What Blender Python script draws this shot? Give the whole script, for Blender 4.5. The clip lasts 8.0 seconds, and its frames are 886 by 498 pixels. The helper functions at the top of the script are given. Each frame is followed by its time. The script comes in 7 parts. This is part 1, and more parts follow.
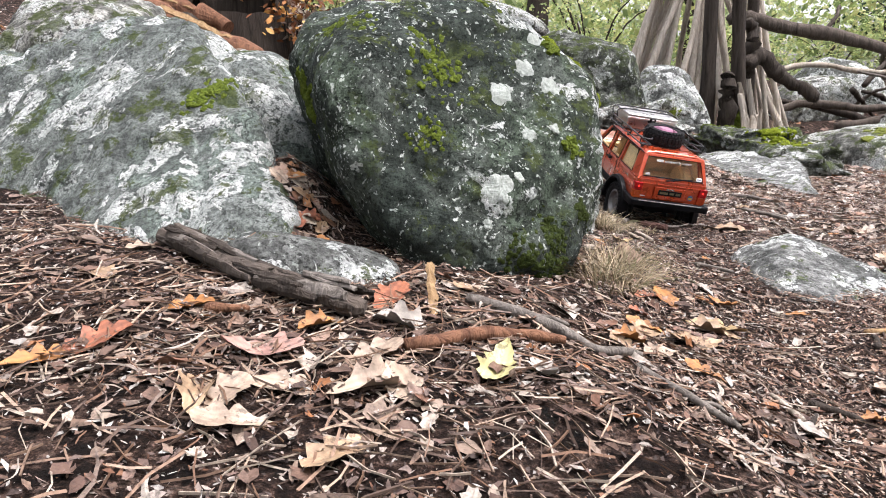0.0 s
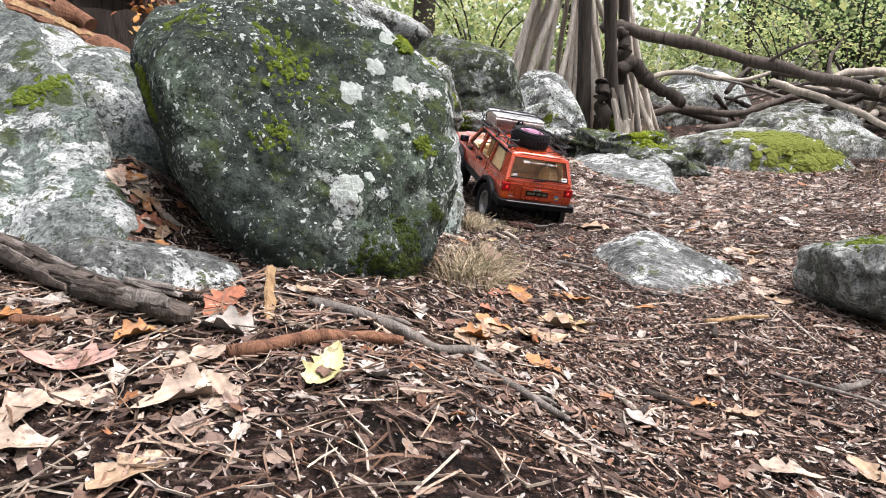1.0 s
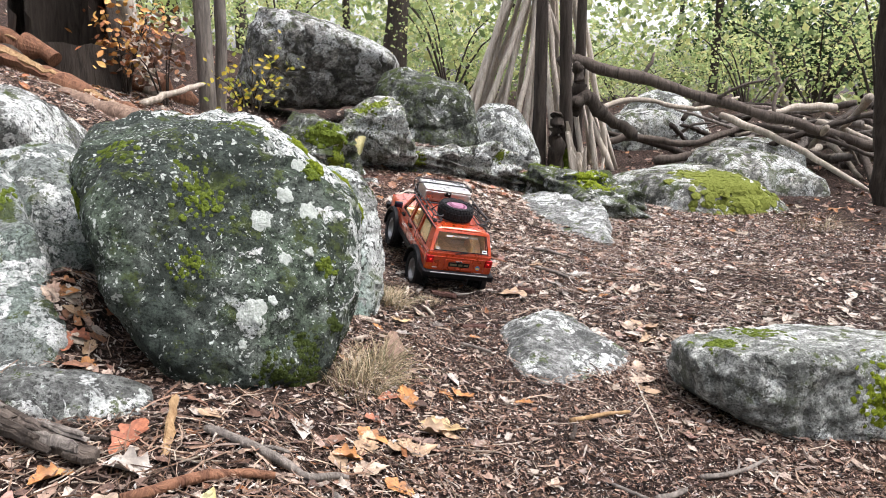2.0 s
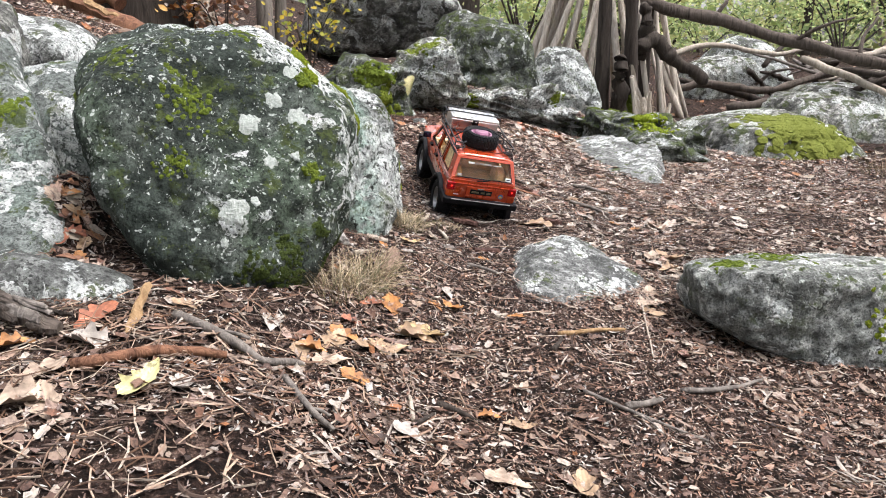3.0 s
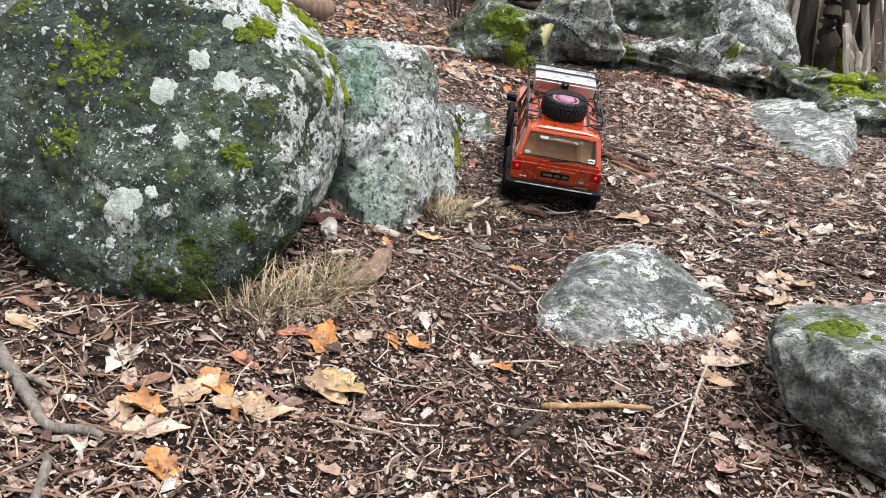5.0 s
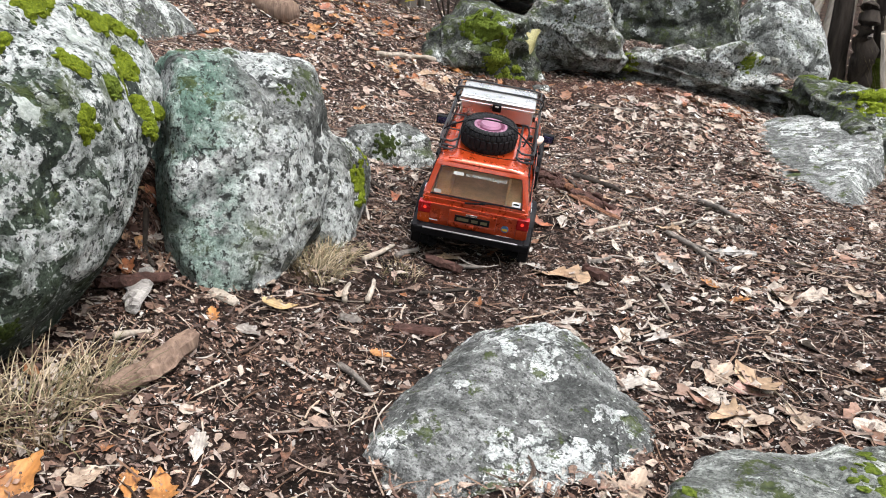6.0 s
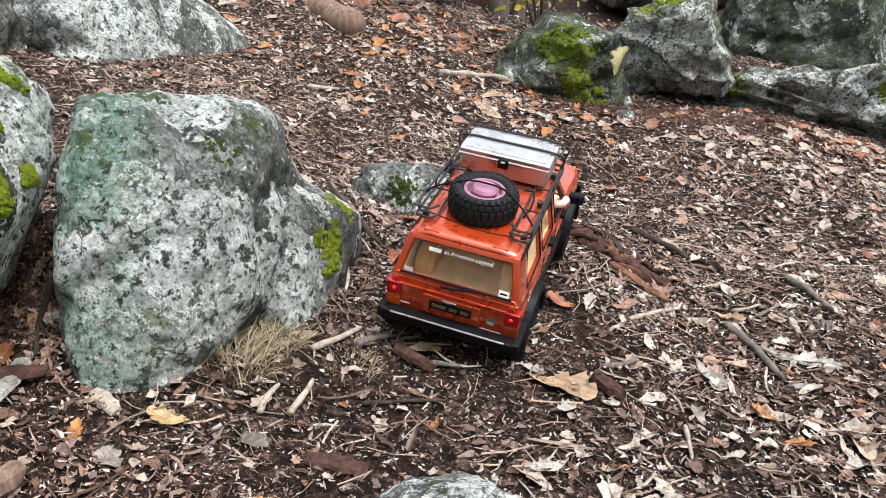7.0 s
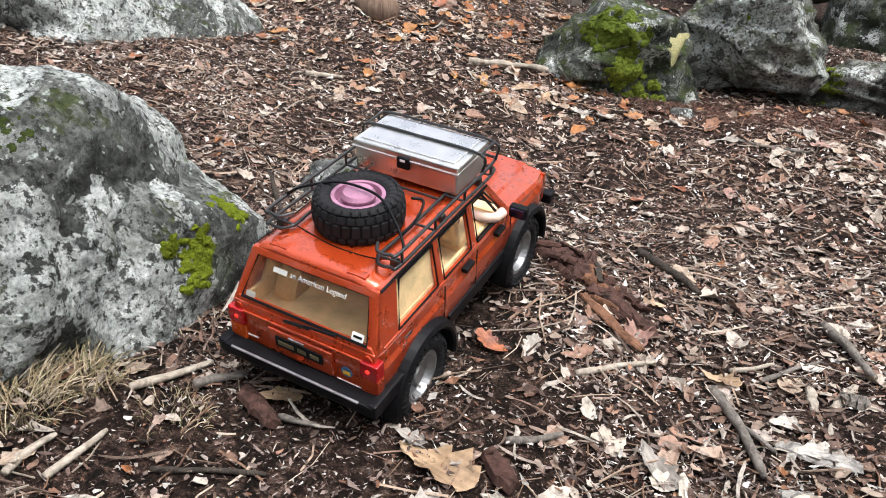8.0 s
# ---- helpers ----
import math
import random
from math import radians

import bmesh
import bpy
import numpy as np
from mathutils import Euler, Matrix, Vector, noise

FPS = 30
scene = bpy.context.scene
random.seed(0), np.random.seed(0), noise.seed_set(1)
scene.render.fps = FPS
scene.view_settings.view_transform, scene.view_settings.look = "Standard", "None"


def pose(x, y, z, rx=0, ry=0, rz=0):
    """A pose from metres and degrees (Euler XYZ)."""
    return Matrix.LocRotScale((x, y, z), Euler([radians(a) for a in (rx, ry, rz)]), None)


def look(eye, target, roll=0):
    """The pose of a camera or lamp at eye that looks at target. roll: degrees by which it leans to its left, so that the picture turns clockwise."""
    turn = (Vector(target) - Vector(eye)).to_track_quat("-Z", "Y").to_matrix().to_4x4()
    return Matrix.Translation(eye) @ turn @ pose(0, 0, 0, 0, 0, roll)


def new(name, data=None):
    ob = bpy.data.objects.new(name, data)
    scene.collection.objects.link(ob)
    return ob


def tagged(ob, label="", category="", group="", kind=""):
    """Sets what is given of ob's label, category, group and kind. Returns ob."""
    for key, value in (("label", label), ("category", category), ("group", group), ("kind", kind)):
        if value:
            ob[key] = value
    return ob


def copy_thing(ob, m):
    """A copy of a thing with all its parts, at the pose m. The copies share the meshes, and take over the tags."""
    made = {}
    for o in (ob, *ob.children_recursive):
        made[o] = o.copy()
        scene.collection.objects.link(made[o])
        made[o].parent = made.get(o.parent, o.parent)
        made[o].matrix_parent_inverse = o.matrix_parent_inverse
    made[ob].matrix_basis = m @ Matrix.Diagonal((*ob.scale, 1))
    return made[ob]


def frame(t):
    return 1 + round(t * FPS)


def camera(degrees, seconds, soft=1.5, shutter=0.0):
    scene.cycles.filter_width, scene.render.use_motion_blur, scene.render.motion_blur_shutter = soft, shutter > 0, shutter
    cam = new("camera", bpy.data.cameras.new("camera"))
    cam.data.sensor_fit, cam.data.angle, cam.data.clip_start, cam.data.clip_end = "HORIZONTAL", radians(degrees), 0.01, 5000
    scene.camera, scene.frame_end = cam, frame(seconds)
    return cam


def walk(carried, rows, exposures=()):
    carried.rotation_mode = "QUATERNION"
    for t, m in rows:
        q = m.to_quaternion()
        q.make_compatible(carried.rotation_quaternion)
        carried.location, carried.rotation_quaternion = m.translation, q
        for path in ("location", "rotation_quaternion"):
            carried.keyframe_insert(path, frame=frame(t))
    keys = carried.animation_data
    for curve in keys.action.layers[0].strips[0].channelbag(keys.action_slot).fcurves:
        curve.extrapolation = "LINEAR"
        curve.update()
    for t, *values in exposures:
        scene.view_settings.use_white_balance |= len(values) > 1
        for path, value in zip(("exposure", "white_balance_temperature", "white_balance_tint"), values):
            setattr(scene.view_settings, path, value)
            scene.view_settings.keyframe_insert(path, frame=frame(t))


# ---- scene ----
cam = camera(62.6, 8.0, 1.0)
PATH = [
    (0, (-0.02, -0.07, 0.33), (0.006, 1.874, -0.141), 0.0),
    (0.5, (0.008, -0.053, 0.322), (0.242, 1.878, -0.143), 0.6),
    (1, (0.035, -0.06, 0.322), (0.342, 1.863, -0.134), 0.6),
    (1.2, (0.066, -0.088, 0.343), (0.407, 1.829, -0.112), 0.8),
    (1.4, (0.088, -0.111, 0.41), (0.459, 1.801, -0.044), 1.3),
    (1.5, (0.082, -0.15, 0.456), (0.47, 1.759, 0.003), 1.5),
    (1.7, (0.096, -0.163, 0.519), (0.478, 1.746, 0.059), 1.8),
    (2.8, (0.244, -0.2, 0.458), (0.462, 1.723, -0.043), 1.3),
    (3, (0.271, -0.196, 0.44), (0.413, 1.714, -0.136), 1.3),
    (3.5, (0.312, -0.139, 0.441), (0.252, 1.733, -0.261), 1.3),
    (4, (0.351, -0.075, 0.44), (0.203, 1.792, -0.264), 1.3),
    (4.2, (0.373, -0.053, 0.431), (0.189, 1.81, -0.271), 1.2),
    (5.3, (0.61, 0.235, 0.433), (0.178, 2.051, -0.284), 0.5),
    (5.5, (0.636, 0.309, 0.427), (0.2, 2.126, -0.287), 0.7),
    (6, (0.711, 0.448, 0.425), (0.209, 2.248, -0.286), 0.6),
    (6.5, (0.785, 0.557, 0.448), (0.106, 2.3, -0.261), 0.5),
    (7, (0.811, 0.738, 0.457), (-0.007, 2.416, -0.261), 0.4),
    (7.5, (0.847, 0.893, 0.431), (-0.087, 2.51, -0.284), 0.1),
    (8, (0.923, 1.047, 0.401), (-0.17, 2.561, -0.315), -0.2),
]
walk(cam, [(t, look(eye, target, roll)) for t, eye, target, roll in PATH], [(0.0, 1.66, 6350, 17), (3.5, 1.59, 6330, 14), (5.5, 1.49, 6280, 12), (8.0, 1.35, 6270, 11)])


# ---- light ----
SUN_UP, SUN_ROUND = 68.0, 100.0
world = bpy.data.worlds.new("overcast_sky")
scene.world = world
world.use_nodes = True
wn, wl = world.node_tree.nodes, world.node_tree.links
sky = wn.new("ShaderNodeTexSky")
sky.sky_type, sky.sun_disc = "NISHITA", False
sky.sun_elevation, sky.sun_rotation = radians(SUN_UP), radians(SUN_ROUND)
sky.air_density, sky.dust_density = 1.0, 4.0
veil = wn.new("ShaderNodeHueSaturation")
veil.inputs["Saturation"].default_value = 0.3
wl.new(sky.outputs[0], veil.inputs["Color"])
wl.new(veil.outputs[0], wn["Background"].inputs["Color"])
wn["Background"].inputs["Strength"].default_value = 0.15
sun = new("sun", bpy.data.lights.new("sun", "SUN"))
sun.data.energy, sun.data.angle, sun.data.color = 1.4, radians(30), (1.0, 0.97, 0.93)
toward = Vector((math.sin(radians(SUN_ROUND)) * math.cos(radians(SUN_UP)), math.cos(radians(SUN_ROUND)) * math.cos(radians(SUN_UP)), math.sin(radians(SUN_UP))))
sun.matrix_world = Matrix.Translation((0, 0, 20)) @ toward.to_track_quat("Z", "Y").to_matrix().to_4x4()

# ---- materials ----


class Shade:
    """A node material with a principled surface, and short ways to add nodes."""

    def __init__(self, name, rough=0.7, metal=0.0, spec=0.5):
        self.m = bpy.data.materials.new(name)
        self.m.use_nodes = True
        self.t = self.m.node_tree
        self.b = self.t.nodes["Principled BSDF"]
        self.b.inputs["Roughness"].default_value = rough
        self.b.inputs["Metallic"].default_value = metal
        self.b.inputs["Specular IOR Level"].default_value = spec
        self.c = self.t.nodes.new("ShaderNodeTexCoord").outputs["Object"]

    def add(self, kind, **given):
        n = self.t.nodes.new(kind)
        for k, v in given.items():
            n.inputs[k.replace("_", " ")].default_value = v
        return n

    def join(self, a, b):
        self.t.links.new(a, b)

    def noise(self, scale, detail=4.0, rough=0.6, distort=0.0, coord=None):
        n = self.add("ShaderNodeTexNoise", Scale=scale, Detail=detail, Roughness=rough, Distortion=distort)
        self.join(coord or self.c, n.inputs["Vector"])
        return n.outputs["Fac"]

    def cells(self, scale, coord=None, out="Distance", rand=1.0):
        n = self.add("ShaderNodeTexVoronoi", Scale=scale, Randomness=rand)
        self.join(coord or self.c, n.inputs["Vector"])
        return n.outputs[out]

    def ramp(self, fac, *stops):
        n = self.t.nodes.new("ShaderNodeValToRGB")
        e = n.color_ramp.elements
        while len(e) < len(stops):
            e.new(0.5)
        for s, (p, c) in zip(e, stops):
            s.position = p
            s.color = (c, c, c, 1) if isinstance(c, (int, float)) else (*c, 1)
        self.join(fac, n.inputs[0])
        return n.outputs[0]

    def mix(self, fac, a, b, blend="MIX"):
        n = self.t.nodes.new("ShaderNodeMix")
        n.data_type, n.blend_type = "RGBA", blend
        for i, v in ((0, fac), (6, a), (7, b)):
            if isinstance(v, (int, float)):
                n.inputs[i].default_value = v if i == 0 else (v, v, v, 1)
            elif isinstance(v, tuple):
                n.inputs[i].default_value = (*v, 1)
            else:
                self.join(v, n.inputs[i])
        return n.outputs[2]

    def calc(self, op, a, b):
        n = self.t.nodes.new("ShaderNodeMath")
        n.operation = op
        n.use_clamp = True
        for i, v in ((0, a), (1, b)):
            if isinstance(v, (int, float)):
                n.inputs[i].default_value = v
            else:
                self.join(v, n.inputs[i])
        return n.outputs[0]

    def color(self, c):
        if isinstance(c, tuple):
            self.b.inputs["Base Color"].default_value = (*c, 1)
        else:
            self.join(c, self.b.inputs["Base Color"])

    def bump(self, height, strength=0.5, distance=0.01):
        n = self.add("ShaderNodeBump", Strength=strength, Distance=distance)
        self.join(height, n.inputs["Height"])
        self.join(n.outputs[0], self.b.inputs["Normal"])

    def gloss(self, r):
        self.join(r, self.b.inputs["Roughness"])


def stone(name, dark, light, crust=0.5, moss=0.5, scale=1.0, tint=(0.20, 0.27, 0.22), stain=0.5, zone=None, side=None, speck=0.5, crack=0.5, coarse=0.0):
    """Weathered granite: grained stone, stains, ragged chalky crusts of lichen, speckles, pits, hair cracks, thin moss."""
    s = Shade(name, 0.93, spec=0.15)
    warp = s.add("ShaderNodeTexNoise", Scale=30.0 * scale, Detail=5.0)
    s.join(s.c, warp.inputs["Vector"])
    shift = s.t.nodes.new("ShaderNodeVectorMath")
    shift.operation = "MULTIPLY_ADD"
    shift.inputs[1].default_value = (0.07 / scale,) * 3
    s.join(warp.outputs["Color"], shift.inputs[0])
    s.join(s.c, shift.inputs[2])
    bent_c = shift.outputs[0]
    broad = s.noise(4.5 * scale, 8, 0.6)
    mid = s.noise(55 * scale, 8, 0.72)
    grain = s.noise(260 * scale, 5, 0.8)
    base = s.ramp(broad, (0.42, dark), (0.50, tuple(0.5 * (a + b) for a, b in zip(dark, light))), (0.58, light))
    patch = s.ramp(s.noise(5 * scale, 9, 0.62), (0.54 - 0.07 * stain, 0.0), (0.565 - 0.07 * stain, 0.8))
    base = s.mix(patch, base, tint)
    base = s.mix(1.0, base, s.ramp(mid, (0.42, 0.6), (0.5, 1.0), (0.58, 1.35)), "MULTIPLY")
    rough = s.noise(24 * scale, 6, 0.62)
    if coarse:
        base = s.mix(coarse, base, s.ramp(rough, (0.40, 0.25), (0.5, 0.95), (0.60, 1.9)), "MULTIPLY")
    # blackish films with crisp rims
    film = s.ramp(s.noise(10 * scale, 10, 0.66, 0.5), (0.575 - 0.05 * stain, 0.0), (0.588 - 0.05 * stain, 0.40 + 0.5 * stain))
    base = s.mix(film, base, tuple(0.55 * c for c in dark))
    # crusts of chalky lichen, gathered in broad fields
    field = s.noise(4.2 * scale, 6, 0.6)
    lift = s.noise(14 * scale, 9, 0.55, 0.7)
    lift = s.calc("ADD", lift, s.ramp(field, (0.36, 0.0), (0.64, 0.24)))
    lift = s.calc("SUBTRACT", lift, 0.115)
    if zone:
        # more crust towards the upper side, its pale colour also painting the light there
        reach = s.t.nodes.new("ShaderNodeVectorMath")
        reach.operation = "DOT_PRODUCT"
        reach.inputs[1].default_value = (0.65, 0.6, 0.50)
        s.join(s.c, reach.inputs[0])
        lift = s.calc("ADD", lift, s.ramp(s.calc("ADD", reach.outputs["Value"], 0.5), (zone[0] + 0.5, 0.0), (zone[1] + 0.5, zone[2])))
    t = 0.60 - 0.15 * crust
    holes = s.ramp(s.noise(80 * scale, 7, 0.66), (0.425, 0.0), (0.44, 1.0))
    cover = s.calc("MULTIPLY", s.ramp(lift, (t, 0.0), (t + 0.008, 0.88), (t + 0.09, 1.0)), holes)
    fringe = s.ramp(lift, (t - 0.022, 0.0), (t - 0.008, 0.55), (t, 0.0))
    base = s.mix(fringe, base, tuple(0.5 * c for c in dark))
    chalk = s.ramp(s.noise(38 * scale, 6, 0.6), (0.38, tuple(1.05 * c + 0.06 for c in light)), (0.47, (0.44, 0.47, 0.445)), (0.56, (0.62, 0.645, 0.62)))
    base = s.mix(cover, base, chalk)
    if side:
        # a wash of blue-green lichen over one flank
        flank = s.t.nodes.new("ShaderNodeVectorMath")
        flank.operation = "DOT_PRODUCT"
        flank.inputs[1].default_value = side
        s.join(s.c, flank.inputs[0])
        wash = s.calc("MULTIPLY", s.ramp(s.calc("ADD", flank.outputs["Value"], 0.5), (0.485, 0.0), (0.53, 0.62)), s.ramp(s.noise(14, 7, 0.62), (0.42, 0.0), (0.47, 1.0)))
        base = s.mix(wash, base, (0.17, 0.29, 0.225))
    # speckles of two sizes
    for size, far, amount in ((75, 0.30, 0.62), (190, 0.33, 0.5)):
        near = s.t.nodes.new("ShaderNodeTexVoronoi")
        near.inputs["Scale"].default_value = size * scale
        s.join(bent_c, near.inputs["Vector"])
        pick = s.calc("ADD", near.outputs["Color"], s.ramp(s.noise(7 * scale, 5, 0.6), (0.40, -0.0), (0.62, 0.30)))
        pick = s.ramp(s.calc("MULTIPLY", pick, 0.77), (1 - amount * speck, 0.0), (1.01 - amount * speck, 0.85))
        dot = s.ramp(near.outputs["Distance"], (far * 0.72, 1.0), (far, 0.0))
        base = s.mix(s.calc("MULTIPLY", pick, dot), base, (0.47, 0.51, 0.47))
    # pits and grains
    base = s.mix(1.0, base, s.ramp(grain, (0.39, 0.40), (0.45, 0.84), (0.53, 1.06), (0.60, 1.38)), "MULTIPLY")
    black = s.ramp(s.noise(120 * scale, 4, 0.75), (0.405, 0.9), (0.428, 0.0))
    base = s.mix(black, base, tuple(0.35 * c for c in dark))
    # hair cracks
    edge = s.t.nodes.new("ShaderNodeTexVoronoi")
    edge.feature = "DISTANCE_TO_EDGE"
    edge.inputs["Scale"].default_value = 9.0 * scale
    s.join(bent_c, edge.inputs["Vector"])
    line = s.ramp(edge.outputs["Distance"], (0.004, 1.0), (0.016, 0.0))
    line = s.calc("MULTIPLY", line, s.ramp(s.noise(11 * scale, 4), (0.58 - 0.09 * crack, 0.0), (0.63 - 0.09 * crack, 0.8)))
    base = s.mix(line, base, tuple(0.3 * c for c in dark))
    # thin moss on what faces up
    geo = s.t.nodes.new("ShaderNodeNewGeometry")
    sep = s.t.nodes.new("ShaderNodeSeparateXYZ")
    s.join(geo.outputs["Normal"], sep.inputs[0])
    up = s.ramp(sep.outputs["Z"], (0.0, 0.3), (0.7, 1.0))
    furry = s.ramp(s.noise(20 * scale, 12, 0.75), (0.60 - 0.10 * moss, 0.0), (0.625 - 0.10 * moss, 0.9))
    green = s.ramp(s.noise(180 * scale, 4), (0.3, (0.022, 0.034, 0.010)), (0.7, (0.085, 0.108, 0.028)))
    base = s.mix(s.calc("MULTIPLY", furry, up), base, green)
    s.color(base)
    h = s.mix(0.5, mid, grain)
    h = s.mix(0.25, h, cover)
    if coarse:
        h = s.mix(0.55, h, rough)
    h = s.mix(line, h, 0.0)
    s.bump(h, 1.0, (0.014 + 0.03 * coarse) / scale)
    return s.m


def bark(name, dark, light, scale=1.0, stretch=8.0):
    s = Shade(name, 0.9, spec=0.2)
    m = s.add("ShaderNodeMapping")
    m.inputs["Scale"].default_value = (1, 1, 1 / stretch)
    s.join(s.c, m.inputs[0])
    f = s.noise(60 * scale, 5, 0.7, 0.8, m.outputs[0])
    g = s.noise(9 * scale, 4, 0.6)
    c = s.ramp(f, (0.3, dark), (0.7, light))
    c = s.mix(s.ramp(g, (0.4, 0.0), (0.7, 0.6)), c, tuple(0.5 * v for v in light))
    s.color(c)
    s.bump(f, 0.8, 0.01 / scale)
    return s.m


def palette(name, colors, rough=0.75, per="island", vein=0.35, spec=0.3, sheer=0.0):
    """Leaf and chip colours: one of a row of colours for each loose piece, with blotches."""
    s = Shade(name, rough, spec=spec)
    if per == "island":
        r = s.t.nodes.new("ShaderNodeNewGeometry").outputs["Random Per Island"]
    else:
        r = s.t.nodes.new("ShaderNodeObjectInfo").outputs["Random"]
    n = len(colors)
    n_ramp = s.ramp(r, *[(i / n, c) for i, c in enumerate(colors)])
    n_ramp.node.color_ramp.interpolation = "CONSTANT"
    blot = s.ramp(s.noise(140, 6, 0.75), (0.36, 1 - 1.6 * vein), (0.5, 1.0), (0.64, 1 + vein * 0.7))
    s.color(s.mix(1.0, n_ramp, blot, "MULTIPLY"))
    s.bump(s.noise(400, 3), 0.35, 0.002)
    if sheer:
        s.b.inputs["Subsurface Weight"].default_value = sheer
        s.b.inputs["Subsurface Radius"].default_value = (0.004, 0.003, 0.002)
    return s.m


STONE_BIG = stone("boulder_granite", (0.038, 0.048, 0.040), (0.125, 0.145, 0.122), -0.40, 0.46, tint=(0.064, 0.088, 0.060), stain=0.65, zone=(0.08, 0.18, 0.32), speck=0.8)
STONE_LEFT = stone("sloping_granite", (0.14, 0.157, 0.145), (0.27, 0.295, 0.275), 0.50, 0.5, tint=(0.155, 0.195, 0.168), speck=0.4)
STONE_PALE = stone("pale_granite", (0.095, 0.10, 0.092), (0.28, 0.29, 0.275), 0.7, 0.36, 0.8, tint=(0.17, 0.18, 0.165), stain=0.45, speck=0.7, crack=0.7)
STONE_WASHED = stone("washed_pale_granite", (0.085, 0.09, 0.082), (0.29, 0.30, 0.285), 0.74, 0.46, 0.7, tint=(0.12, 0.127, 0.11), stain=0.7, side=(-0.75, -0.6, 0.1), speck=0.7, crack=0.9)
STONE_MID = stone("weathered_dark_granite", (0.14, 0.14, 0.126), (0.40, 0.395, 0.365), 0.6, 0.55, 0.9, tint=(0.115, 0.116, 0.096), crack=0.9, coarse=0.9)
STONE_GREY = stone("bare_granite", (0.12, 0.125, 0.118), (0.29, 0.295, 0.282), 0.08, 0.32, 1.3, tint=(0.19, 0.197, 0.187), speck=0.6, coarse=0.45)
STONE_FLAT = stone("greenish_grey_granite", (0.19, 0.20, 0.183), (0.43, 0.44, 0.41), 0.15, 0.42, 1.2, tint=(0.25, 0.265, 0.235), speck=0.6, coarse=0.5)
STONE_DARK = stone("dark_mossy_granite", (0.062, 0.068, 0.058), (0.205, 0.215, 0.192), 0.05, 0.95, tint=(0.05, 0.058, 0.044), crack=0.9, coarse=0.8)
STONE_FAR = stone("distant_granite", (0.17, 0.172, 0.155), (0.42, 0.42, 0.385), 0.6, 0.8, 0.7, tint=(0.17, 0.18, 0.145), coarse=0.8)


def soil():
    s = Shade("forest_soil", 0.95, spec=0.15)
    a = s.noise(5, 5, 0.6)
    b = s.noise(60, 6, 0.75, 0.5)
    d = s.noise(320, 3, 0.7)
    f = s.noise(170, 6, 0.8, 0.3)
    c = s.ramp(b, (0.40, (0.003, 0.002, 0.001)), (0.47, (0.016, 0.009, 0.006)), (0.54, (0.056, 0.033, 0.024)), (0.62, (0.16, 0.108, 0.084)))
    c = s.mix(0.75, c, s.ramp(f, (0.40, 0.25), (0.50, 0.95), (0.60, 2.1)), "MULTIPLY")
    c = s.mix(s.ramp(a, (0.45, 0.0), (0.65, 0.5)), c, (0.026, 0.013, 0.009))
    chips = s.ramp(s.cells(420), (0.10, 1.9), (0.30, 0.9), (0.55, 0.5))
    c = s.mix(0.7, c, chips, "MULTIPLY")
    s.color(c)
    s.bump(s.mix(0.5, f, d), 1.0, 0.010)
    return s.m


SOIL = soil()
BARK_GREY = bark("weathered_grey_bark", (0.05, 0.042, 0.036), (0.26, 0.23, 0.20))
BARK_DARK = bark("dark_tree_bark", (0.014, 0.011, 0.009), (0.075, 0.060, 0.048), 0.8)
BARK_PALE = bark("bleached_dead_wood", (0.20, 0.165, 0.125), (0.52, 0.46, 0.38))
BARK_POLE = bark("bleached_pole_wood", (0.30, 0.255, 0.20), (0.68, 0.61, 0.52))
BARK_RUST = bark("rusty_rotten_bark", (0.018, 0.010, 0.008), (0.105, 0.054, 0.042), 1.4, 4)
BARK_RED = bark("reddish_dead_bark", (0.05, 0.022, 0.014), (0.26, 0.13, 0.075))
BARK_TAN = bark("broken_brown_branch", (0.065, 0.040, 0.029), (0.31, 0.215, 0.158), 1.1, 8)
BARK_BROWN = bark("dull_brown_bark", (0.028, 0.022, 0.018), (0.15, 0.122, 0.10), 0.9)
BIRCH = bark("white_birch_bark", (0.05, 0.045, 0.04), (0.50, 0.47, 0.43), 1.0, 0.5)
WOOD_RAW = bark("split_yellow_wood", (0.13, 0.065, 0.025), (0.44, 0.30, 0.16), 1.2, 14)


# ---- building helpers ----
def mesh_of(bm, name, material, smooth=False):
    me = bpy.data.meshes.new(name)
    bm.normal_update()
    bm.to_mesh(me)
    bm.free()
    me.materials.append(material)
    if smooth:
        me.polygons.foreach_set("use_smooth", [True] * len(me.polygons))
    return me


def thing(name, bm, material, at=None, label="", category="", group="", kind="", smooth=False):
    ob = new(name, mesh_of(bm, name, material, smooth))
    if at is not None:
        ob.matrix_world = at
    return tagged(ob, label, category, group, kind)


def part(name, bm, material, parent, label="", smooth=False):
    ob = new(name, mesh_of(bm, name, material, smooth))
    ob.parent = parent
    return tagged(ob, label)


def holder(name, at, label, category, group=""):
    ob = new(name)
    ob.empty_display_size = 0.05
    ob.matrix_world = at
    return tagged(ob, label, category, group)


def raw(name, verts, faces, material, smooth=False):
    me = bpy.data.meshes.new(name)
    me.from_pydata(verts, [], faces)
    me.materials.append(material)
    if smooth:
        me.polygons.foreach_set("use_smooth", [True] * len(me.polygons))
    return me


def softplus(v, w):
    return w * math.log1p(math.exp(max(-40.0, min(40.0, v / w))))


def step(a, b, v):
    v = max(0.0, min(1.0, (v - a) / (b - a)))
    return v * v * (3 - 2 * v)


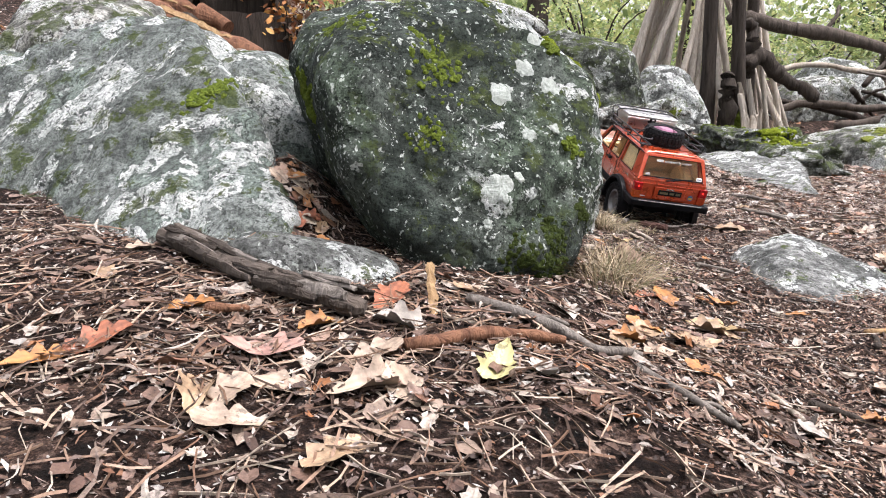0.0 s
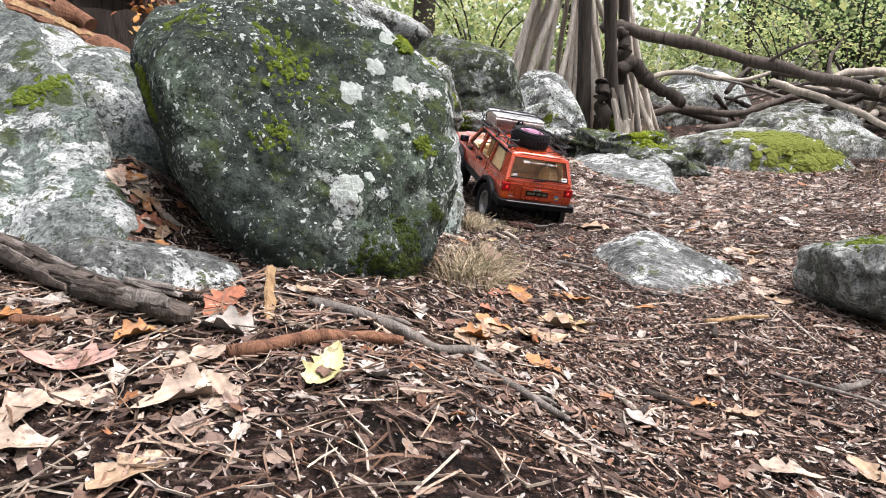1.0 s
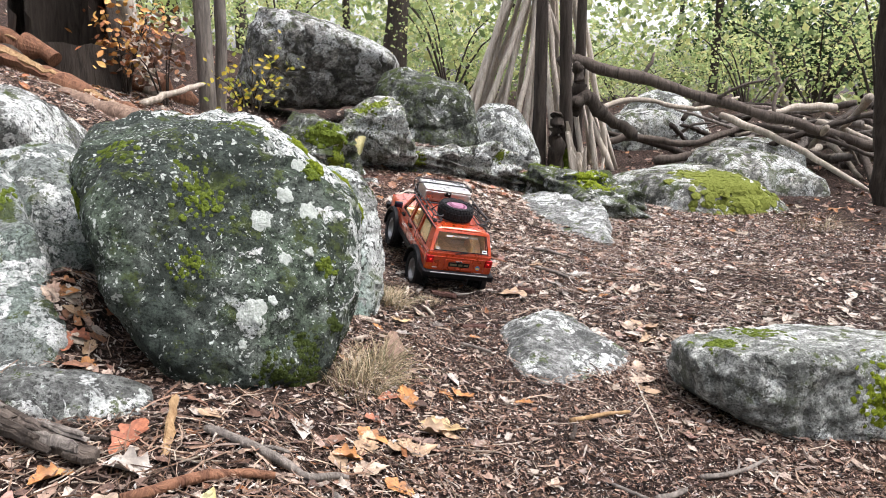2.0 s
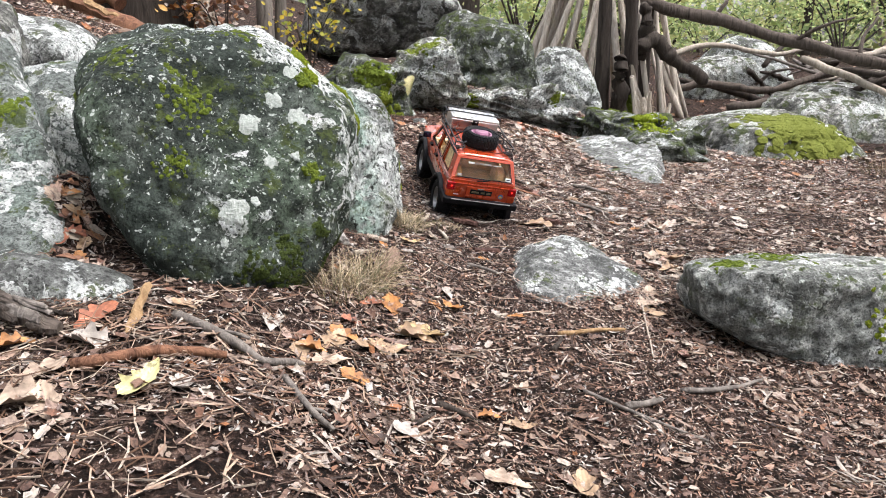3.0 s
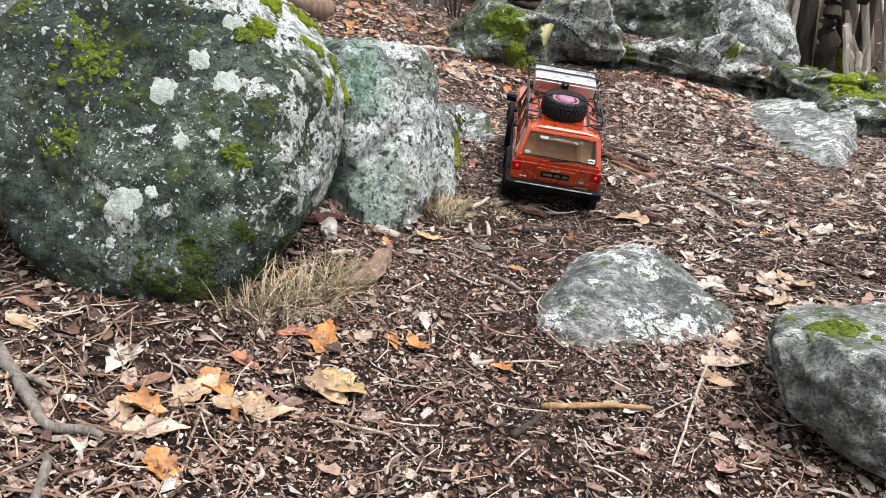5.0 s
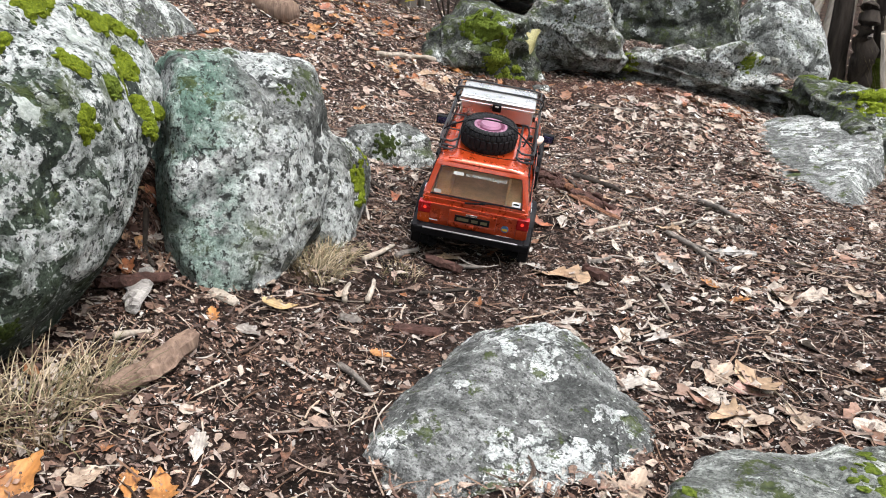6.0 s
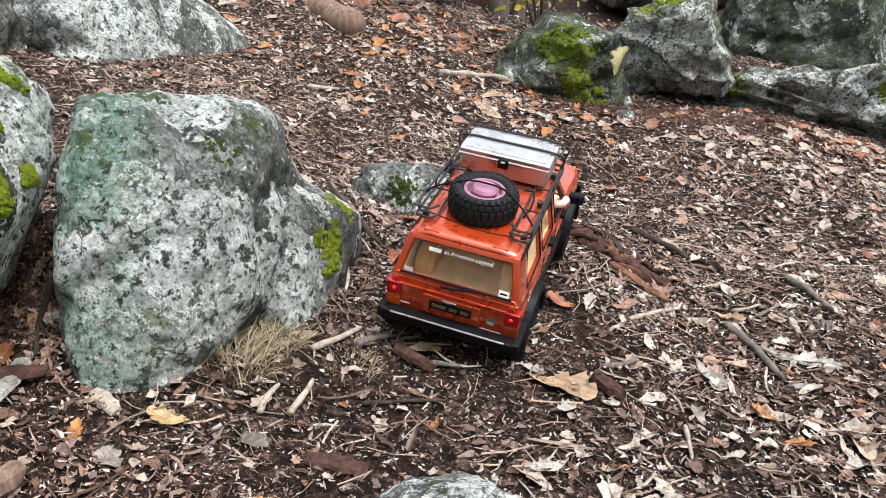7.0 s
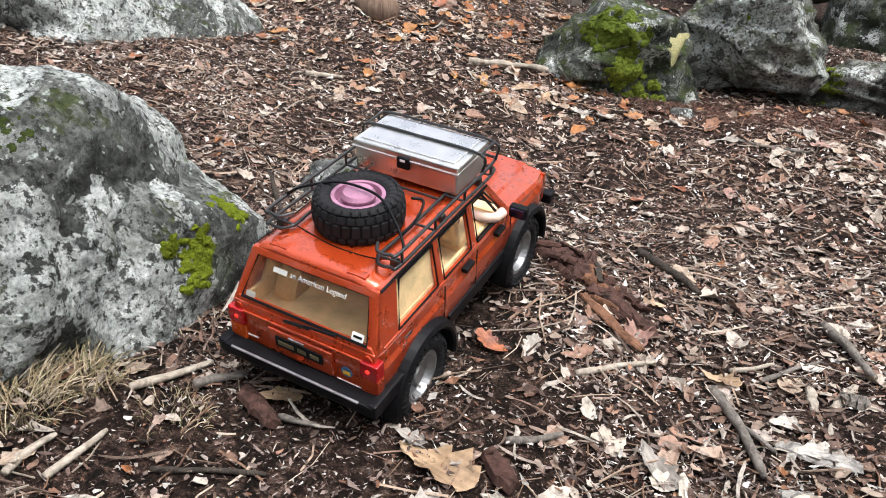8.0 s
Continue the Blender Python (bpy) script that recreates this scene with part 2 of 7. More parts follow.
def hill(x, y, cx, cy, rx, ry):
    return math.exp(-(((x - cx) / rx) ** 2 + ((y - cy) / ry) ** 2))


def lay(x, y):
    """The height of the ground, without its small lumps."""
    rise = softplus(0.42 - max(x, -2.5), 0.08)
    rise -= 0.8 * (1 - step(0.85, 1.5, y)) * softplus(rise - 0.40, 0.05)
    z = 0.28 * rise - 0.02 * step(0.5, 0.9, x)
    z += 0.075 * step(2.25, 2.9, y) * (1 - step(0.7, 1.2, x))
    z -= 0.035 * step(0.9, 1.4, x) * step(1.4, 2.4, y)
    z += 0.035 * hill(x, y, 0.44, 1.80, 0.16, 0.14)
    z += 0.14 * max(0.0, min(3.2, math.hypot(x - 0.8, y - 1.5) - 3.4)) * step(0, 1.5, y) / (1 + 0.06 * max(0.0, y))
    z -= 0.03 * step(0.62, 0.25, y) * step(0.2, -0.2, x)
    z += 0.10 * step(3.22, 3.45, y) * (1 - step(1.15, 1.5, x)) * step(0.2, 0.5, x)
    z += 0.08 * hill(x, y, -0.225, 0.93, 0.07, 0.13)
    z += 0.09 * hill(x, y, 0.05, 1.27, 0.07, 0.08)
    return z


def ground_z(x, y):
    near = 1.0 / (1.0 + 0.02 * (x * x + y * y))
    z = lay(x, y)
    z += 0.012 * noise.noise((x * 3.1, y * 3.1, 0.3)) * near
    z += 0.006 * noise.noise((x * 11, y * 11, 1.7)) * near
    z += 0.0035 * noise.noise((x * 34, y * 34, 2.9)) * near
    return z


def spread(n, lo, hi, far):
    """n steps, even between lo and hi, then stretched out to far on both sides."""
    inner = list(np.linspace(lo, hi, n))
    d = inner[1] - inner[0]
    out = []
    v = 0.0
    while v < far:
        d *= 1.22
        v += d
        out.append(v)
    return [lo - v for v in reversed(out)] + inner + [hi + v for v in out]


FLOOR = {}


def floor_at(x, y):
    """Heights of the built floor at arrays of places."""
    gx, gy, gz = FLOOR["x"], FLOOR["y"], FLOOR["z"]
    i = np.clip(np.searchsorted(gx, x) - 1, 0, len(gx) - 2)
    j = np.clip(np.searchsorted(gy, y) - 1, 0, len(gy) - 2)
    u, v = (x - gx[i]) / (gx[i + 1] - gx[i]), (y - gy[j]) / (gy[j + 1] - gy[j])
    return gz[j, i] * (1 - u) * (1 - v) + gz[j, i + 1] * u * (1 - v) + gz[j + 1, i] * (1 - u) * v + gz[j + 1, i + 1] * u * v


def make_ground():
    xs, ys = spread(230, -0.9, 1.7, 90), spread(300, 0.0, 3.4, 90)
    verts = [(x, y, ground_z(x, y)) for y in ys for x in xs]
    w = len(xs)
    FLOOR.update(x=np.array(xs), y=np.array(ys), z=np.array([v[2] for v in verts]).reshape(len(ys), w))
    faces = [(j * w + i, j * w + i + 1, j * w + w + i + 1, j * w + w + i) for j in range(len(ys) - 1) for i in range(w - 1)]
    ob = new("ground", raw("ground", verts, faces, SOIL, True))
    return tagged(ob, "dark brown forest soil covered with rotted leaves and needles", "forest floor", kind="structure")


make_ground()


def rock(name, centre, faces, material, label, p=7.0, amp=0.02, freq=6.0, seed=0, level=6, crease=0.5, category="rock", turn=0.0, group="", chips=26, deep=0.07, bands=0.0):
    """A boulder: rounded from the planes that bound it (normal and distance from the centre), then weathered."""
    bm = bmesh.new()
    bmesh.ops.create_icosphere(bm, subdivisions=level, radius=1.0)
    c, s = math.cos(radians(turn)), math.sin(radians(turn))
    planes = []
    for nx, ny, nz, h in faces:
        n = Vector((nx * c - ny * s, nx * s + ny * c, nz)).normalized()
        planes.append((n.x, n.y, n.z, h))
    pl = np.array(planes)
    co = np.array([v.co for v in bm.verts])
    dots = np.clip(co @ pl[:, :3].T, 0, None) / pl[:, 3]
    r = (dots ** p).sum(1) ** (-1 / p)
    # chipped facets
    rnd = random.Random(seed + 90)
    base_r = r.copy()
    for _ in range(chips):
        k = rnd.randrange(len(co))
        n = Vector(co[k]) + Vector((rnd.gauss(0, 0.25), rnd.gauss(0, 0.25), rnd.gauss(0, 0.25)))
        n.normalize()
        d = np.clip(co @ np.array(n), 0, None)
        h = float((base_r * d).max()) * rnd.uniform(1 - deep, 1.005)
        r = (r ** -40.0 + (d / h) ** 40.0) ** (-1 / 40.0)
    off = Vector((seed * 7.3, seed * 3.1, seed * 1.7))
    size = float(np.median(r))
    for v, d, k in zip(bm.verts, co, r):
        q = Vector(d) * float(k)
        a = (q + off) * freq
        e = noise.fractal(a, 0.9, 2.1, 5) * amp
        ridge = abs(noise.noise(a * 0.55 + Vector((5, 2, 1))))
        e -= crease * amp * max(0.0, 1 - ridge * 9) * 1.2
        e += noise.noise(a * 4.3) * amp * 0.22 + noise.noise(a * 11) * amp * 0.13
        e -= max(0.0, 1 - abs(noise.noise(a * 1.7 + Vector((1, 8, 3)))) * 14) * amp * 0.30 * crease
        if bands:
            e += amp * (0.55 - 2.2 * abs(noise.noise((a.x * 0.45, a.y * 0.45, (q.z + 0.2 * q.x) * bands))))
        v.co = q * (1 + e / max(size, 0.03))
    return thing(name, bm, material, pose(*centre), label, category, group, smooth=True)


def block(a, b, c, cuts=(), seed=1, n=7, tight=0.86):
    """Planes of a rounded block with half sizes a, b, c and n chipped corners."""
    rnd = random.Random(seed)
    f = [(1, rnd.uniform(-.2, .2), rnd.uniform(-.1, .3), a), (-1, rnd.uniform(-.2, .2), rnd.uniform(-.1, .3), a), (rnd.uniform(-.2, .2), 1, rnd.uniform(-.1, .3), b),
         (rnd.uniform(-.2, .2), -1, rnd.uniform(-.1, .3), b), (rnd.uniform(-.15, .15), rnd.uniform(-.15, .15), 1, c), (0, 0, -1, c)]
    for _ in range(n):
        t, u = rnd.uniform(0, 2 * math.pi), rnd.uniform(0.1, 0.85)
        v = Vector((math.cos(t) * (1 - u), math.sin(t) * (1 - u), u)).normalized()
        h = math.sqrt((v.x * a) ** 2 + (v.y * b) ** 2 + (v.z * c) ** 2) * rnd.uniform(tight, 1.12)
        f.append((v.x, v.y, v.z, h))
    return f + list(cuts)


# ---- boulders beside the path ----
rock("boulder", (0.02, 1.02, 0.15),
     [(0.26, -0.81, 0.53, 0.222), (-0.26, 0.96, 0.03, 0.200), (0.69, -0.72, -0.09, 0.255), (0.48, -0.88, -0.04, 0.253), (0.28, -0.79, 0.54, 0.250), (-0.10, -1.00, -0.05, 0.275), (-0.78, -0.23, -0.58, 0.140), (-0.95, -0.22, -0.22, 0.193),
      (-0.02, -0.09, 1.00, 0.275), (-0.04, -0.29, -0.96, 0.165), (-0.58, -0.18, 0.79, 0.331), (0.87, -0.04, -0.49, 0.168), (1.00, 0.09, 0.00, 0.199), (0.59, 0.15, 0.79, 0.247), (-0.70, -0.47, -0.54, 0.245), (-0.90, -0.44, -0.07, 0.239),
      (0.58, 0.60, -0.55, 0.132), (0.82, 0.32, -0.47, 0.302), (0.68, 0.13, -0.72, 0.134), (0.47, 0.58, 0.66, 0.35), (0.73, 0.67, -0.13, 0.226), (0.67, 0.47, -0.57, 0.126)],
     STONE_BIG, "large grey-green granite boulder with round lichen spots and moss", 14, 0.014, 7, 3, 7, chips=20, deep=0.025)
rock("boulder", (-0.42, 1.12, 0.08),
     [(-0.3, -0.62, 0.72, 0.225), (0.6, -0.3, 0.74, 0.30), (0.95, -0.2, 0.25, 0.315), (0.94, 0.30, 0.19, 0.165), (0.85, 0.49, 0.12, 0.10), (-1, -0.3, 0.1, 0.46), (0, 0, 1, 0.355), (0, 1, 0.2, 0.25), (0.3, 1, 0.2, 0.27), (0, 0, -1, 0.25)],
     STONE_LEFT, "pale sloping granite boulder streaked with white lichen", 9, 0.02, 6, 11, 7, chips=16, deep=0.06)
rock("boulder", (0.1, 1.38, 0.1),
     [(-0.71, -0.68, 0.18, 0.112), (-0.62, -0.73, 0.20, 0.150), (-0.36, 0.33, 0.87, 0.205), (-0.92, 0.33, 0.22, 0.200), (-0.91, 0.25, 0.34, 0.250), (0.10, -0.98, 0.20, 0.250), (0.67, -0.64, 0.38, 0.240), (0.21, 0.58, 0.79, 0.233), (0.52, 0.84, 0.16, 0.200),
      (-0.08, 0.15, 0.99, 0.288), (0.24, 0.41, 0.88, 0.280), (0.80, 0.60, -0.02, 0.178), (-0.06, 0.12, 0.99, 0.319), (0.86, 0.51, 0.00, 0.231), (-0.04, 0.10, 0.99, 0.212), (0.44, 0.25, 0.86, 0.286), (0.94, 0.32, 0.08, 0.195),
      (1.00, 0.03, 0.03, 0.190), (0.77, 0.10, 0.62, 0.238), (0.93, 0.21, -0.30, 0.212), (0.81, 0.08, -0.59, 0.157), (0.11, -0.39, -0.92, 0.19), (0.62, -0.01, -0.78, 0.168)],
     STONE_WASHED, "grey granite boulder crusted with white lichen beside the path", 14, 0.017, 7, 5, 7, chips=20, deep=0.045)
rock("boulder", (0.175, 1.50, 0.06),
     [(0.00, 1.00, 0.20, 0.130), (0.00, -1.00, 0.30, 0.130), (-1.00, 0.00, 0.00, 0.100), (0.00, 0.00, -1.00, 0.120), (0.53, 0.80, 0.29, 0.165), (0.65, 0.37, -0.67, 0.095), (-0.07, 0.27, 0.96, 0.156), (0.36, 0.45, 0.82, 0.122), (0.90, 0.44, -0.02, 0.127),
      (1.00, 0.03, 0.03, 0.115), (0.96, 0.27, 0.00, 0.124), (0.85, 0.53, -0.03, 0.218), (0.75, 0.17, -0.64, 0.098)],
     STONE_PALE, "low lichened shoulder of rock beside the boulder", 12, 0.012, 9, 21, 7, chips=14, deep=0.04)
rock("stone", (0.60, 1.07, -0.03),
     [(0.19, -0.22, 0.96, 0.059), (-0.45, 0.12, 0.88, 0.089), (0.29, -0.73, 0.61, 0.168), (0.81, -0.37, 0.45, 0.130), (0.10, 0.90, 0.42, 0.192), (-0.48, -0.52, 0.70, 0.148), (0.71, -0.60, 0.36, 0.156), (0.65, 0.64, 0.41, 0.160),
      (0, 0, -1, 0.100), (0.27, -0.27, 0.92, 0.100), (-0.83, 0.20, 0.51, 0.116), (0.55, 0.25, 0.80, 0.125)],
     STONE_GREY, "low bare grey stone sunk in the forest soil", 10, 0.010, 13, 7, 7, chips=26, deep=0.05)
rock("stone", (0.985, 0.895, -0.02),
     [(0.02, 0.20, 0.98, 0.106), (-0.98, 0.15, -0.15, 0.213), (-0.06, -0.99, 0.08, 0.165), (-0.57, -0.82, 0.05, 0.217), (0.18, 0.88, -0.45, 0.164), (1.00, -0.04, 0.09, 0.261), (-0.32, 0.94, 0.10, 0.176), (-0.41, -0.17, -0.89, 0.078)],
     STONE_FLAT, "flat-topped grey stone with thin moss on the path's edge", 10, 0.012, 11, 8, 7, chips=30, deep=0.05)
rock("stone", (-0.14, 0.70, 0.09), block(0.115, 0.065, 0.065, seed=5), STONE_PALE, "small pale stone half buried in dead leaves", 6, 0.008, 10, 2, 5)
rock("stone", (0.205, 1.84, 0.080), block(0.095, 0.06, 0.07, seed=6), STONE_PALE, "small mossy stone with lichen crust beside the path", 6, 0.010, 12, 3, 6)
rock("rock", (0.16, 2.83, 0.19), block(0.185, 0.13, 0.15, [(0.1, -0.7, -0.7, 0.13), (-0.25, -0.35, 0.9, 0.13), (0.6, -0.75, -0.2, 0.15)], seed=12, n=4), STONE_DARK, "dark layered rock hung with bright green moss", 12, 0.022, 8, 4, 6, chips=30, deep=0.12, bands=17.0)
rock("rock", (0.42, 3.08, 0.25), block(0.165, 0.13, 0.14, [(0, -0.8, -0.6, 0.12), (-0.5, -0.2, 0.85, 0.15)], seed=13, n=3), STONE_FAR, "square grey rock with a mossy top", 14, 0.022, 8, 5, 7, chips=36, deep=0.10, bands=15.0)
rock("rock", (0.82, 3.25, 0.07), block(0.33, 0.16, 0.11, [(0.05, -0.72, -0.7, 0.10), (-0.2, -0.7, -0.7, 0.12)], seed=14), STONE_MID, "long low grey rock at the bank's foot", 10, 0.030, 7, 6, 7, chips=40, deep=0.10, bands=26.0)
rock("rock", (1.31, 3.12, -0.02), block(0.12, 0.50, 0.12, seed=15), STONE_DARK, "low dark rock ridge under cushions of moss", 6, 0.03, 7, 7, 6, turn=16, bands=20.0)
rock("rock", (1.13, 2.62, -0.065), block(0.19, 0.56, 0.065, seed=16), STONE_GREY, "long flat grey slab flush with the path", 8, 0.016, 8, 8, 6, turn=-13, chips=40, deep=0.1)
rock("rock", (2.0, 3.15, -0.05), block(0.30, 0.55, 0.18, seed=17), STONE_FAR, "long grey rock with yellow-green moss on its end", 5, 0.02, 5, 9, 6, turn=12)
rock("rock", (0.75, 3.78, 0.28), block(0.27, 0.25, 0.27, seed=18), STONE_DARK, "tall rounded dark rock above the path", 8, 0.025, 5, 10, 6, deep=0.1)
rock("rock", (1.17, 3.75, 0.17), block(0.18, 0.18, 0.20, seed=19), STONE_PALE, "pale rounded rock below the tree", 8, 0.02, 5, 11, 6, deep=0.1)
rock("rock", (0.2, 4.75, 0.62), block(0.5, 0.4, 0.36, [(0.36, -0.12, 0.92, 0.20), (0.1, -0.85, -0.52, 0.26)], seed=20), STONE_MID, "big dark boulder leaning over the bank", 9, 0.03, 3, 12, 6, deep=0.12)
rock("rock", (-0.73, 2.04, 0.30), block(0.23, 0.31, 0.17, seed=21), STONE_PALE, "grey rock at the back of the path", 9, 0.02, 6, 13, 6, deep=0.08)
rock("rock", (-0.80, 1.60, 0.31), block(0.20, 0.18, 0.19, seed=22), STONE_FAR, "grey rock on the leafy slope", 9, 0.018, 6, 14, 6, deep=0.08)
rock("rock", (2.68, 5.25, 0.10), block(0.26, 0.25, 0.26, seed=23), STONE_FAR, "grey rounded rock behind the fallen trunk", 6, 0.02, 4, 15, 5)
rock("rock", (2.55, 3.6, 0.0), block(0.3, 0.3, 0.2, seed=24), STONE_FAR, "grey rock among fallen branches", 6, 0.03, 4, 16, 5)
rock("rock", (3.05, 5.7, 0.18), block(0.32, 0.3, 0.32, seed=25), STONE_PALE, "pale rounded rock behind the fallen trunk", 6, 0.02, 4, 17, 5)
rock("rock", (2.85, 3.95, 0.0), block(0.30, 0.28, 0.24, seed=26), STONE_FAR, "grey-green rock below the brush pile", 6, 0.03, 4, 18, 5)
rock("stone", (0.384, 2.745, 0.075), block(0.032, 0.024, 0.028, seed=28), STONE_PALE, "small pale stone at the foot of the mossy rock", 8, 0.006, 14, 20, 5)
rock("boulder", (-0.315, 1.22, 0.21), block(0.125, 0.11, 0.185, seed=27), STONE_LEFT, "pale granite saddle wedged between two boulders", 8, 0.014, 7, 19, 6)


# ---- the model car ----
def paint():
    s = Shade("orange_red_metallic_paint", 0.3, 0.55, 0.5)
    fl = s.ramp(s.noise(900, 2), (0.35, (0.40, 0.036, 0.005)), (0.65, (0.60, 0.075, 0.011)))
    s.color(s.mix(s.ramp(s.noise(30, 4), (0.5, 0.0), (0.75, 0.35)), fl, (0.33, 0.027, 0.005)))
    s.b.inputs["Coat Weight"].default_value = 1.0
    s.b.inputs["Coat IOR"].default_value = 1.6
    s.gloss(s.ramp(s.noise(70, 4), (0.3, 0.22), (0.7, 0.42)))
    film = s.ramp(s.noise(120, 5, 0.7), (0.45, 0.03), (0.62, 0.16))
    s.join(film, s.b.inputs["Coat Roughness"])
    return s.m


def plain(name, color, rough=0.5, metal=0.0, vary=0.25, scale=60, bump=0.15, spec=0.5):
    s = Shade(name, rough, metal, spec)
    n = s.noise(scale, 4, 0.65)
    s.color(s.mix(s.ramp(n, (0.3, 0.0), (0.7, 1.0)), tuple(c * (1 - vary) for c in color), tuple(min(1.0, c * (1 + vary * 0.6)) for c in color)))
    s.gloss(s.ramp(n, (0.3, max(0.02, rough - 0.08)), (0.7, min(1.0, rough + 0.12))))
    s.bump(s.noise(scale * 8, 2), bump, 0.001)
    return s.m


def glass_of(name, tint=(0.96, 0.97, 0.96), veil=0.025):
    """A thin clear pane with a faint film of dust."""
    m = bpy.data.materials.new(name)
    m.use_nodes = True
    t = m.node_tree
    clear, shine, dust, a, b, lw, fr = (t.nodes.new("ShaderNode" + k) for k in ("BsdfTransparent", "BsdfGlossy", "BsdfDiffuse", "MixShader", "MixShader", "LayerWeight", "MapRange"))
    clear.inputs[0].default_value = (*tint, 1)
    shine.inputs["Roughness"].default_value = 0.04
    dust.inputs[0].default_value = (0.55, 0.52, 0.46, 1)
    spots = t.nodes.new("ShaderNodeTexNoise")
    spots.inputs["Scale"].default_value = 45
    amount = t.nodes.new("ShaderNodeMath")
    amount.operation = "MULTIPLY"
    amount.inputs[1].default_value = veil
    lw.inputs["Blend"].default_value = 0.35
    for k, v in (("From Min", 0.35), ("From Max", 1.0), ("To Min", 0.008), ("To Max", 0.14)):
        fr.inputs[k].default_value = v
    link = t.links.new
    link(spots.outputs["Fac"], amount.inputs[0])
    link(amount.outputs[0], a.inputs[0])
    link(clear.outputs[0], a.inputs[1])
    link(dust.outputs[0], a.inputs[2])
    link(lw.outputs["Facing"], fr.inputs["Value"])
    link(fr.outputs[0], b.inputs[0])
    link(a.outputs[0], b.inputs[1])
    link(shine.outputs[0], b.inputs[2])
    link(b.outputs[0], t.nodes["Material Output"].inputs["Surface"])
    return m


PAINT = paint()
BLACK = plain("black_plastic", (0.006, 0.006, 0.007), 0.45, spec=0.1)
TUBE = plain("black_coated_steel", (0.014, 0.014, 0.015), 0.34)
RUBBER = plain("dusty_tyre_rubber", (0.011, 0.011, 0.012), 0.75, 0, 0.4, 40, 0.3, 0.2)
CHROME = plain("worn_chrome", (0.62, 0.62, 0.62), 0.22, 1.0, 0.12)
TIN = plain("bare_metal_tin", (0.78, 0.77, 0.75), 0.3, 1.0, 0.10, 25, 0.05)
STEEL = plain("dull_wheel_steel", (0.30, 0.30, 0.30), 0.42, 0.8)
PINK = plain("anodised_pink", (0.40, 0.19, 0.28), 0.35, 0.4)
TAN = plain("tan_moulded_plastic", (0.80, 0.57, 0.30), 0.65)
TAN_DARK = plain("brown_moulded_plastic", (0.60, 0.36, 0.15), 0.7)
RED_LENS = plain("red_lens", (0.30, 0.006, 0.007), 0.2)
AMBER = plain("amber_lens", (0.42, 0.06, 0.008), 0.18)
WHITE = plain("white_decal", (0.78, 0.78, 0.76), 0.5)
FADED = plain("worn_white_decal", (0.52, 0.51, 0.47), 0.6)
GOLD = plain("old_gold_print", (0.11, 0.09, 0.045), 0.5)
BLUE = plain("blue_decal", (0.05, 0.13, 0.25), 0.4)
YELLOW = plain("yellow_decal", (0.60, 0.36, 0.03), 0.5)
BEIGE = plain("beige_doll_plastic", (0.72, 0.52, 0.42), 0.55)
LED = plain("lit_red_lamp", (0.6, 0.01, 0.01), 0.3)
LED.node_tree.nodes["Principled BSDF"].inputs["Emission Color"].default_value = (1.0, 0.02, 0.01, 1)
LED.node_tree.nodes["Principled BSDF"].inputs["Emission Strength"].default_value = 1.0
PANE = glass_of("clear_window_pane")


def box(bm, lo, hi, bevel=0.0, seg=2, m=None):
    g = bmesh.ops.create_cube(bm, size=1.0)["verts"]
    c = [(a + b) / 2 for a, b in zip(lo, hi)]
    d = [b - a for a, b in zip(lo, hi)]
    for v in g:
        v.co = Vector((c[0] + v.co.x * d[0], c[1] + v.co.y * d[1], c[2] + v.co.z * d[2]))
    if bevel:
        es = {e for v in g for e in v.link_edges}
        made = bmesh.ops.bevel(bm, geom=list(es), offset=bevel, segments=seg, affect="EDGES", profile=0.6)
        g = list({v for f in made["faces"] for v in f.verts} | {v for v in g if v.is_valid})
    if m is not None:
        bmesh.ops.transform(bm, matrix=m, verts=g)
    return g


def boxed(lo, hi, bevel=0.002, seg=2, m=None):
    bm = bmesh.new()
    box(bm, lo, hi, bevel, seg, m)
    return bm


def slab(corners, push, bevel=0.0):
    """A plate with the given outline (any number of corners), pushed by a vector for its thickness."""
    bm = bmesh.new()
    a = [bm.verts.new(c) for c in corners]
    push = Vector(push)
    b = [bm.verts.new(Vector(c) + push) for c in corners]
    n = len(a)
    bm.faces.new(a)
    bm.faces.new(list(reversed(b)))
    for i in range(n):
        j = (i + 1) % n
        bm.faces.new((a[j], a[i], b[i], b[j]))
    bmesh.ops.recalc_face_normals(bm, faces=bm.faces)
    if bevel:
        bmesh.ops.bevel(bm, geom=list(bm.edges), offset=bevel, segments=2, affect="EDGES", profile=0.6)
    return bm


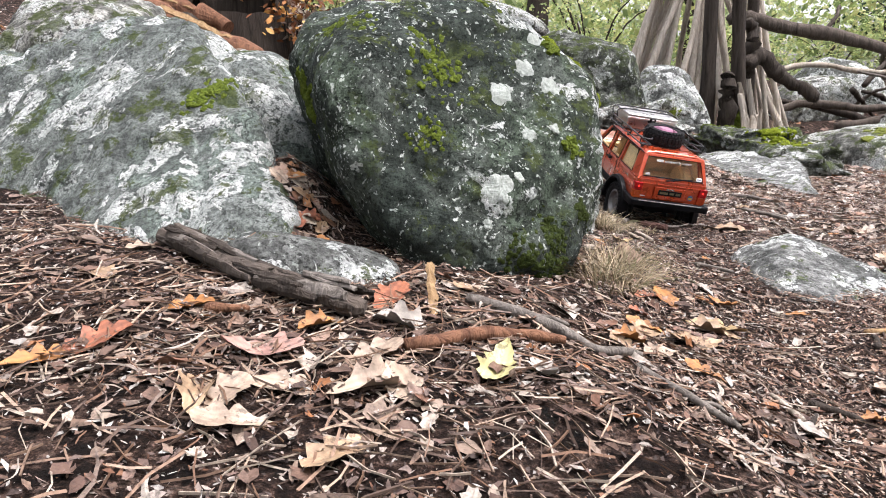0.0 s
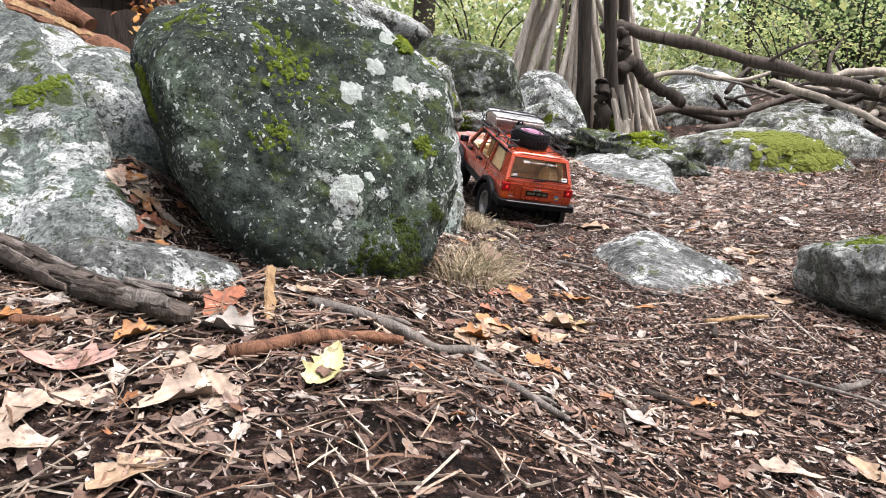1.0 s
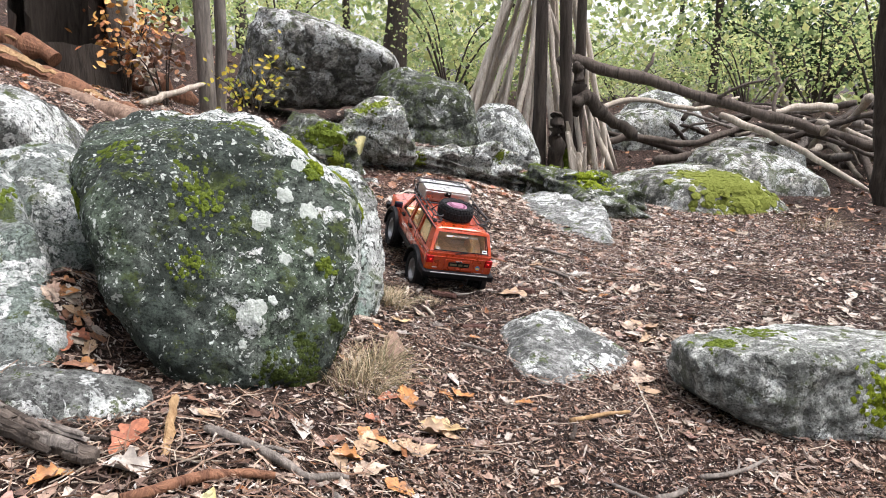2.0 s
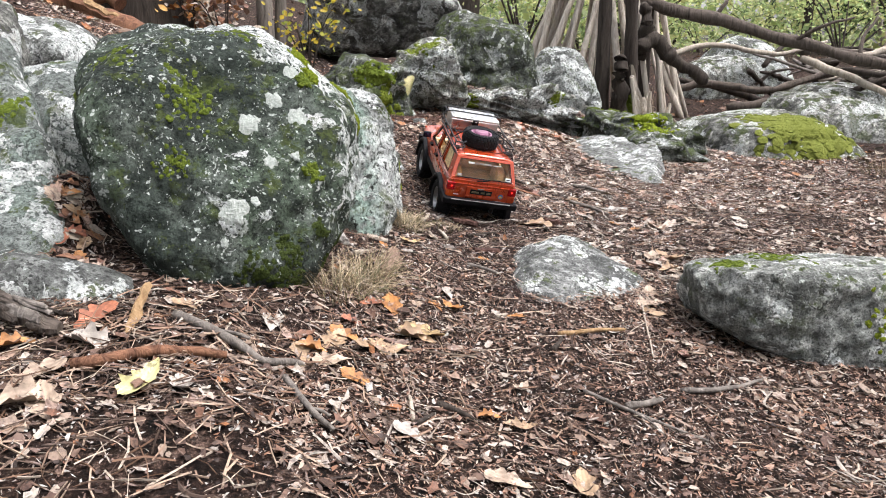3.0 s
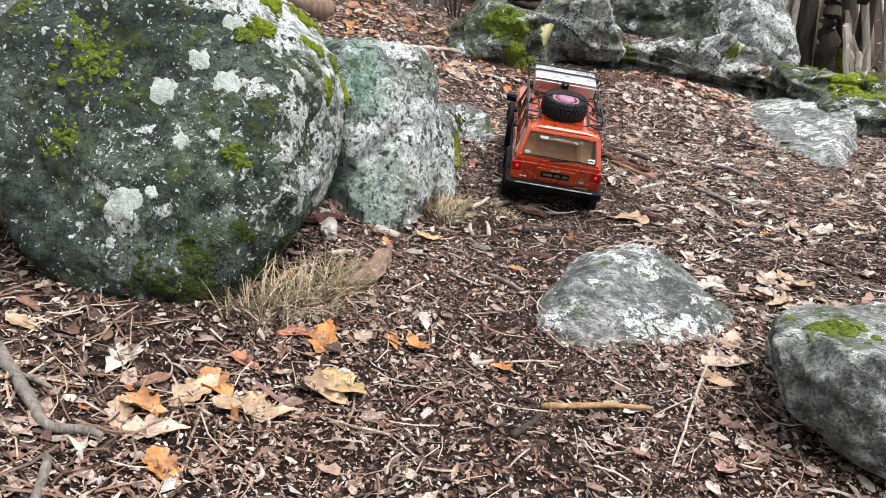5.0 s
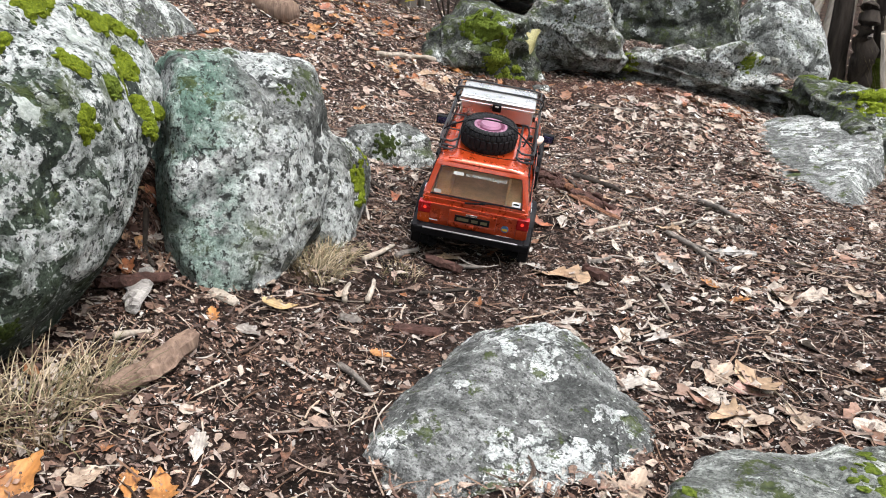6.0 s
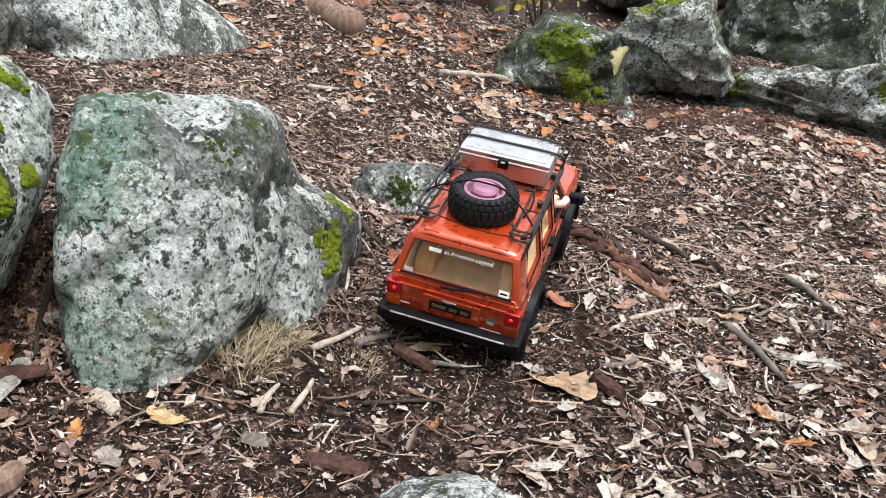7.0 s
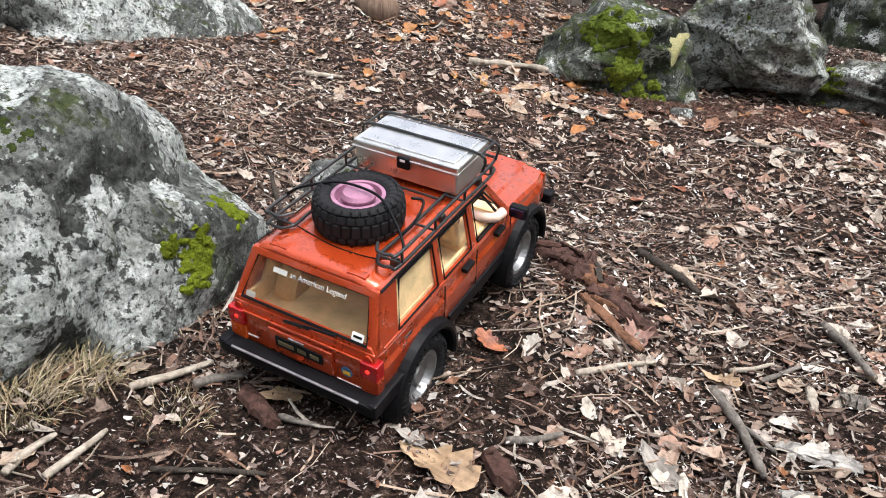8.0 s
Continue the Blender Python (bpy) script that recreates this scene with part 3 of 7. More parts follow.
def tube_along(points, radius, sides=8, closed=False, bm=None, taper=None):
    """A round bar along a line of points."""
    bm = bm or bmesh.new()
    pts = [Vector(p) for p in points]
    n = len(pts)
    rings = []
    ref = Vector((0.13, 0.21, 0.97))
    for i, p in enumerate(pts):
        a = pts[i - 1] if (i or closed) else p
        b = pts[(i + 1) % n] if (i < n - 1 or closed) else p
        d = (b - a).normalized()
        u = d.cross(ref)
        if u.length < 0.1:
            u = d.cross(Vector((1, 0, 0)))
        u.normalize()
        w = d.cross(u)
        r = radius if taper is None else taper[i]
        rings.append([bm.verts.new(p + (u * math.cos(k * 2 * math.pi / sides) + w * math.sin(k * 2 * math.pi / sides)) * r) for k in range(sides)])
    pairs = range(n if closed else n - 1)
    for i in pairs:
        r, s = rings[i], rings[(i + 1) % n]
        for k in range(sides):
            l = (k + 1) % sides
            bm.faces.new((r[k], r[l], s[l], s[k]))
    if not closed:
        bm.faces.new(list(reversed(rings[0])))
        bm.faces.new(rings[-1])
    bmesh.ops.recalc_face_normals(bm, faces=bm.faces)
    return bm


def bent(points, n=6):
    """Points with rounded corners (Catmull-Rom)."""
    p = [Vector(q) for q in points]
    p = [p[0] * 2 - p[1]] + p + [p[-1] * 2 - p[-2]]
    out = []
    for i in range(1, len(p) - 2):
        for k in range(n):
            t = k / n
            out.append(0.5 * (2 * p[i] + (p[i + 1] - p[i - 1]) * t + (2 * p[i - 1] - 5 * p[i] + 4 * p[i + 1] - p[i + 2]) * t * t + (3 * p[i] - p[i - 1] - 3 * p[i + 1] + p[i + 2]) * t ** 3))
    return out + [p[-2]]


def lathe(profile, sides=40, axis="x", bm=None):
    bm = bm or bmesh.new()
    rings = []
    for k in range(sides):
        a = 2 * math.pi * k / sides
        rings.append([bm.verts.new((x, r * math.cos(a), r * math.sin(a)) if axis == "x" else (r * math.cos(a), r * math.sin(a), x)) for x, r in profile])
    for k in range(sides):
        a, b = rings[k], rings[(k + 1) % sides]
        for i in range(len(profile) - 1):
            bm.faces.new((a[i], a[i + 1], b[i + 1], b[i]))
    bmesh.ops.recalc_face_normals(bm, faces=bm.faces)
    return bm


def letters(text, size, material, parent, m, name="lettering", label=""):
    cu = bpy.data.curves.new(name, "FONT")
    cu.body, cu.size, cu.extrude = text, size, 0.0004
    tmp = new("tmp_text", cu)
    me = bpy.data.meshes.new_from_object(tmp.evaluated_get(bpy.context.evaluated_depsgraph_get()))
    bpy.data.objects.remove(tmp)
    me.materials.clear()
    me.materials.append(material)
    ob = new(name, me)
    ob.parent = parent
    ob.matrix_local = m
    return tagged(ob, label)


def tyre_bm(r=0.055, w=0.042):
    """A knobbly off-road tyre, its axle along x: a rounded carcass with staggered rows of tread blocks raised from it."""
    h, turns, rows = w / 2, 180, 5
    wide, edge = radians(150), radians(80)
    steps = [-wide + (wide - edge) * k / 6 for k in range(6)] + [-edge + 2 * edge * k / 35 for k in range(36)] + [edge + (wide - edge) * (k + 1) / 6 for k in range(6)]

    def soft(v):
        return math.copysign(abs(v) ** 0.75, v)

    bm = bmesh.new()
    rings = []
    for i in range(turns):
        a = 2 * math.pi * i / turns
        ring = []
        for f in steps:
            up = 0.0
            if abs(f) < edge:
                t = (f + edge) / (2 * edge) * rows
                row = min(rows - 1, int(t))
                g = t - row
                along = (a / (2 * math.pi) * 30 + 0.5 * (row % 2)) % 1
                if 0.16 < along < 0.84 and 0.14 < g < 0.86:
                    up = r * (0.05 if row in (0, 4) else 0.042)
            elif abs(f) < radians(112):
                up = r * 0.012 * (1 if int(a / (2 * math.pi) * 60) % 2 else 0)
            x = (h - r * 0.04) * soft(math.sin(f)) + up * math.sin(f)
            d = r * 0.745 + r * 0.215 * soft(math.cos(f)) + up * math.cos(f)
            ring.append(bm.verts.new((x, d * math.cos(a), d * math.sin(a))))
        rings.append(ring)
    for i in range(turns):
        a, b = rings[i], rings[(i + 1) % turns]
        for k in range(len(steps) - 1):
            bm.faces.new((a[k], a[k + 1], b[k + 1], b[k]))
    bmesh.ops.recalc_face_normals(bm, faces=bm.faces)
    return bm


def rim_bm(r=0.031, w=0.03):
    bm = lathe([(-w * 0.5, r * 0.75), (-w * 0.5, r), (w * 0.42, r), (w * 0.5, r * 1.04), (w * 0.5, r * 0.9), (w * 0.2, r * 0.8), (w * 0.16, r * 0.35), (w * 0.36, r * 0.3), (w * 0.36, 0.0005)], 28)
    for k in range(6):
        rot = Matrix.Rotation(2 * math.pi * k / 6, 4, "X") @ Matrix.Translation((w * 0.2, 0, r * 0.58))
        box(bm, (-0.001, -0.002, -0.002), (0.002, 0.002, 0.002), 0, m=rot)
    return bm


CAR_AT = pose(0.4390, 1.6540, 0.020, 12.5, 8.5, 8.1) @ Matrix.Diagonal((0.872, 0.872, 0.872, 1))


def model_car():
    car = holder("model_car", CAR_AT, "orange-red scale model off-road car with a loaded roof rack", "model car")
    REAR, FRONT, BELT, ROOF, BOT = -0.222, 0.224, 0.150, 0.207, 0.088
    AXLES = (-0.137, 0.138)

    # lower body shell, opened over the wheels
    bm = bmesh.new()
    rows = []
    steps = 72
    for i in range(steps + 1):
        y = REAR + (FRONT - REAR) * i / steps
        arch = max([math.sqrt(max(0.0, 0.062 ** 2 - (y - a) ** 2)) + 0.056 if abs(y - a) < 0.062 else 0 for a in AXLES])
        low = max(BOT, arch)
        hood = step(0.088, 0.105, y)
        top = BELT - 0.002 * hood - 0.010 * step(0.1, 0.224, y)
        nose = 0.006 * step(0.19, 0.224, y) + 0.004 * step(-0.205, -0.222, y)
        w = 0.0945 - nose
        mid = max(low + 0.002, 0.128)
        sect = [(w - 0.003, low), (w, max(low + 0.001, 0.112)), (w, mid), (w - 0.003, mid + 0.006), (w - 0.004, top - 0.004), (w - 0.008, top)]
        if hood > 0.5:
            sect += [(w - 0.030, top + 0.003), (w - 0.034, top + 0.006), (0.0, top + 0.008)]
        else:
            sect += [(w - 0.010, top), (w - 0.012, top - 0.001), (w - 0.014, top - 0.004)]
        rows.append([[bm.verts.new((sx * x, y, z)) for x, z in sect] for sx in (-1, 1)])
    for a, b in zip(rows, rows[1:]):
        for s in (0, 1):
            for k in range(len(a[s]) - 1):
                bm.faces.new((a[s][k], b[s][k], b[s][k + 1], a[s][k + 1]))
    bmesh.ops.remove_doubles(bm, verts=bm.verts, dist=0.0002)
    bmesh.ops.recalc_face_normals(bm, faces=bm.faces)
    part("body", bm, PAINT, car, smooth=False)

    # tailgate and nose
    gate = part("tailgate", slab([(-0.086, REAR, 0.096), (0.086, REAR, 0.096), (0.0905, REAR, 0.128), (0.0885, REAR + 0.002, BELT + 0.002), (-0.0885, REAR + 0.002, BELT + 0.002), (-0.0905, REAR, 0.128)],
                                 (0, 0.006, 0), 0.0015), PAINT, car)
    part("ledge", slab([(-0.088, REAR + 0.003, 0.1515), (0.088, REAR + 0.003, 0.1515), (0.083, REAR + 0.004, 0.1575), (-0.083, REAR + 0.004, 0.1575)], (0, 0.006, 0), 0.0012), PAINT, gate)
    part("crease", boxed((-0.078, REAR - 0.0016, 0.1395), (0.078, REAR + 0.001, 0.1425), 0.0008), PAINT, gate)
    part("plate_panel", boxed((-0.042, REAR - 0.0035, 0.104), (0.040, REAR + 0.001, 0.136), 0.0016), PAINT, gate)
    part("handle_knob", boxed((-0.004, REAR - 0.006, 0.107), (0.003, REAR - 0.002, 0.112), 0.001), PAINT, gate)
    plate = part("plate", boxed((-0.031, REAR - 0.0052, 0.1165), (0.029, REAR - 0.003, 0.1295), 0.0006), BLACK, gate, "black plate with worn gold bars")
    for x0, x1 in ((-0.027, -0.007), (-0.002, 0.009), (0.014, 0.025)):
        part("print_bar", boxed((x0, REAR - 0.0058, 0.1203), (x1, REAR - 0.005, 0.1256), 0), GOLD, plate)
    part("badge", boxed((-0.013, REAR - 0.0055, 0.1305), (0.007, REAR - 0.003, 0.1345), 0.0008), CHROME, gate, "silver badge")
    part("script_bar", boxed((0.043, REAR - 0.0008, 0.1005), (0.072, REAR + 0.001, 0.1025), 0), WHITE, gate)
    part("script_bar", boxed((-0.076, REAR - 0.0008, 0.1085), (-0.060, REAR + 0.001, 0.1100), 0), WHITE, gate)
    dec = part("round_decal", lathe([(0, 0.0001), (0, 0.0066), (0.0008, 0.0066), (0.0008, 0.0001)], 20, "z"), BLUE, gate, "small blue and yellow decal")
    dec.matrix_local = pose(0.056, REAR - 0.0002, 0.117, 90)
    part("decal_band", boxed((-0.0045, -0.0035, 0.0007), (0.0045, 0.001, 0.0012), 0.0004), YELLOW, dec)
    part("nose_panel", slab([(-0.088, FRONT, 0.096), (0.088, FRONT, 0.096), (0.088, FRONT, 0.137), (-0.088, FRONT, 0.137)], (0, -0.004, 0), 0.001), PAINT, car)
    grille = part("grille", boxed((-0.045, FRONT, 0.104), (0.045, FRONT + 0.002, 0.132), 0.001), BLACK, car)
    for k in range(10):
        part("grille_bar", boxed((-0.042 + k * 0.0092, FRONT + 0.001, 0.106), (-0.0385 + k * 0.0092, FRONT + 0.0035, 0.130), 0.0004), PAINT, grille)
    for s in (-1, 1):
        part("headlight", boxed((s * 0.066 - 0.016, FRONT, 0.106), (s * 0.066 + 0.016, FRONT + 0.003, 0.129), 0.002), CHROME, car)

    # roof, pillars and panes
    bm = bmesh.new()
    grid = []
    for i in range(25):
        y = -0.192 + (0.046 + 0.192) * i / 24
        row = []
        for k in range(17):
            u = -1 + 2 * k / 16
            edge = abs(u) ** 6
            row.append(bm.verts.new((u * 0.0775, y, ROOF + 0.0065 * (1 - edge) - 0.002 * step(0.03, 0.046, y) - 0.002 * step(-0.182, -0.192, y) + (0.0012 if 0.25 < abs(u) < 0.3 or 0.6 < abs(u) < 0.65 else 0))))
        grid.append(row)
    for a, b in zip(grid, grid[1:]):
        for k in range(16):
            bm.faces.new((a[k], a[k + 1], b[k + 1], b[k]))
    ext = bmesh.ops.extrude_face_region(bm, geom=list(bm.faces))
    bmesh.ops.translate(bm, vec=(0, 0, -0.005), verts=[v for v in ext["geom"] if isinstance(v, bmesh.types.BMVert)])
    bmesh.ops.recalc_face_normals(bm, faces=bm.faces)
    roof = part("roof", bm, PAINT, car, smooth=True)
    for s in (-1, 1):
        part("roof_hinge", boxed((s * 0.048 - 0.011, -0.187, ROOF + 0.0045), (s * 0.048 + 0.011, -0.178, ROOF + 0.0075), 0.0008), PAINT, roof)

    def side(y, z, s):
        f = (z - BELT) / (ROOF - BELT)
        return (s * (0.0905 + (0.0775 - 0.0905) * f), y, z)

    def pillar(y0, y1, y2, y3, s, name="pillar"):
        part(name, slab([side(y0, BELT - 0.001, s), side(y1, BELT - 0.001, s), side(y3, ROOF, s), side(y2, ROOF, s)], (-s * 0.007, 0, 0), 0.0012), PAINT, car)

    spans = [(-0.176, -0.094, -0.158, -0.090), (-0.080, -0.014, -0.076, -0.012), (0.002, 0.078, 0.004, 0.034)]
    for s in (-1, 1):
        pillar(-0.2195, -0.178, -0.191, -0.160, s)
        pillar(-0.092, -0.082, -0.088, -0.078, s)
        pillar(-0.012, 0.000, -0.010, 0.002, s)
        pillar(0.080, 0.094, 0.036, 0.046, s)
        part("drip_rail", tube_along([side(-0.189, ROOF - 0.001, s), side(0.044, ROOF - 0.001, s)], 0.0016), BLACK, car)
        part("sill_strip", boxed((s * 0.0895 - 0.002, -0.205, BELT - 0.001), (s * 0.0895 + 0.002, 0.088, BELT + 0.0022), 0.0008), PAINT, car)
        for y0, y1, y2, y3 in spans:
            z0, z1 = BELT + 0.003, ROOF - 0.005
            q = [side(y0, z0, s), side(y1, z0, s), side(y3, z1, s), side(y2, z1, s)]
            inner = [(x - s * 0.003, y, z) for x, y, z in q]
            if y0 < 0:
                pane = part("side_window", slab(inner, (-s * 0.0008, 0, 0)), PANE, car, "clear side window with black rubber seal")
                pane.visible_shadow = False
            else:
                pane = part("window_frame", tube_along([side(0.066, z0, s), side(0.028, z1, s)], 0.0018), BLACK, car)
                pane = part("door_sill", boxed((s * 0.086 - 0.003, 0.0, BELT - 0.002), (s * 0.086 + 0.003, 0.08, BELT + 0.001), 0.001), BLACK, car)
            c = sum((Vector(p) for p in q), Vector()) / 4
            ringed = [Vector(p) * 0.99 + c * 0.01 for p in q]
            part("seal", tube_along(ringed, 0.0013, 6, True), BLACK, pane)
        for y in (-0.030, 0.055):
            part("door_handle", boxed((s * 0.0945 - 0.004, y - 0.011, 0.137), (s * 0.0945 + 0.004, y + 0.011, 0.143), 0.0015), BLACK, car)
        for y in (-0.086, -0.007, 0.090):
            part("door_seam", boxed((s * 0.0942 - 0.0006, y - 0.0006, 0.094), (s * 0.0942 + 0.0006, y + 0.0006, 0.149), 0), BLACK, car)
        part("rocker_panel", boxed((s * 0.089 - 0.006, -0.075, 0.080), (s * 0.089 + 0.007, 0.076, 0.098), 0.003), BLACK, car)
        mir = part("mirror", boxed((s * 0.108 - 0.012, 0.075, 0.150), (s * 0.108 + 0.012, 0.086, 0.167), 0.003), BLACK, car)
        part("mirror_glass", boxed((s * 0.108 - 0.009, 0.0738, 0.1525), (s * 0.108 + 0.009, 0.0752, 0.1645), 0.0005), plain("mirror_glass", (0.12, 0.13, 0.30), 0.08, 1.0), mir)
        for a in AXLES:
            arc = [(s * 0.0985, a + 0.066 * math.cos(t), 0.056 + 0.066 * math.sin(t)) for t in np.linspace(radians(-8), radians(188), 22)]
            f = bmesh.new()
            prev = None
            for x, y, z in arc:
                d = Vector((0, y - a, z - 0.056)).normalized()
                ring = [f.verts.new(Vector((s * 0.088, y, z)) - d * 0.007), f.verts.new(Vector((s * 0.088, y, z)) + d * 0.006), f.verts.new(Vector((s * 0.104, y, z)) + d * 0.002), f.verts.new(Vector((s * 0.106, y, z)) - d * 0.004),
                        f.verts.new(Vector((s * 0.104, y, z)) - d * 0.007)]
                if prev:
                    for k in range(5):
                        f.faces.new((prev[k], prev[(k + 1) % 5], ring[(k + 1) % 5], ring[k]))
                else:
                    f.faces.new(ring)
                prev = ring
            f.faces.new(prev)
            bmesh.ops.recalc_face_normals(f, faces=f.faces)
            part("fender_flare", f, BLACK, car)
        lamp = part("tail_light", boxed((s * 0.0845 - 0.0105, REAR - 0.0035, 0.122), (s * 0.0845 + 0.0105, REAR + 0.010, 0.1425), 0.0018), RED_LENS, car, "red and amber tail light")
        led = part("led", lathe([(0.0, 0.0003), (0.0, 0.0027), (0.0012, 0.0021), (0.0016, 0.0003)], 14, "z"), LED, lamp, "small lit red lamp")
        led.matrix_local = pose(s * 0.0835, REAR - 0.0030, 0.133, 90)
        part("amber_lens", boxed((s * 0.0845 - 0.0105, REAR - 0.003, 0.102), (s * 0.0845 + 0.0105, REAR + 0.010, 0.1215), 0.0018), AMBER if s < 0 else PAINT, lamp)
        part("decal_side", boxed((s * 0.0942 - 0.0008, -0.172, 0.1385), (s * 0.0942 + 0.0008, -0.158, 0.1415), 0), CHROME, car)
    letters("4x4", 0.006, CHROME, car, Matrix.Translation((0.0952, -0.178, 0.1315)) @ pose(0, 0, 0, 90, 0, 90))

    # rear window
    zb, zt = 0.158, 0.2015
    yb, yt = REAR + 0.005, -0.1935
    part("rear_header", slab([(-0.077, -0.1925, ROOF + 0.001), (0.077, -0.1925, ROOF + 0.001), (0.075, -0.196, zt), (-0.075, -0.196, zt)], (0, 0.006, 0), 0.0012), PAINT, car)
    for s in (-1, 1):
        part("pillar", slab([(s * 0.0905, REAR + 0.0035, BELT), (s * 0.0790, REAR + 0.0035, BELT), (s * 0.0680, -0.1955, zt + 0.001), (s * 0.0775, -0.1925, ROOF)], (0, 0.006, 0), 0.001), PAINT, car)
    wide_b, wide_t = 0.0785, 0.0685
    q = [(-wide_b, yb, zb), (wide_b, yb, zb), (wide_t, yt, zt), (-wide_t, yt, zt)]
    rear = part("rear_window", slab(q, (0, 0.0008, 0)), PANE, car, "clear rear window with white lettering")
    rear.visible_shadow = False
    part("seal", tube_along([(x, y - 0.0006, z) for x, y, z in q], 0.0016, 6, True), BLACK, rear)
    tilt = math.degrees(math.atan2(zt - zb, yt - yb))

    def on_glass(x, f, off=0.0016):
        return Matrix.Translation((x, yb + (yt - yb) * f - off, zb + (zt - zb) * f)) @ pose(0, 0, 0, tilt)

    letters("an American Legend", 0.0084, FADED, rear, on_glass(-0.025, 0.77))
    mark = part("brand_mark", boxed((-0.008, 0, 0), (0.0095, 0.0055, 0.0004), 0.0002), FADED, rear)
    mark.matrix_local = on_glass(-0.038, 0.76)
    tag = part("sticker", boxed((0, 0, 0), (0.014, 0.0085, 0.0004), 0.0002), WHITE, rear, "white corner sticker")
    tag.matrix_local = on_glass(0.060, 0.05)
    part("print_bar", boxed((0.002, 0.003, 0.0004), (0.012, 0.0055, 0.0007), 0), BLACK, tag)
    tag = part("sticker", boxed((0, 0, 0), (0.012, 0.006, 0.0004), 0.0002), plain("grey_sticker", (0.35, 0.34, 0.31), 0.5), rear)
    tag.matrix_local = on_glass(-0.073, 0.06)
    wiper = part("wiper", tube_along([(-0.002, REAR - 0.002, 0.1545), (0.012, REAR - 0.004, 0.161), (0.046, REAR - 0.002, 0.1625)], 0.0014), BLACK, car)
    part("wiper_arm", tube_along([(-0.018, REAR - 0.001, 0.153), (0.016, REAR - 0.005, 0.1605)], 0.0018), BLACK, wiper)
    q = [(-0.083, 0.093, BELT + 0.001), (0.083, 0.093, BELT + 0.001), (0.072, 0.046, ROOF - 0.002), (-0.072, 0.046, ROOF - 0.002)]
    shield = part("windscreen", slab(q, (0, -0.0008, 0)), PANE, car)
    shield.visible_shadow = False
    part("seal", tube_along(q, 0.0015, 6, True), BLACK, shield)

    # bumpers and chassis
    bump = part("rear_bumper", boxed((-0.099, REAR - 0.020, 0.0885), (0.099, REAR - 0.001, 0.1035), 0.003), BLACK, car, "black plastic rear bumper")
    for s in (-1, 1):
        part("bumper_end", boxed((s * 0.096 - 0.006, REAR - 0.019, 0.087), (s * 0.096 + 0.006, REAR + 0.045, 0.105), 0.003), BLACK, bump)
    # bright strip standing in for the highlight along the bumper's top edge
    part("bumper_strip", boxed((-0.082, REAR - 0.0208, 0.1020), (0.082, REAR - 0.018, 0.1042), 0.0008), STEEL, bump, "thin steel strip for the highlight on the bumper's edge")
    part("front_bumper", boxed((-0.099, FRONT + 0.003, 0.085), (0.099, FRONT + 0.020, 0.101), 0.003), BLACK, car)
    part("chassis", boxed((-0.045, -0.2, 0.062), (0.045, 0.2, 0.088), 0.006), BLACK, car)
    part("floor_pan", boxed((-0.086, -0.21, 0.087), (0.086, 0.2, 0.091), 0.001), BLACK, car)
    for a in AXLES:
        part("axle", tube_along([(-0.07, a, 0.055), (0.07, a, 0.055)], 0.009, 12), BLACK, car)
        part("differential", lathe([(-0.016, 0.001), (-0.014, 0.014), (0, 0.018), (0.014, 0.014), (0.016, 0.001)], 16), BLACK, car).matrix_local = pose(0.012, a, 0.055)
        for s in (-1, 1):
            wheel = part("wheel", rim_bm(), STEEL, car, "steel rim with a knobbly black tyre")
            wheel.matrix_local = pose(s * 0.081, a, 0.0545, 0, 0, 0 if s > 0 else 180)
            part("tyre", tyre_bm(), RUBBER, wheel)

    # tan interior
    cabin = part("interior", boxed((-0.0855, -0.214, 0.120), (0.0855, 0.088, 0.130), 0.002), TAN, car, "tan plastic interior")
    for s in (-1, 1):
        part("side_trim", slab([(s * 0.0835, -0.212, 0.128), (s * 0.0835, 0.088, 0.128), (s * 0.0825, 0.088, BELT + 0.004), (s * 0.0825, -0.203, BELT + 0.004)], (-s * 0.004, 0, 0), 0.001), TAN, cabin)
        part("quarter_trim", slab([(s * 0.082, -0.186, BELT + 0.002), (s * 0.082, -0.088, BELT + 0.002), (s * 0.073, -0.086, ROOF - 0.004), (s * 0.073, -0.166, ROOF - 0.004)], (-s * 0.002, 0, 0), 0.0006), TAN, cabin)
        hump = part("wheel_hump", lathe([(-0.014, 0.0005), (-0.014, 0.034), (-0.010, 0.040), (0.010, 0.040), (0.014, 0.034), (0.014, 0.0005)], 28), TAN_DARK if s < 0 else TAN, cabin)
        hump.matrix_local = pose(s * 0.062, -0.137, 0.128)
        seat = part("front_seat", boxed((s * 0.042 - 0.024, 0.0, 0.128), (s * 0.042 + 0.024, 0.045, 0.147), 0.006), TAN, cabin)
        part("backrest", boxed((-0.024, -0.006, 0), (0.024, 0.006, 0.055), 0.006, m=pose(s * 0.042, 0.002, 0.138, 14)), TAN, seat)
        part("headrest", boxed((-0.012, -0.004, 0), (0.012, 0.004, 0.016), 0.004, m=pose(s * 0.042, -0.013, 0.192, 10)), TAN, seat)
    part("rear_bench", boxed((-0.076, -0.075, 0.128), (0.076, -0.038, 0.147), 0.006), TAN, cabin)
    part("bench_back", boxed((-0.076, -0.006, 0), (0.076, 0.006, 0.038), 0.005, m=pose(0, -0.08, 0.138, 12)), TAN, cabin)
    # unseen tan slab under the roof, added to bounce light into the cabin
    part("headliner", boxed((-0.0725, -0.186, ROOF - 0.0035), (0.0725, 0.040, ROOF - 0.0015), 0.0005), TAN, cabin)
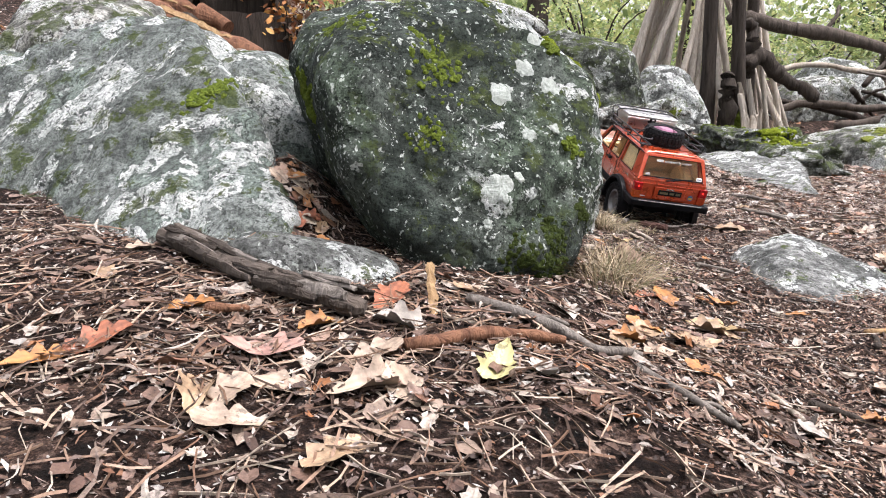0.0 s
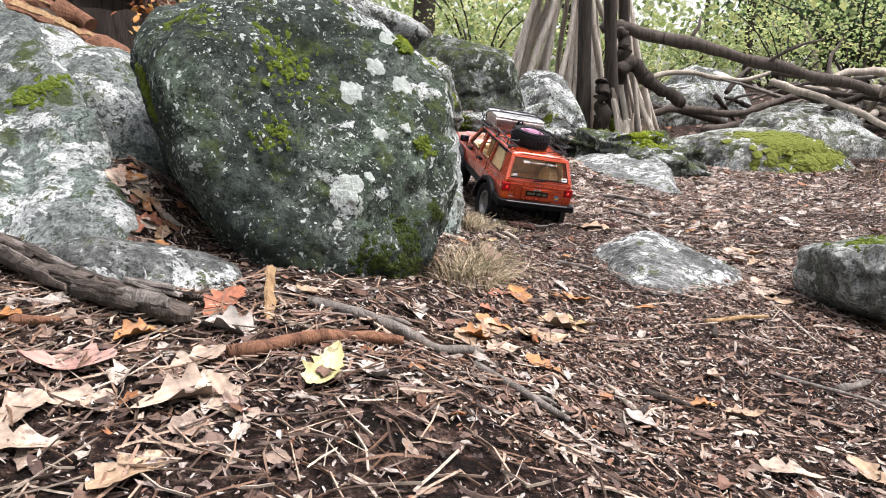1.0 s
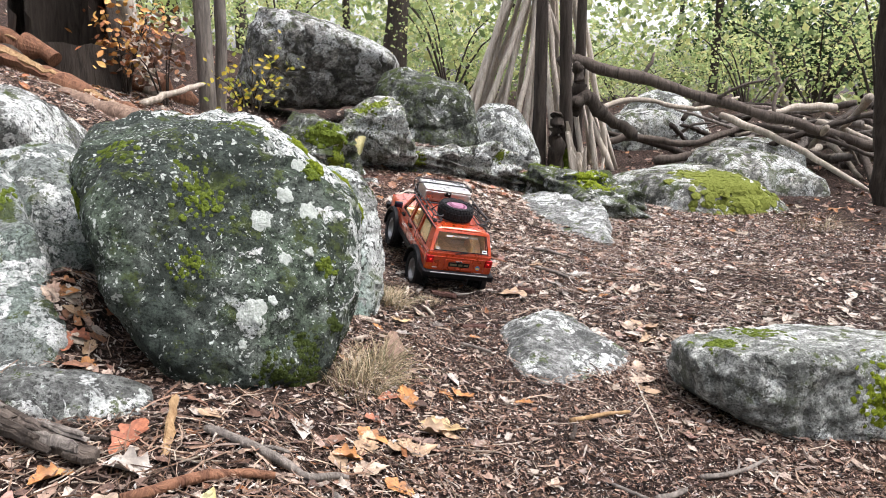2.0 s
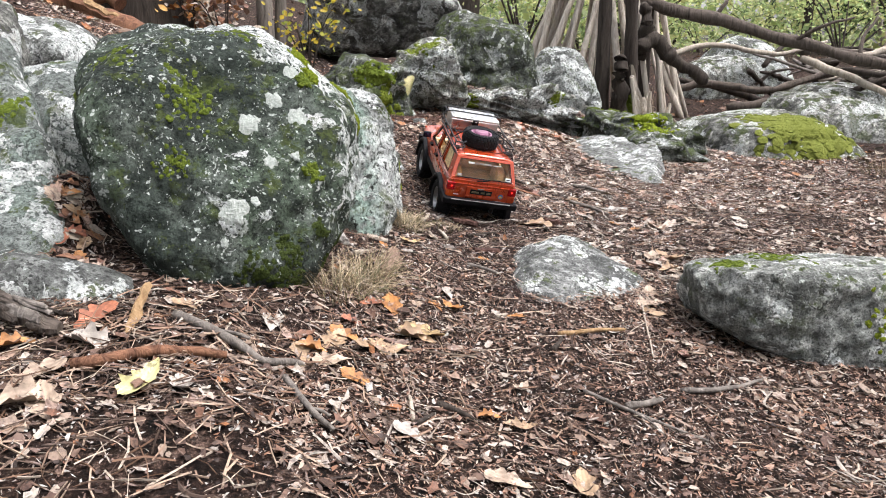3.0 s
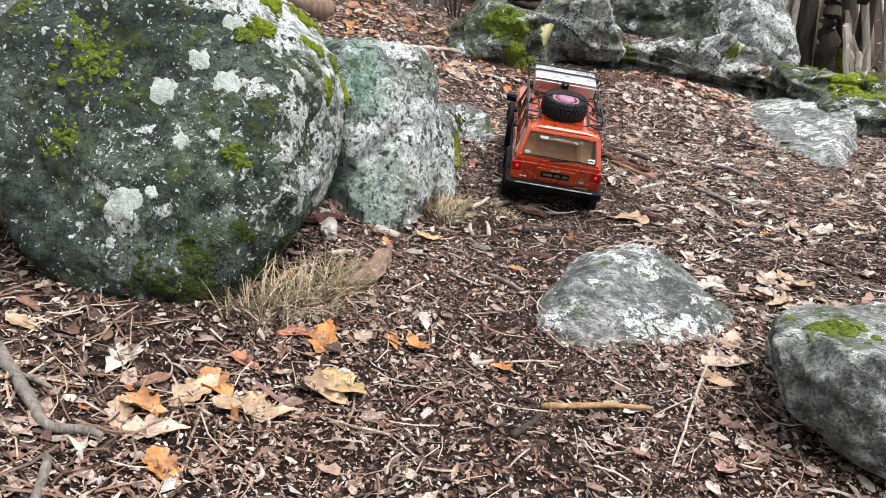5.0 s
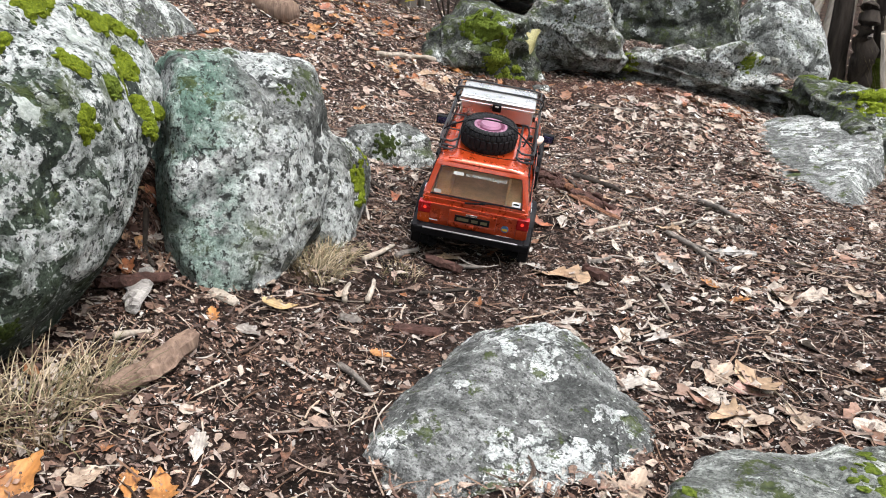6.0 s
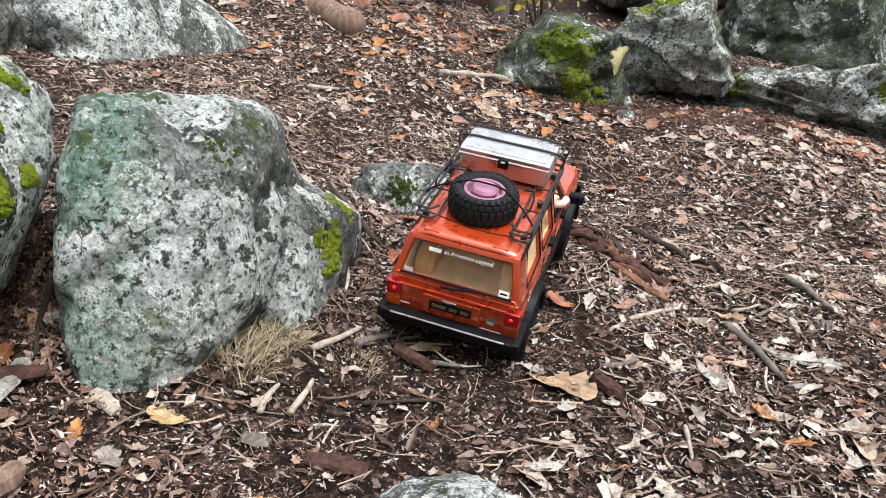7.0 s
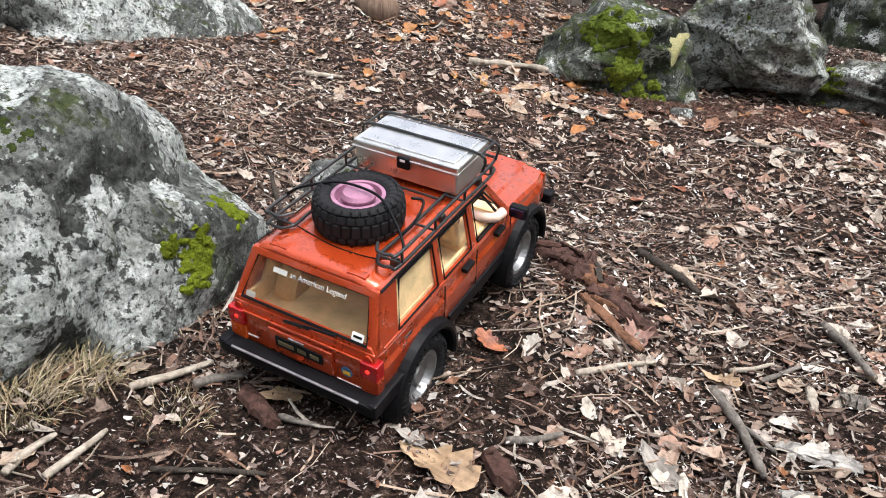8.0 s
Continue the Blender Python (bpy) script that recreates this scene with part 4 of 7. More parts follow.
    part("dashboard", boxed((-0.080, 0.072, 0.130), (0.080, 0.092, 0.152), 0.005), TAN, cabin)
    wheel = part("steering_wheel", lathe([(0.0, 0.0145), (0.0015, 0.016), (0, 0.0175), (-0.0015, 0.016), (0.0, 0.0145)], 24, "z"), BLACK, cabin)
    wheel.matrix_local = pose(-0.042, 0.062, 0.158, 62)
    return car


model_car()


def upright_on_car(x, y, z, rx=0, ry=0, rz=0):
    return CAR_AT @ pose(x, y, z, rx, ry, rz)


def driver_doll():
    """A plain doll on the front seat, one arm on the door."""
    bm = bmesh.new()
    for at, r in (((0, 0, 0.020), (0.015, 0.011, 0.022)), ((0, 0.001, 0.054), (0.0095, 0.0105, 0.0125))):
        bmesh.ops.create_uvsphere(bm, u_segments=16, v_segments=10, radius=1, matrix=Matrix.Translation(at) @ Matrix.Diagonal((*r, 1)))
    tube_along(bent([(0.014, 0.004, 0.036), (0.026, 0.010, 0.024), (0.046, 0.030, 0.014), (0.052, 0.046, 0.016)]), 0.0065, 8, bm=bm)
    return thing("doll", bm, BEIGE, upright_on_car(0.042, 0.018, 0.147), "plain beige toy doll seated in the model car", "doll", smooth=True)


driver_doll()


def roof_rack():
    rack = holder("roof_rack", upright_on_car(0, 0, 0.2135), "black tubular steel roof rack", "roof rack")
    X, Y0, Y1, LOW, HIGH = 0.080, -0.165, 0.066, 0.005, 0.020
    for s in (-1, 1):
        for z in (LOW, HIGH):
            part("side_rail", tube_along(bent([(s * 0.052, Y0 + 0.012, z), (s * 0.060, Y0, z), (s * X * 0.92, Y0 + 0.001, z), (s * X, Y0 + 0.010, z), (s * X, -0.05, z), (s * X, Y1 - 0.012, z), (s * (X - 0.012), Y1, z)], 5), 0.0019), TUBE, rack)
        part("inner_rail", tube_along(bent([(s * 0.052, Y0 + 0.012, LOW), (s * 0.054, -0.10, LOW), (s * 0.054, Y1, LOW)], 4), 0.0019), TUBE, rack)
        for k in range(4):
            y = Y0 + 0.012 + k * (Y1 - Y0 - 0.03) / 3
            part("upright", tube_along([(s * X, y, LOW), (s * X, y, HIGH)], 0.0017), TUBE, rack)
            part("rung", tube_along([(s * X, y, LOW), (s * 0.054, y, LOW)], 0.0015), TUBE, rack)
        for y in (-0.150, -0.055, 0.035):
            part("foot", boxed((s * 0.070 - 0.004, y - 0.004, -0.009), (s * 0.070 + 0.004, y + 0.004, LOW), 0.0012), TUBE, rack)
    for z in (LOW, HIGH):
        part("front_rail", tube_along([(-X + 0.012, Y1, z), (X - 0.012, Y1, z)], 0.0019), TUBE, rack)
    for y in (-0.03, 0.0, 0.03):
        part("cross_bar", tube_along([(-0.054, y, LOW), (0.054, y, LOW)], 0.0017), TUBE, rack)
    for y in (0.024, 0.060):
        part("top_bar", tube_along(bent([(-X, y, HIGH), (-X + 0.003, y, 0.0425), (0, y, 0.0450), (X - 0.003, y, 0.0425), (X, y, HIGH)], 6), 0.0017), TUBE, rack)
    for s in (-1, 1):
        part("top_rail", tube_along(bent([(s * (X - 0.003), 0.024, 0.0425), (s * (X - 0.003), 0.045, 0.0432), (s * (X - 0.003), 0.060, 0.0425)], 4), 0.0016), TUBE, rack)
    return rack


roof_rack()


def spare_wheel():
    ob = holder("spare_wheel", upright_on_car(-0.002, -0.106, 0.2150, 0, 0, 0), "spare knobbly tyre with a pink hub lying on the roof", "spare wheel")
    tyre = part("tyre", tyre_bm(0.0500, 0.044), RUBBER, ob)
    tyre.matrix_local = Matrix.Translation((0, 0, 0.016)) @ pose(0, 0, 0, 0, -90, 0)
    hub = part("hub", rim_bm(0.028, 0.030), PINK, ob, "anodised pink hub", smooth=False)
    hub.matrix_local = Matrix.Translation((0, 0, 0.018)) @ pose(0, 0, 0, 0, -90, 0)
    part("hub_cap", lathe([(0.0, 0.0005), (0.007, 0.0005), (0.007, 0.016), (0.003, 0.019), (0.0, 0.019)], 24, "z"), PINK, hub).matrix_local = Matrix.Translation((0.012, 0, 0)) @ pose(0, 0, 0, 0, 90, 0)
    return ob


spare_wheel()


def cord(pts, label, r=0.0015):
    return thing("elastic_cord", tube_along(bent(pts, 8), r, 7), BLACK, upright_on_car(0, 0, 0.2135), label, "cord", smooth=True)


cord([(-0.080, -0.128, 0.022), (-0.064, -0.122, 0.032), (-0.030, -0.108, 0.0415), (0.0, -0.105, 0.043), (0.030, -0.111, 0.0415), (0.058, -0.128, 0.031), (0.074, -0.142, 0.023), (0.080, -0.150, 0.020)], "black elastic cord hooked over the spare tyre")
cord([(0.050, -0.085, 0.035), (0.062, -0.080, 0.032), (0.066, -0.100, 0.024), (0.060, -0.120, 0.012)], "black elastic cord end beside the spare tyre")
cord([(-0.075, -0.150, 0.006), (-0.045, -0.150, 0.001), (0.0, -0.158, 0.0005), (0.045, -0.156, 0.001), (0.075, -0.150, 0.006)], "thin black cord across the roof's rear", 0.0007)


def tin_box():
    ob = holder("tin_box", upright_on_car(0, 0.022, 0.2185), "bare shiny metal tin with a hinged lid on the roof rack", "box")
    part("tub", boxed((-0.068, -0.038, 0), (0.068, 0.038, 0.029), 0.004, 3), TIN, ob)
    lid = part("lid", boxed((-0.0695, -0.0395, 0.0278), (0.0695, 0.0395, 0.0375), 0.003, 3), TIN, ob)
    part("lid_panel", boxed((-0.062, -0.033, 0.0372), (0.062, 0.033, 0.0388), 0.001), TIN, lid)
    part("lid_rim", tube_along([(-0.0695, -0.0397, 0.0290), (0.0695, -0.0397, 0.0290), (0.0695, 0.0397, 0.0290), (-0.0695, 0.0397, 0.0290)], 0.0009, 6, True), TIN, lid, "rolled metal edge")
    latch = part("latch", boxed((-0.008, -0.0425, 0.018), (0.008, -0.0375, 0.032), 0.0012), BLACK, ob, "black plastic latch")
    part("latch_label", boxed((-0.003, -0.0432, 0.0275), (0.003, -0.042, 0.030), 0), WHITE, latch)
    return ob


tin_box()


# ---- litter on the forest floor ----
DEAD = [(0.029, 0.019, 0.015), (0.120, 0.085, 0.070), (0.053, 0.035, 0.028), (0.208, 0.155, 0.129), (0.167, 0.122, 0.103), (0.330, 0.282, 0.243), (0.086, 0.056, 0.045), (0.245, 0.196, 0.166), (0.040, 0.027, 0.022), (0.182, 0.136, 0.116),
        (0.368, 0.352, 0.320), (0.103, 0.066, 0.052), (0.270, 0.217, 0.182), (0.034, 0.022, 0.017), (0.132, 0.086, 0.069), (0.217, 0.178, 0.153), (0.059, 0.039, 0.031), (0.304, 0.257, 0.222), (0.126, 0.094, 0.080), (0.157, 0.077, 0.043), (0.124, 0.057, 0.032), (0.336, 0.316, 0.288), (0.272, 0.250, 0.224)]
CHIP = palette("dead_leaf_chips", DEAD, 0.7)
CHIP_MID = palette("grey_brown_leaf_chips", [(min(0.52, 1.80 * r + 0.014), min(0.49, 1.90 * g + 0.013), min(0.46, 1.95 * b + 0.012)) for r, g, b in DEAD], 0.7)
CHIP_WARM = palette("reddish_tan_chips", [(0.20, 0.115, 0.078), (0.30, 0.195, 0.14), (0.14, 0.078, 0.054), (0.36, 0.27, 0.21), (0.24, 0.145, 0.10), (0.42, 0.35, 0.29), (0.17, 0.10, 0.072)], 0.7)
EARTH = palette("red_brown_earth_crumbs", [(0.090, 0.046, 0.033), (0.125, 0.066, 0.048), (0.060, 0.031, 0.023), (0.160, 0.090, 0.066), (0.075, 0.038, 0.028)], 0.9)
EARTH_MID = palette("red_brown_leaf_mould", [(0.200, 0.118, 0.086), (0.262, 0.165, 0.123), (0.130, 0.073, 0.053), (0.325, 0.225, 0.175), (0.168, 0.096, 0.070), (0.230, 0.130, 0.090)], 0.85)
NEEDLE = palette("needles_and_twigs", [(0.05, 0.03, 0.02), (0.14, 0.08, 0.05), (0.30, 0.22, 0.16), (0.09, 0.06, 0.045), (0.34, 0.28, 0.22), (0.20, 0.13, 0.09)], 0.8)
FRAGMENT = palette("dead_leaf_fragments", [(0.102, 0.055, 0.037), (0.217, 0.160, 0.122), (0.298, 0.234, 0.188), (0.340, 0.294, 0.247), (0.149, 0.076, 0.048), (0.252, 0.172, 0.128), (0.217, 0.089, 0.034), (0.324, 0.270, 0.221), (0.183, 0.123, 0.097), (0.347, 0.304, 0.257), (0.272, 0.194, 0.155), (0.137, 0.097, 0.074)], 0.6)
FLAKES = palette("dull_leaf_flakes", [(0.094, 0.057, 0.040), (0.180, 0.128, 0.095), (0.054, 0.031, 0.022), (0.261, 0.207, 0.161), (0.126, 0.073, 0.050), (0.212, 0.160, 0.122), (0.076, 0.043, 0.031), (0.158, 0.104, 0.074), (0.328, 0.276, 0.224), (0.112, 0.069, 0.050)], 0.65)
STRIP = palette("torn_strips", [(0.098, 0.065, 0.046), (0.221, 0.181, 0.149), (0.148, 0.109, 0.086), (0.302, 0.266, 0.228), (0.061, 0.039, 0.028), (0.221, 0.161, 0.125), (0.295, 0.258, 0.217), (0.148, 0.090, 0.066)], 0.65)
DRIFT = palette("orange_brown_leaves", [(0.30, 0.125, 0.040), (0.20, 0.085, 0.040), (0.36, 0.19, 0.075), (0.26, 0.15, 0.09), (0.33, 0.25, 0.18), (0.24, 0.085, 0.030)], 0.6)
LEDGE = palette("drifted_leaves", [(0.340, 0.282, 0.224), (0.304, 0.128, 0.064), (0.356, 0.306, 0.260), (0.240, 0.088, 0.040), (0.332, 0.248, 0.184)], 0.6)
PALE_BIT = palette("pale_pink_leaves", [(0.368, 0.309, 0.251), (0.385, 0.335, 0.280), (0.308, 0.220, 0.165), (0.402, 0.356, 0.299), (0.257, 0.150, 0.104), (0.372, 0.317, 0.258), (0.359, 0.311, 0.258), (0.205, 0.131, 0.095)], 0.55)
FAR_LEAF = palette("rusty_fallen_leaves", [(0.204, 0.102, 0.060), (0.306, 0.145, 0.064), (0.353, 0.297, 0.230), (0.162, 0.085, 0.060), (0.289, 0.196, 0.145), (0.370, 0.316, 0.268), (0.230, 0.153, 0.119), (0.340, 0.255, 0.204)], 0.65)


def leaf_tint(name, a, b):
    s = Shade(name, 0.55, spec=0.35)
    n = s.noise(45, 5, 0.7, 0.5)
    c = s.ramp(n, (0.3, a), (0.68, b))
    vein = s.add("ShaderNodeTexWave", Scale=70.0, Distortion=2.0, Detail=2.0)
    s.join(s.c, vein.inputs["Vector"])
    c = s.mix(0.25, c, s.ramp(vein.outputs["Fac"], (0.2, 0.5), (0.8, 1.2)), "MULTIPLY")
    spots = s.mix(1.0, s.ramp(s.noise(160, 3), (0.58, 1.0), (0.65, 0.30)), s.ramp(s.noise(28, 6, 0.7), (0.40, 0.55), (0.52, 1.0), (0.64, 1.15)), "MULTIPLY")
    s.color(s.mix(0.8, c, spots, "MULTIPLY"))
    s.bump(n, 0.4, 0.003)
    return s.m


LEAF_TAN = leaf_tint("tan_oak_leaf", (0.250, 0.156, 0.086), (0.406, 0.289, 0.183))
LEAF_PALE = leaf_tint("pale_beige_leaf", (0.266, 0.189, 0.133), (0.420, 0.329, 0.245))
LEAF_WHITE = leaf_tint("bleached_leaf", (0.286, 0.252, 0.211), (0.435, 0.394, 0.347))
LEAF_ORANGE = leaf_tint("orange_leaf", (0.243, 0.095, 0.025), (0.423, 0.194, 0.056))
LEAF_RUST = leaf_tint("rust_red_leaf", (0.18, 0.055, 0.028), (0.40, 0.15, 0.075))
LEAF_ROSE = leaf_tint("pinkish_brown_leaf", (0.245, 0.122, 0.094), (0.418, 0.266, 0.216))
LEAF_GREY = leaf_tint("grey_mouldered_leaf", (0.144, 0.122, 0.101), (0.331, 0.302, 0.266))
LEAF_YELLOW = leaf_tint("yellow_brown_leaf", (0.272, 0.176, 0.072), (0.440, 0.320, 0.160))
LEAF_LIME = leaf_tint("yellow_green_leaf", (0.31, 0.285, 0.10), (0.56, 0.51, 0.27))
LEAF_WORDS = {"tan_oak_leaf": "curled tan oak leaf", "pale_beige_leaf": "pale beige dead leaf", "bleached_leaf": "bleached whitish dead leaf", "orange_leaf": "orange autumn leaf", "rust_red_leaf": "rust-red dead leaf",
              "pinkish_brown_leaf": "pinkish brown dead leaf", "grey_mouldered_leaf": "grey mouldering leaf", "yellow_brown_leaf": "yellow-brown autumn leaf", "yellow_green_leaf": "yellow-green oak leaf"}


def leaf_shape(rnd, oak=True, rows=15):
    """A lobed leaf one metre long, curled: its points and faces."""
    lobes, phase = rnd.uniform(3.6, 4.8), rnd.uniform(0, 1)
    curl, arch, twist = rnd.uniform(0.6, 2.1), rnd.uniform(-0.4, 1.1), rnd.uniform(-0.8, 0.8)
    v, f = [], []
    for i in range(rows):
        t = i / (rows - 1)
        w = 0.30 * math.sin(math.pi * min(1, t * 0.93 + 0.05)) ** 0.8 * (0.65 + 0.5 * t)
        if oak:
            w *= 0.88 + 0.21 * math.cos(2 * math.pi * (lobes * t + phase)) + rnd.uniform(-0.10, 0.08)
        if i == 0:
            w = 0.012
        for k in range(7):
            u = (k - 3) / 3
            x = u * w
            y = t + 0.10 * abs(u) * w / 0.3 - 0.5
            z = curl * x * x * 1.6 + arch * 0.35 * (t - 0.5) ** 2 * 2 + twist * x * (t - 0.5) - 0.02 * (abs(u) < 0.1) + rnd.uniform(-0.008, 0.008) + 0.06 * abs(u) * math.sin(9 * t + phase * 6) * 0.4
            v.append((x, y, z))
    for i in range(rows - 1):
        for k in range(6):
            a = i * 7 + k
            f.append((a, a + 1, a + 8, a + 7))
    return v, f


SHAPES = [leaf_shape(random.Random(40 + k)) for k in range(7)]
LEAF_MESHES = {}
leaf_rnd = random.Random(77)


def slope_at(x, y):
    e = 0.01
    return Vector((lay(x - e, y) - lay(x + e, y), lay(x, y - e) - lay(x, y + e), 2 * e)).normalized()


def lying(x, y, turn, tilt=0.0, lift=0.0):
    """A pose on the ground, turned about the slope's normal."""
    q = slope_at(x, y).to_track_quat("Z", "Y").to_matrix().to_4x4()
    return Matrix.Translation((x, y, ground_z(x, y) + lift)) @ q @ pose(0, 0, 0, tilt, 0, turn)


def leaf(x, y, size, material):
    k = leaf_rnd.randrange(len(SHAPES))
    key = (k, material.name)
    if key not in LEAF_MESHES:
        LEAF_MESHES[key] = raw("fallen_leaf", [tuple(c * 1.0 for c in p) for p in SHAPES[k][0]], SHAPES[k][1], material, True)
        LEAF_MESHES[key].transform(Matrix.Scale(0.05, 4))
    ob = new("fallen_leaf", LEAF_MESHES[key])
    ob.matrix_world = lying(x, y, leaf_rnd.uniform(0, 360), leaf_rnd.uniform(-14, 14), 0.004) @ Matrix.Scale(size * 1.08 / 0.05, 4)
    return tagged(ob, LEAF_WORDS[material.name] + " lying on the forest floor", "leaf", "fallen leaves")


def sprinkle(name, count, area, material, kind_of, label, seed, category="leaf litter"):
    """Loose pieces strewn over a part of the floor, joined: up to 700 shapes, each laid many times at its own turn and size."""
    rnd = random.Random(seed)
    spots = []
    while len(spots) < count:
        spot = area(rnd)
        if spot is not None:
            spots.append(spot)
    x, y = np.array(spots).T
    e = 0.006
    z = floor_at(x, y)
    nx, ny = (floor_at(x - e, y) - floor_at(x + e, y)) / (2 * e), (floor_at(x, y - e) - floor_at(x, y + e)) / (2 * e)
    gen = np.random.default_rng(seed)
    turn, size = gen.uniform(0, 2 * np.pi, count), gen.uniform(0.75, 1.3, count)
    kinds = [kind_of(rnd) for _ in range(min(count, 700))]
    verts, faces, base = [], [], 0
    for k, (p, f) in enumerate(kinds):
        w = np.arange(k, count, len(kinds))
        p = np.array(p)
        c, d = np.cos(turn[w])[:, None], np.sin(turn[w])[:, None]
        px, py = (p[:, 0] * c - p[:, 1] * d) * size[w][:, None], (p[:, 0] * d + p[:, 1] * c) * size[w][:, None]
        pz = z[w][:, None] + p[:, 2] - px * nx[w][:, None] - py * ny[w][:, None]
        verts.append(np.stack([px + x[w][:, None], py + y[w][:, None], pz], -1).reshape(-1, 3))
        n = len(p)
        faces += [tuple(base + r * n + i for i in q) for r in range(len(w)) for q in f]
        base += n * len(w)
    ob = new(name, raw(name, np.concatenate(verts).tolist(), faces, material))
    return tagged(ob, label, category, kind="stuff")


def chip(rnd):
    """A crumb of leaf or bark: a bent, jagged flake."""
    l = min(0.017, 0.0048 * math.exp(rnd.gauss(0.0, 0.48)))
    w = l * rnd.uniform(0.14, 0.52)
    tip, bow, up = rnd.uniform(-0.55, 0.55), rnd.uniform(-0.6, 0.8), rnd.uniform(0.0003, 0.0055)
    roll = rnd.uniform(-0.8, 0.8)
    n = rnd.choice((4, 5, 5, 6))
    v = []
    for k in range(n):
        a = 6.283 * k / n + rnd.uniform(-0.5, 0.5)
        r = rnd.uniform(0.45, 1.2)
        x, y = math.cos(a) * w * 0.5 * r, math.sin(a) * l * 0.5 * r
        v.append((x, y, up + tip * y + roll * x + (bow * 0.2 * l if k % 2 else 0.0)))
    return v, [(0, k, k + 1) for k in range(1, n - 1)]


def flake(rnd):
    """A torn piece of leaf, one to two centimetres, with a ragged rim and a fold."""
    l = rnd.uniform(0.008, 0.019)
    w = l * rnd.uniform(0.35, 0.8)
    fold, tip, up, n = rnd.uniform(-0.2, 0.6), rnd.uniform(-0.25, 0.25), rnd.uniform(0.002, 0.005), rnd.choice((8, 9, 10))
    v = [(0, 0, up)]
    for k in range(n):
        a = 6.283 * k / n + rnd.uniform(-0.25, 0.25)
        r = rnd.uniform(0.55, 1.15)
        x, y = math.cos(a) * w * 0.5 * r, math.sin(a) * l * 0.5 * r
        v.append((x, y, up + fold * abs(x) + tip * y + rnd.uniform(-0.0006, 0.0010)))
    return v, [(0, k + 1, (k + 1) % n + 1) for k in range(n)]


def needle(rnd):
    l, r = rnd.uniform(0.015, 0.06) * rnd.choice((0.6, 1, 1)), rnd.uniform(0.0004, 0.0011)
    bend, tip, up = rnd.uniform(-0.12, 0.12), rnd.uniform(-0.10, 0.10), rnd.uniform(0.001, 0.007)
    v = []
    for i in range(3):
        t = i / 2 - 0.5
        c = Vector((bend * l * (0.25 - t * t) * 4, t * l, up + tip * t * l))
        for k in range(3):
            a = 2.094 * k
            v.append(tuple(c + Vector((math.cos(a) * r, 0, math.sin(a) * r))))
    f = []
    for i in range(2):
        for k in range(3):
            f.append((i * 3 + k, i * 3 + (k + 1) % 3, i * 3 + 3 + (k + 1) % 3, i * 3 + 3 + k))
    return v, f


def long_needle(rnd):
    v, f = needle(rnd)
    return [(1.5 * x, 1.7 * y, 1.3 * z) for x, y, z in v], f


def scrap(rnd, lo=0.014, hi=0.034):
    k = rnd.randrange(len(SHAPES))
    s = rnd.uniform(lo, hi)
    v, f = SHAPES[k]
    rows = 15
    a = rnd.choice((0, 0, 3, 5))
    b = rnd.choice((14, 14, 10, 12))
    tilt = Matrix.Rotation(rnd.uniform(-0.4, 0.4), 4, "X") @ Matrix.Rotation(rnd.uniform(-0.4, 0.4), 4, "Y")
    pts = [tuple(tilt @ (Vector(v[i * 7 + j]) * s) + Vector((0, 0, rnd.uniform(0.003, 0.004)))) for i in range(a, b + 1, 2) for j in (0, 2, 3, 4, 6)]
    n = len(pts) // 5
    return pts, [(i * 5 + j, i * 5 + j + 1, i * 5 + j + 6, i * 5 + j + 5) for i in range(n - 1) for j in range(4)]


def strip(rnd):
    """A narrow torn strip of leaf, bark or wood."""
    l, w = rnd.uniform(0.010, 0.026) * rnd.choice((0.6, 1, 1, 2.2)), rnd.uniform(0.0012, 0.0042)
    bow, tip, up, roll, lift = rnd.uniform(-0.2, 0.2), rnd.uniform(-0.12, 0.12), rnd.uniform(0.002, 0.007), rnd.uniform(-0.5, 0.5), rnd.uniform(-0.1, 0.15)
    v = []
    for i in range(5):
        t = i / 4 - 0.5
        k = w * (0.5 if i in (0, 4) else 1.0) * rnd.uniform(0.75, 1.2)
        z = up + tip * t * l + lift * l * 4 * t * t
        for e in (-1, 0, 1):
            v.append((bow * l * 4 * t * t + e * k / 2, t * l + rnd.uniform(-1, 1) * w * 0.4, z + roll * e * k / 2 + (0.25 * w if e == 0 else 0)))
    return v, [(i * 3 + j, i * 3 + j + 1, i * 3 + j + 4, i * 3 + j + 3) for i in range(4) for j in (0, 1)]


def patchy(x, y, rnd, keep=0.52, scale=7.0):
    return noise.noise((x * scale, y * scale, 8.0)) * 0.5 + 0.5 > keep * rnd.random() * 1.6


def near_floor(rnd):
    x, y = rnd.uniform(-0.6, 1.5), 0.18 + 2.0 * rnd.random() ** 1.05
    if rnd.random() < 0.12:
        x, y = x + rnd.gauss(0, 0.5), y + rnd.gauss(0, 0.4)
    return (x, y) if patchy(x, y, rnd) else None


def mid_floor(rnd):
    x, y = rnd.uniform(-1.1, 2.4), rnd.uniform(1.7, 3.6)
    if rnd.random() < 0.12:
        x, y = x + rnd.gauss(0, 0.6), y + rnd.gauss(0, 0.5)
    bare = math.exp(-((y - 2.77 - 0.38 * (x - 0.30)) / 0.11) ** 2) * step(0.20, 0.34, x) * (1 - step(0.85, 1.0, x))
    return (x, y) if patchy(x, y, rnd) and rnd.random() > 0.9 * bare else None


def far_floor(rnd):
    x, y = rnd.uniform(-2.5, 6.0), 2.6 + 5.0 * rnd.random() ** 1.5
    return x, y


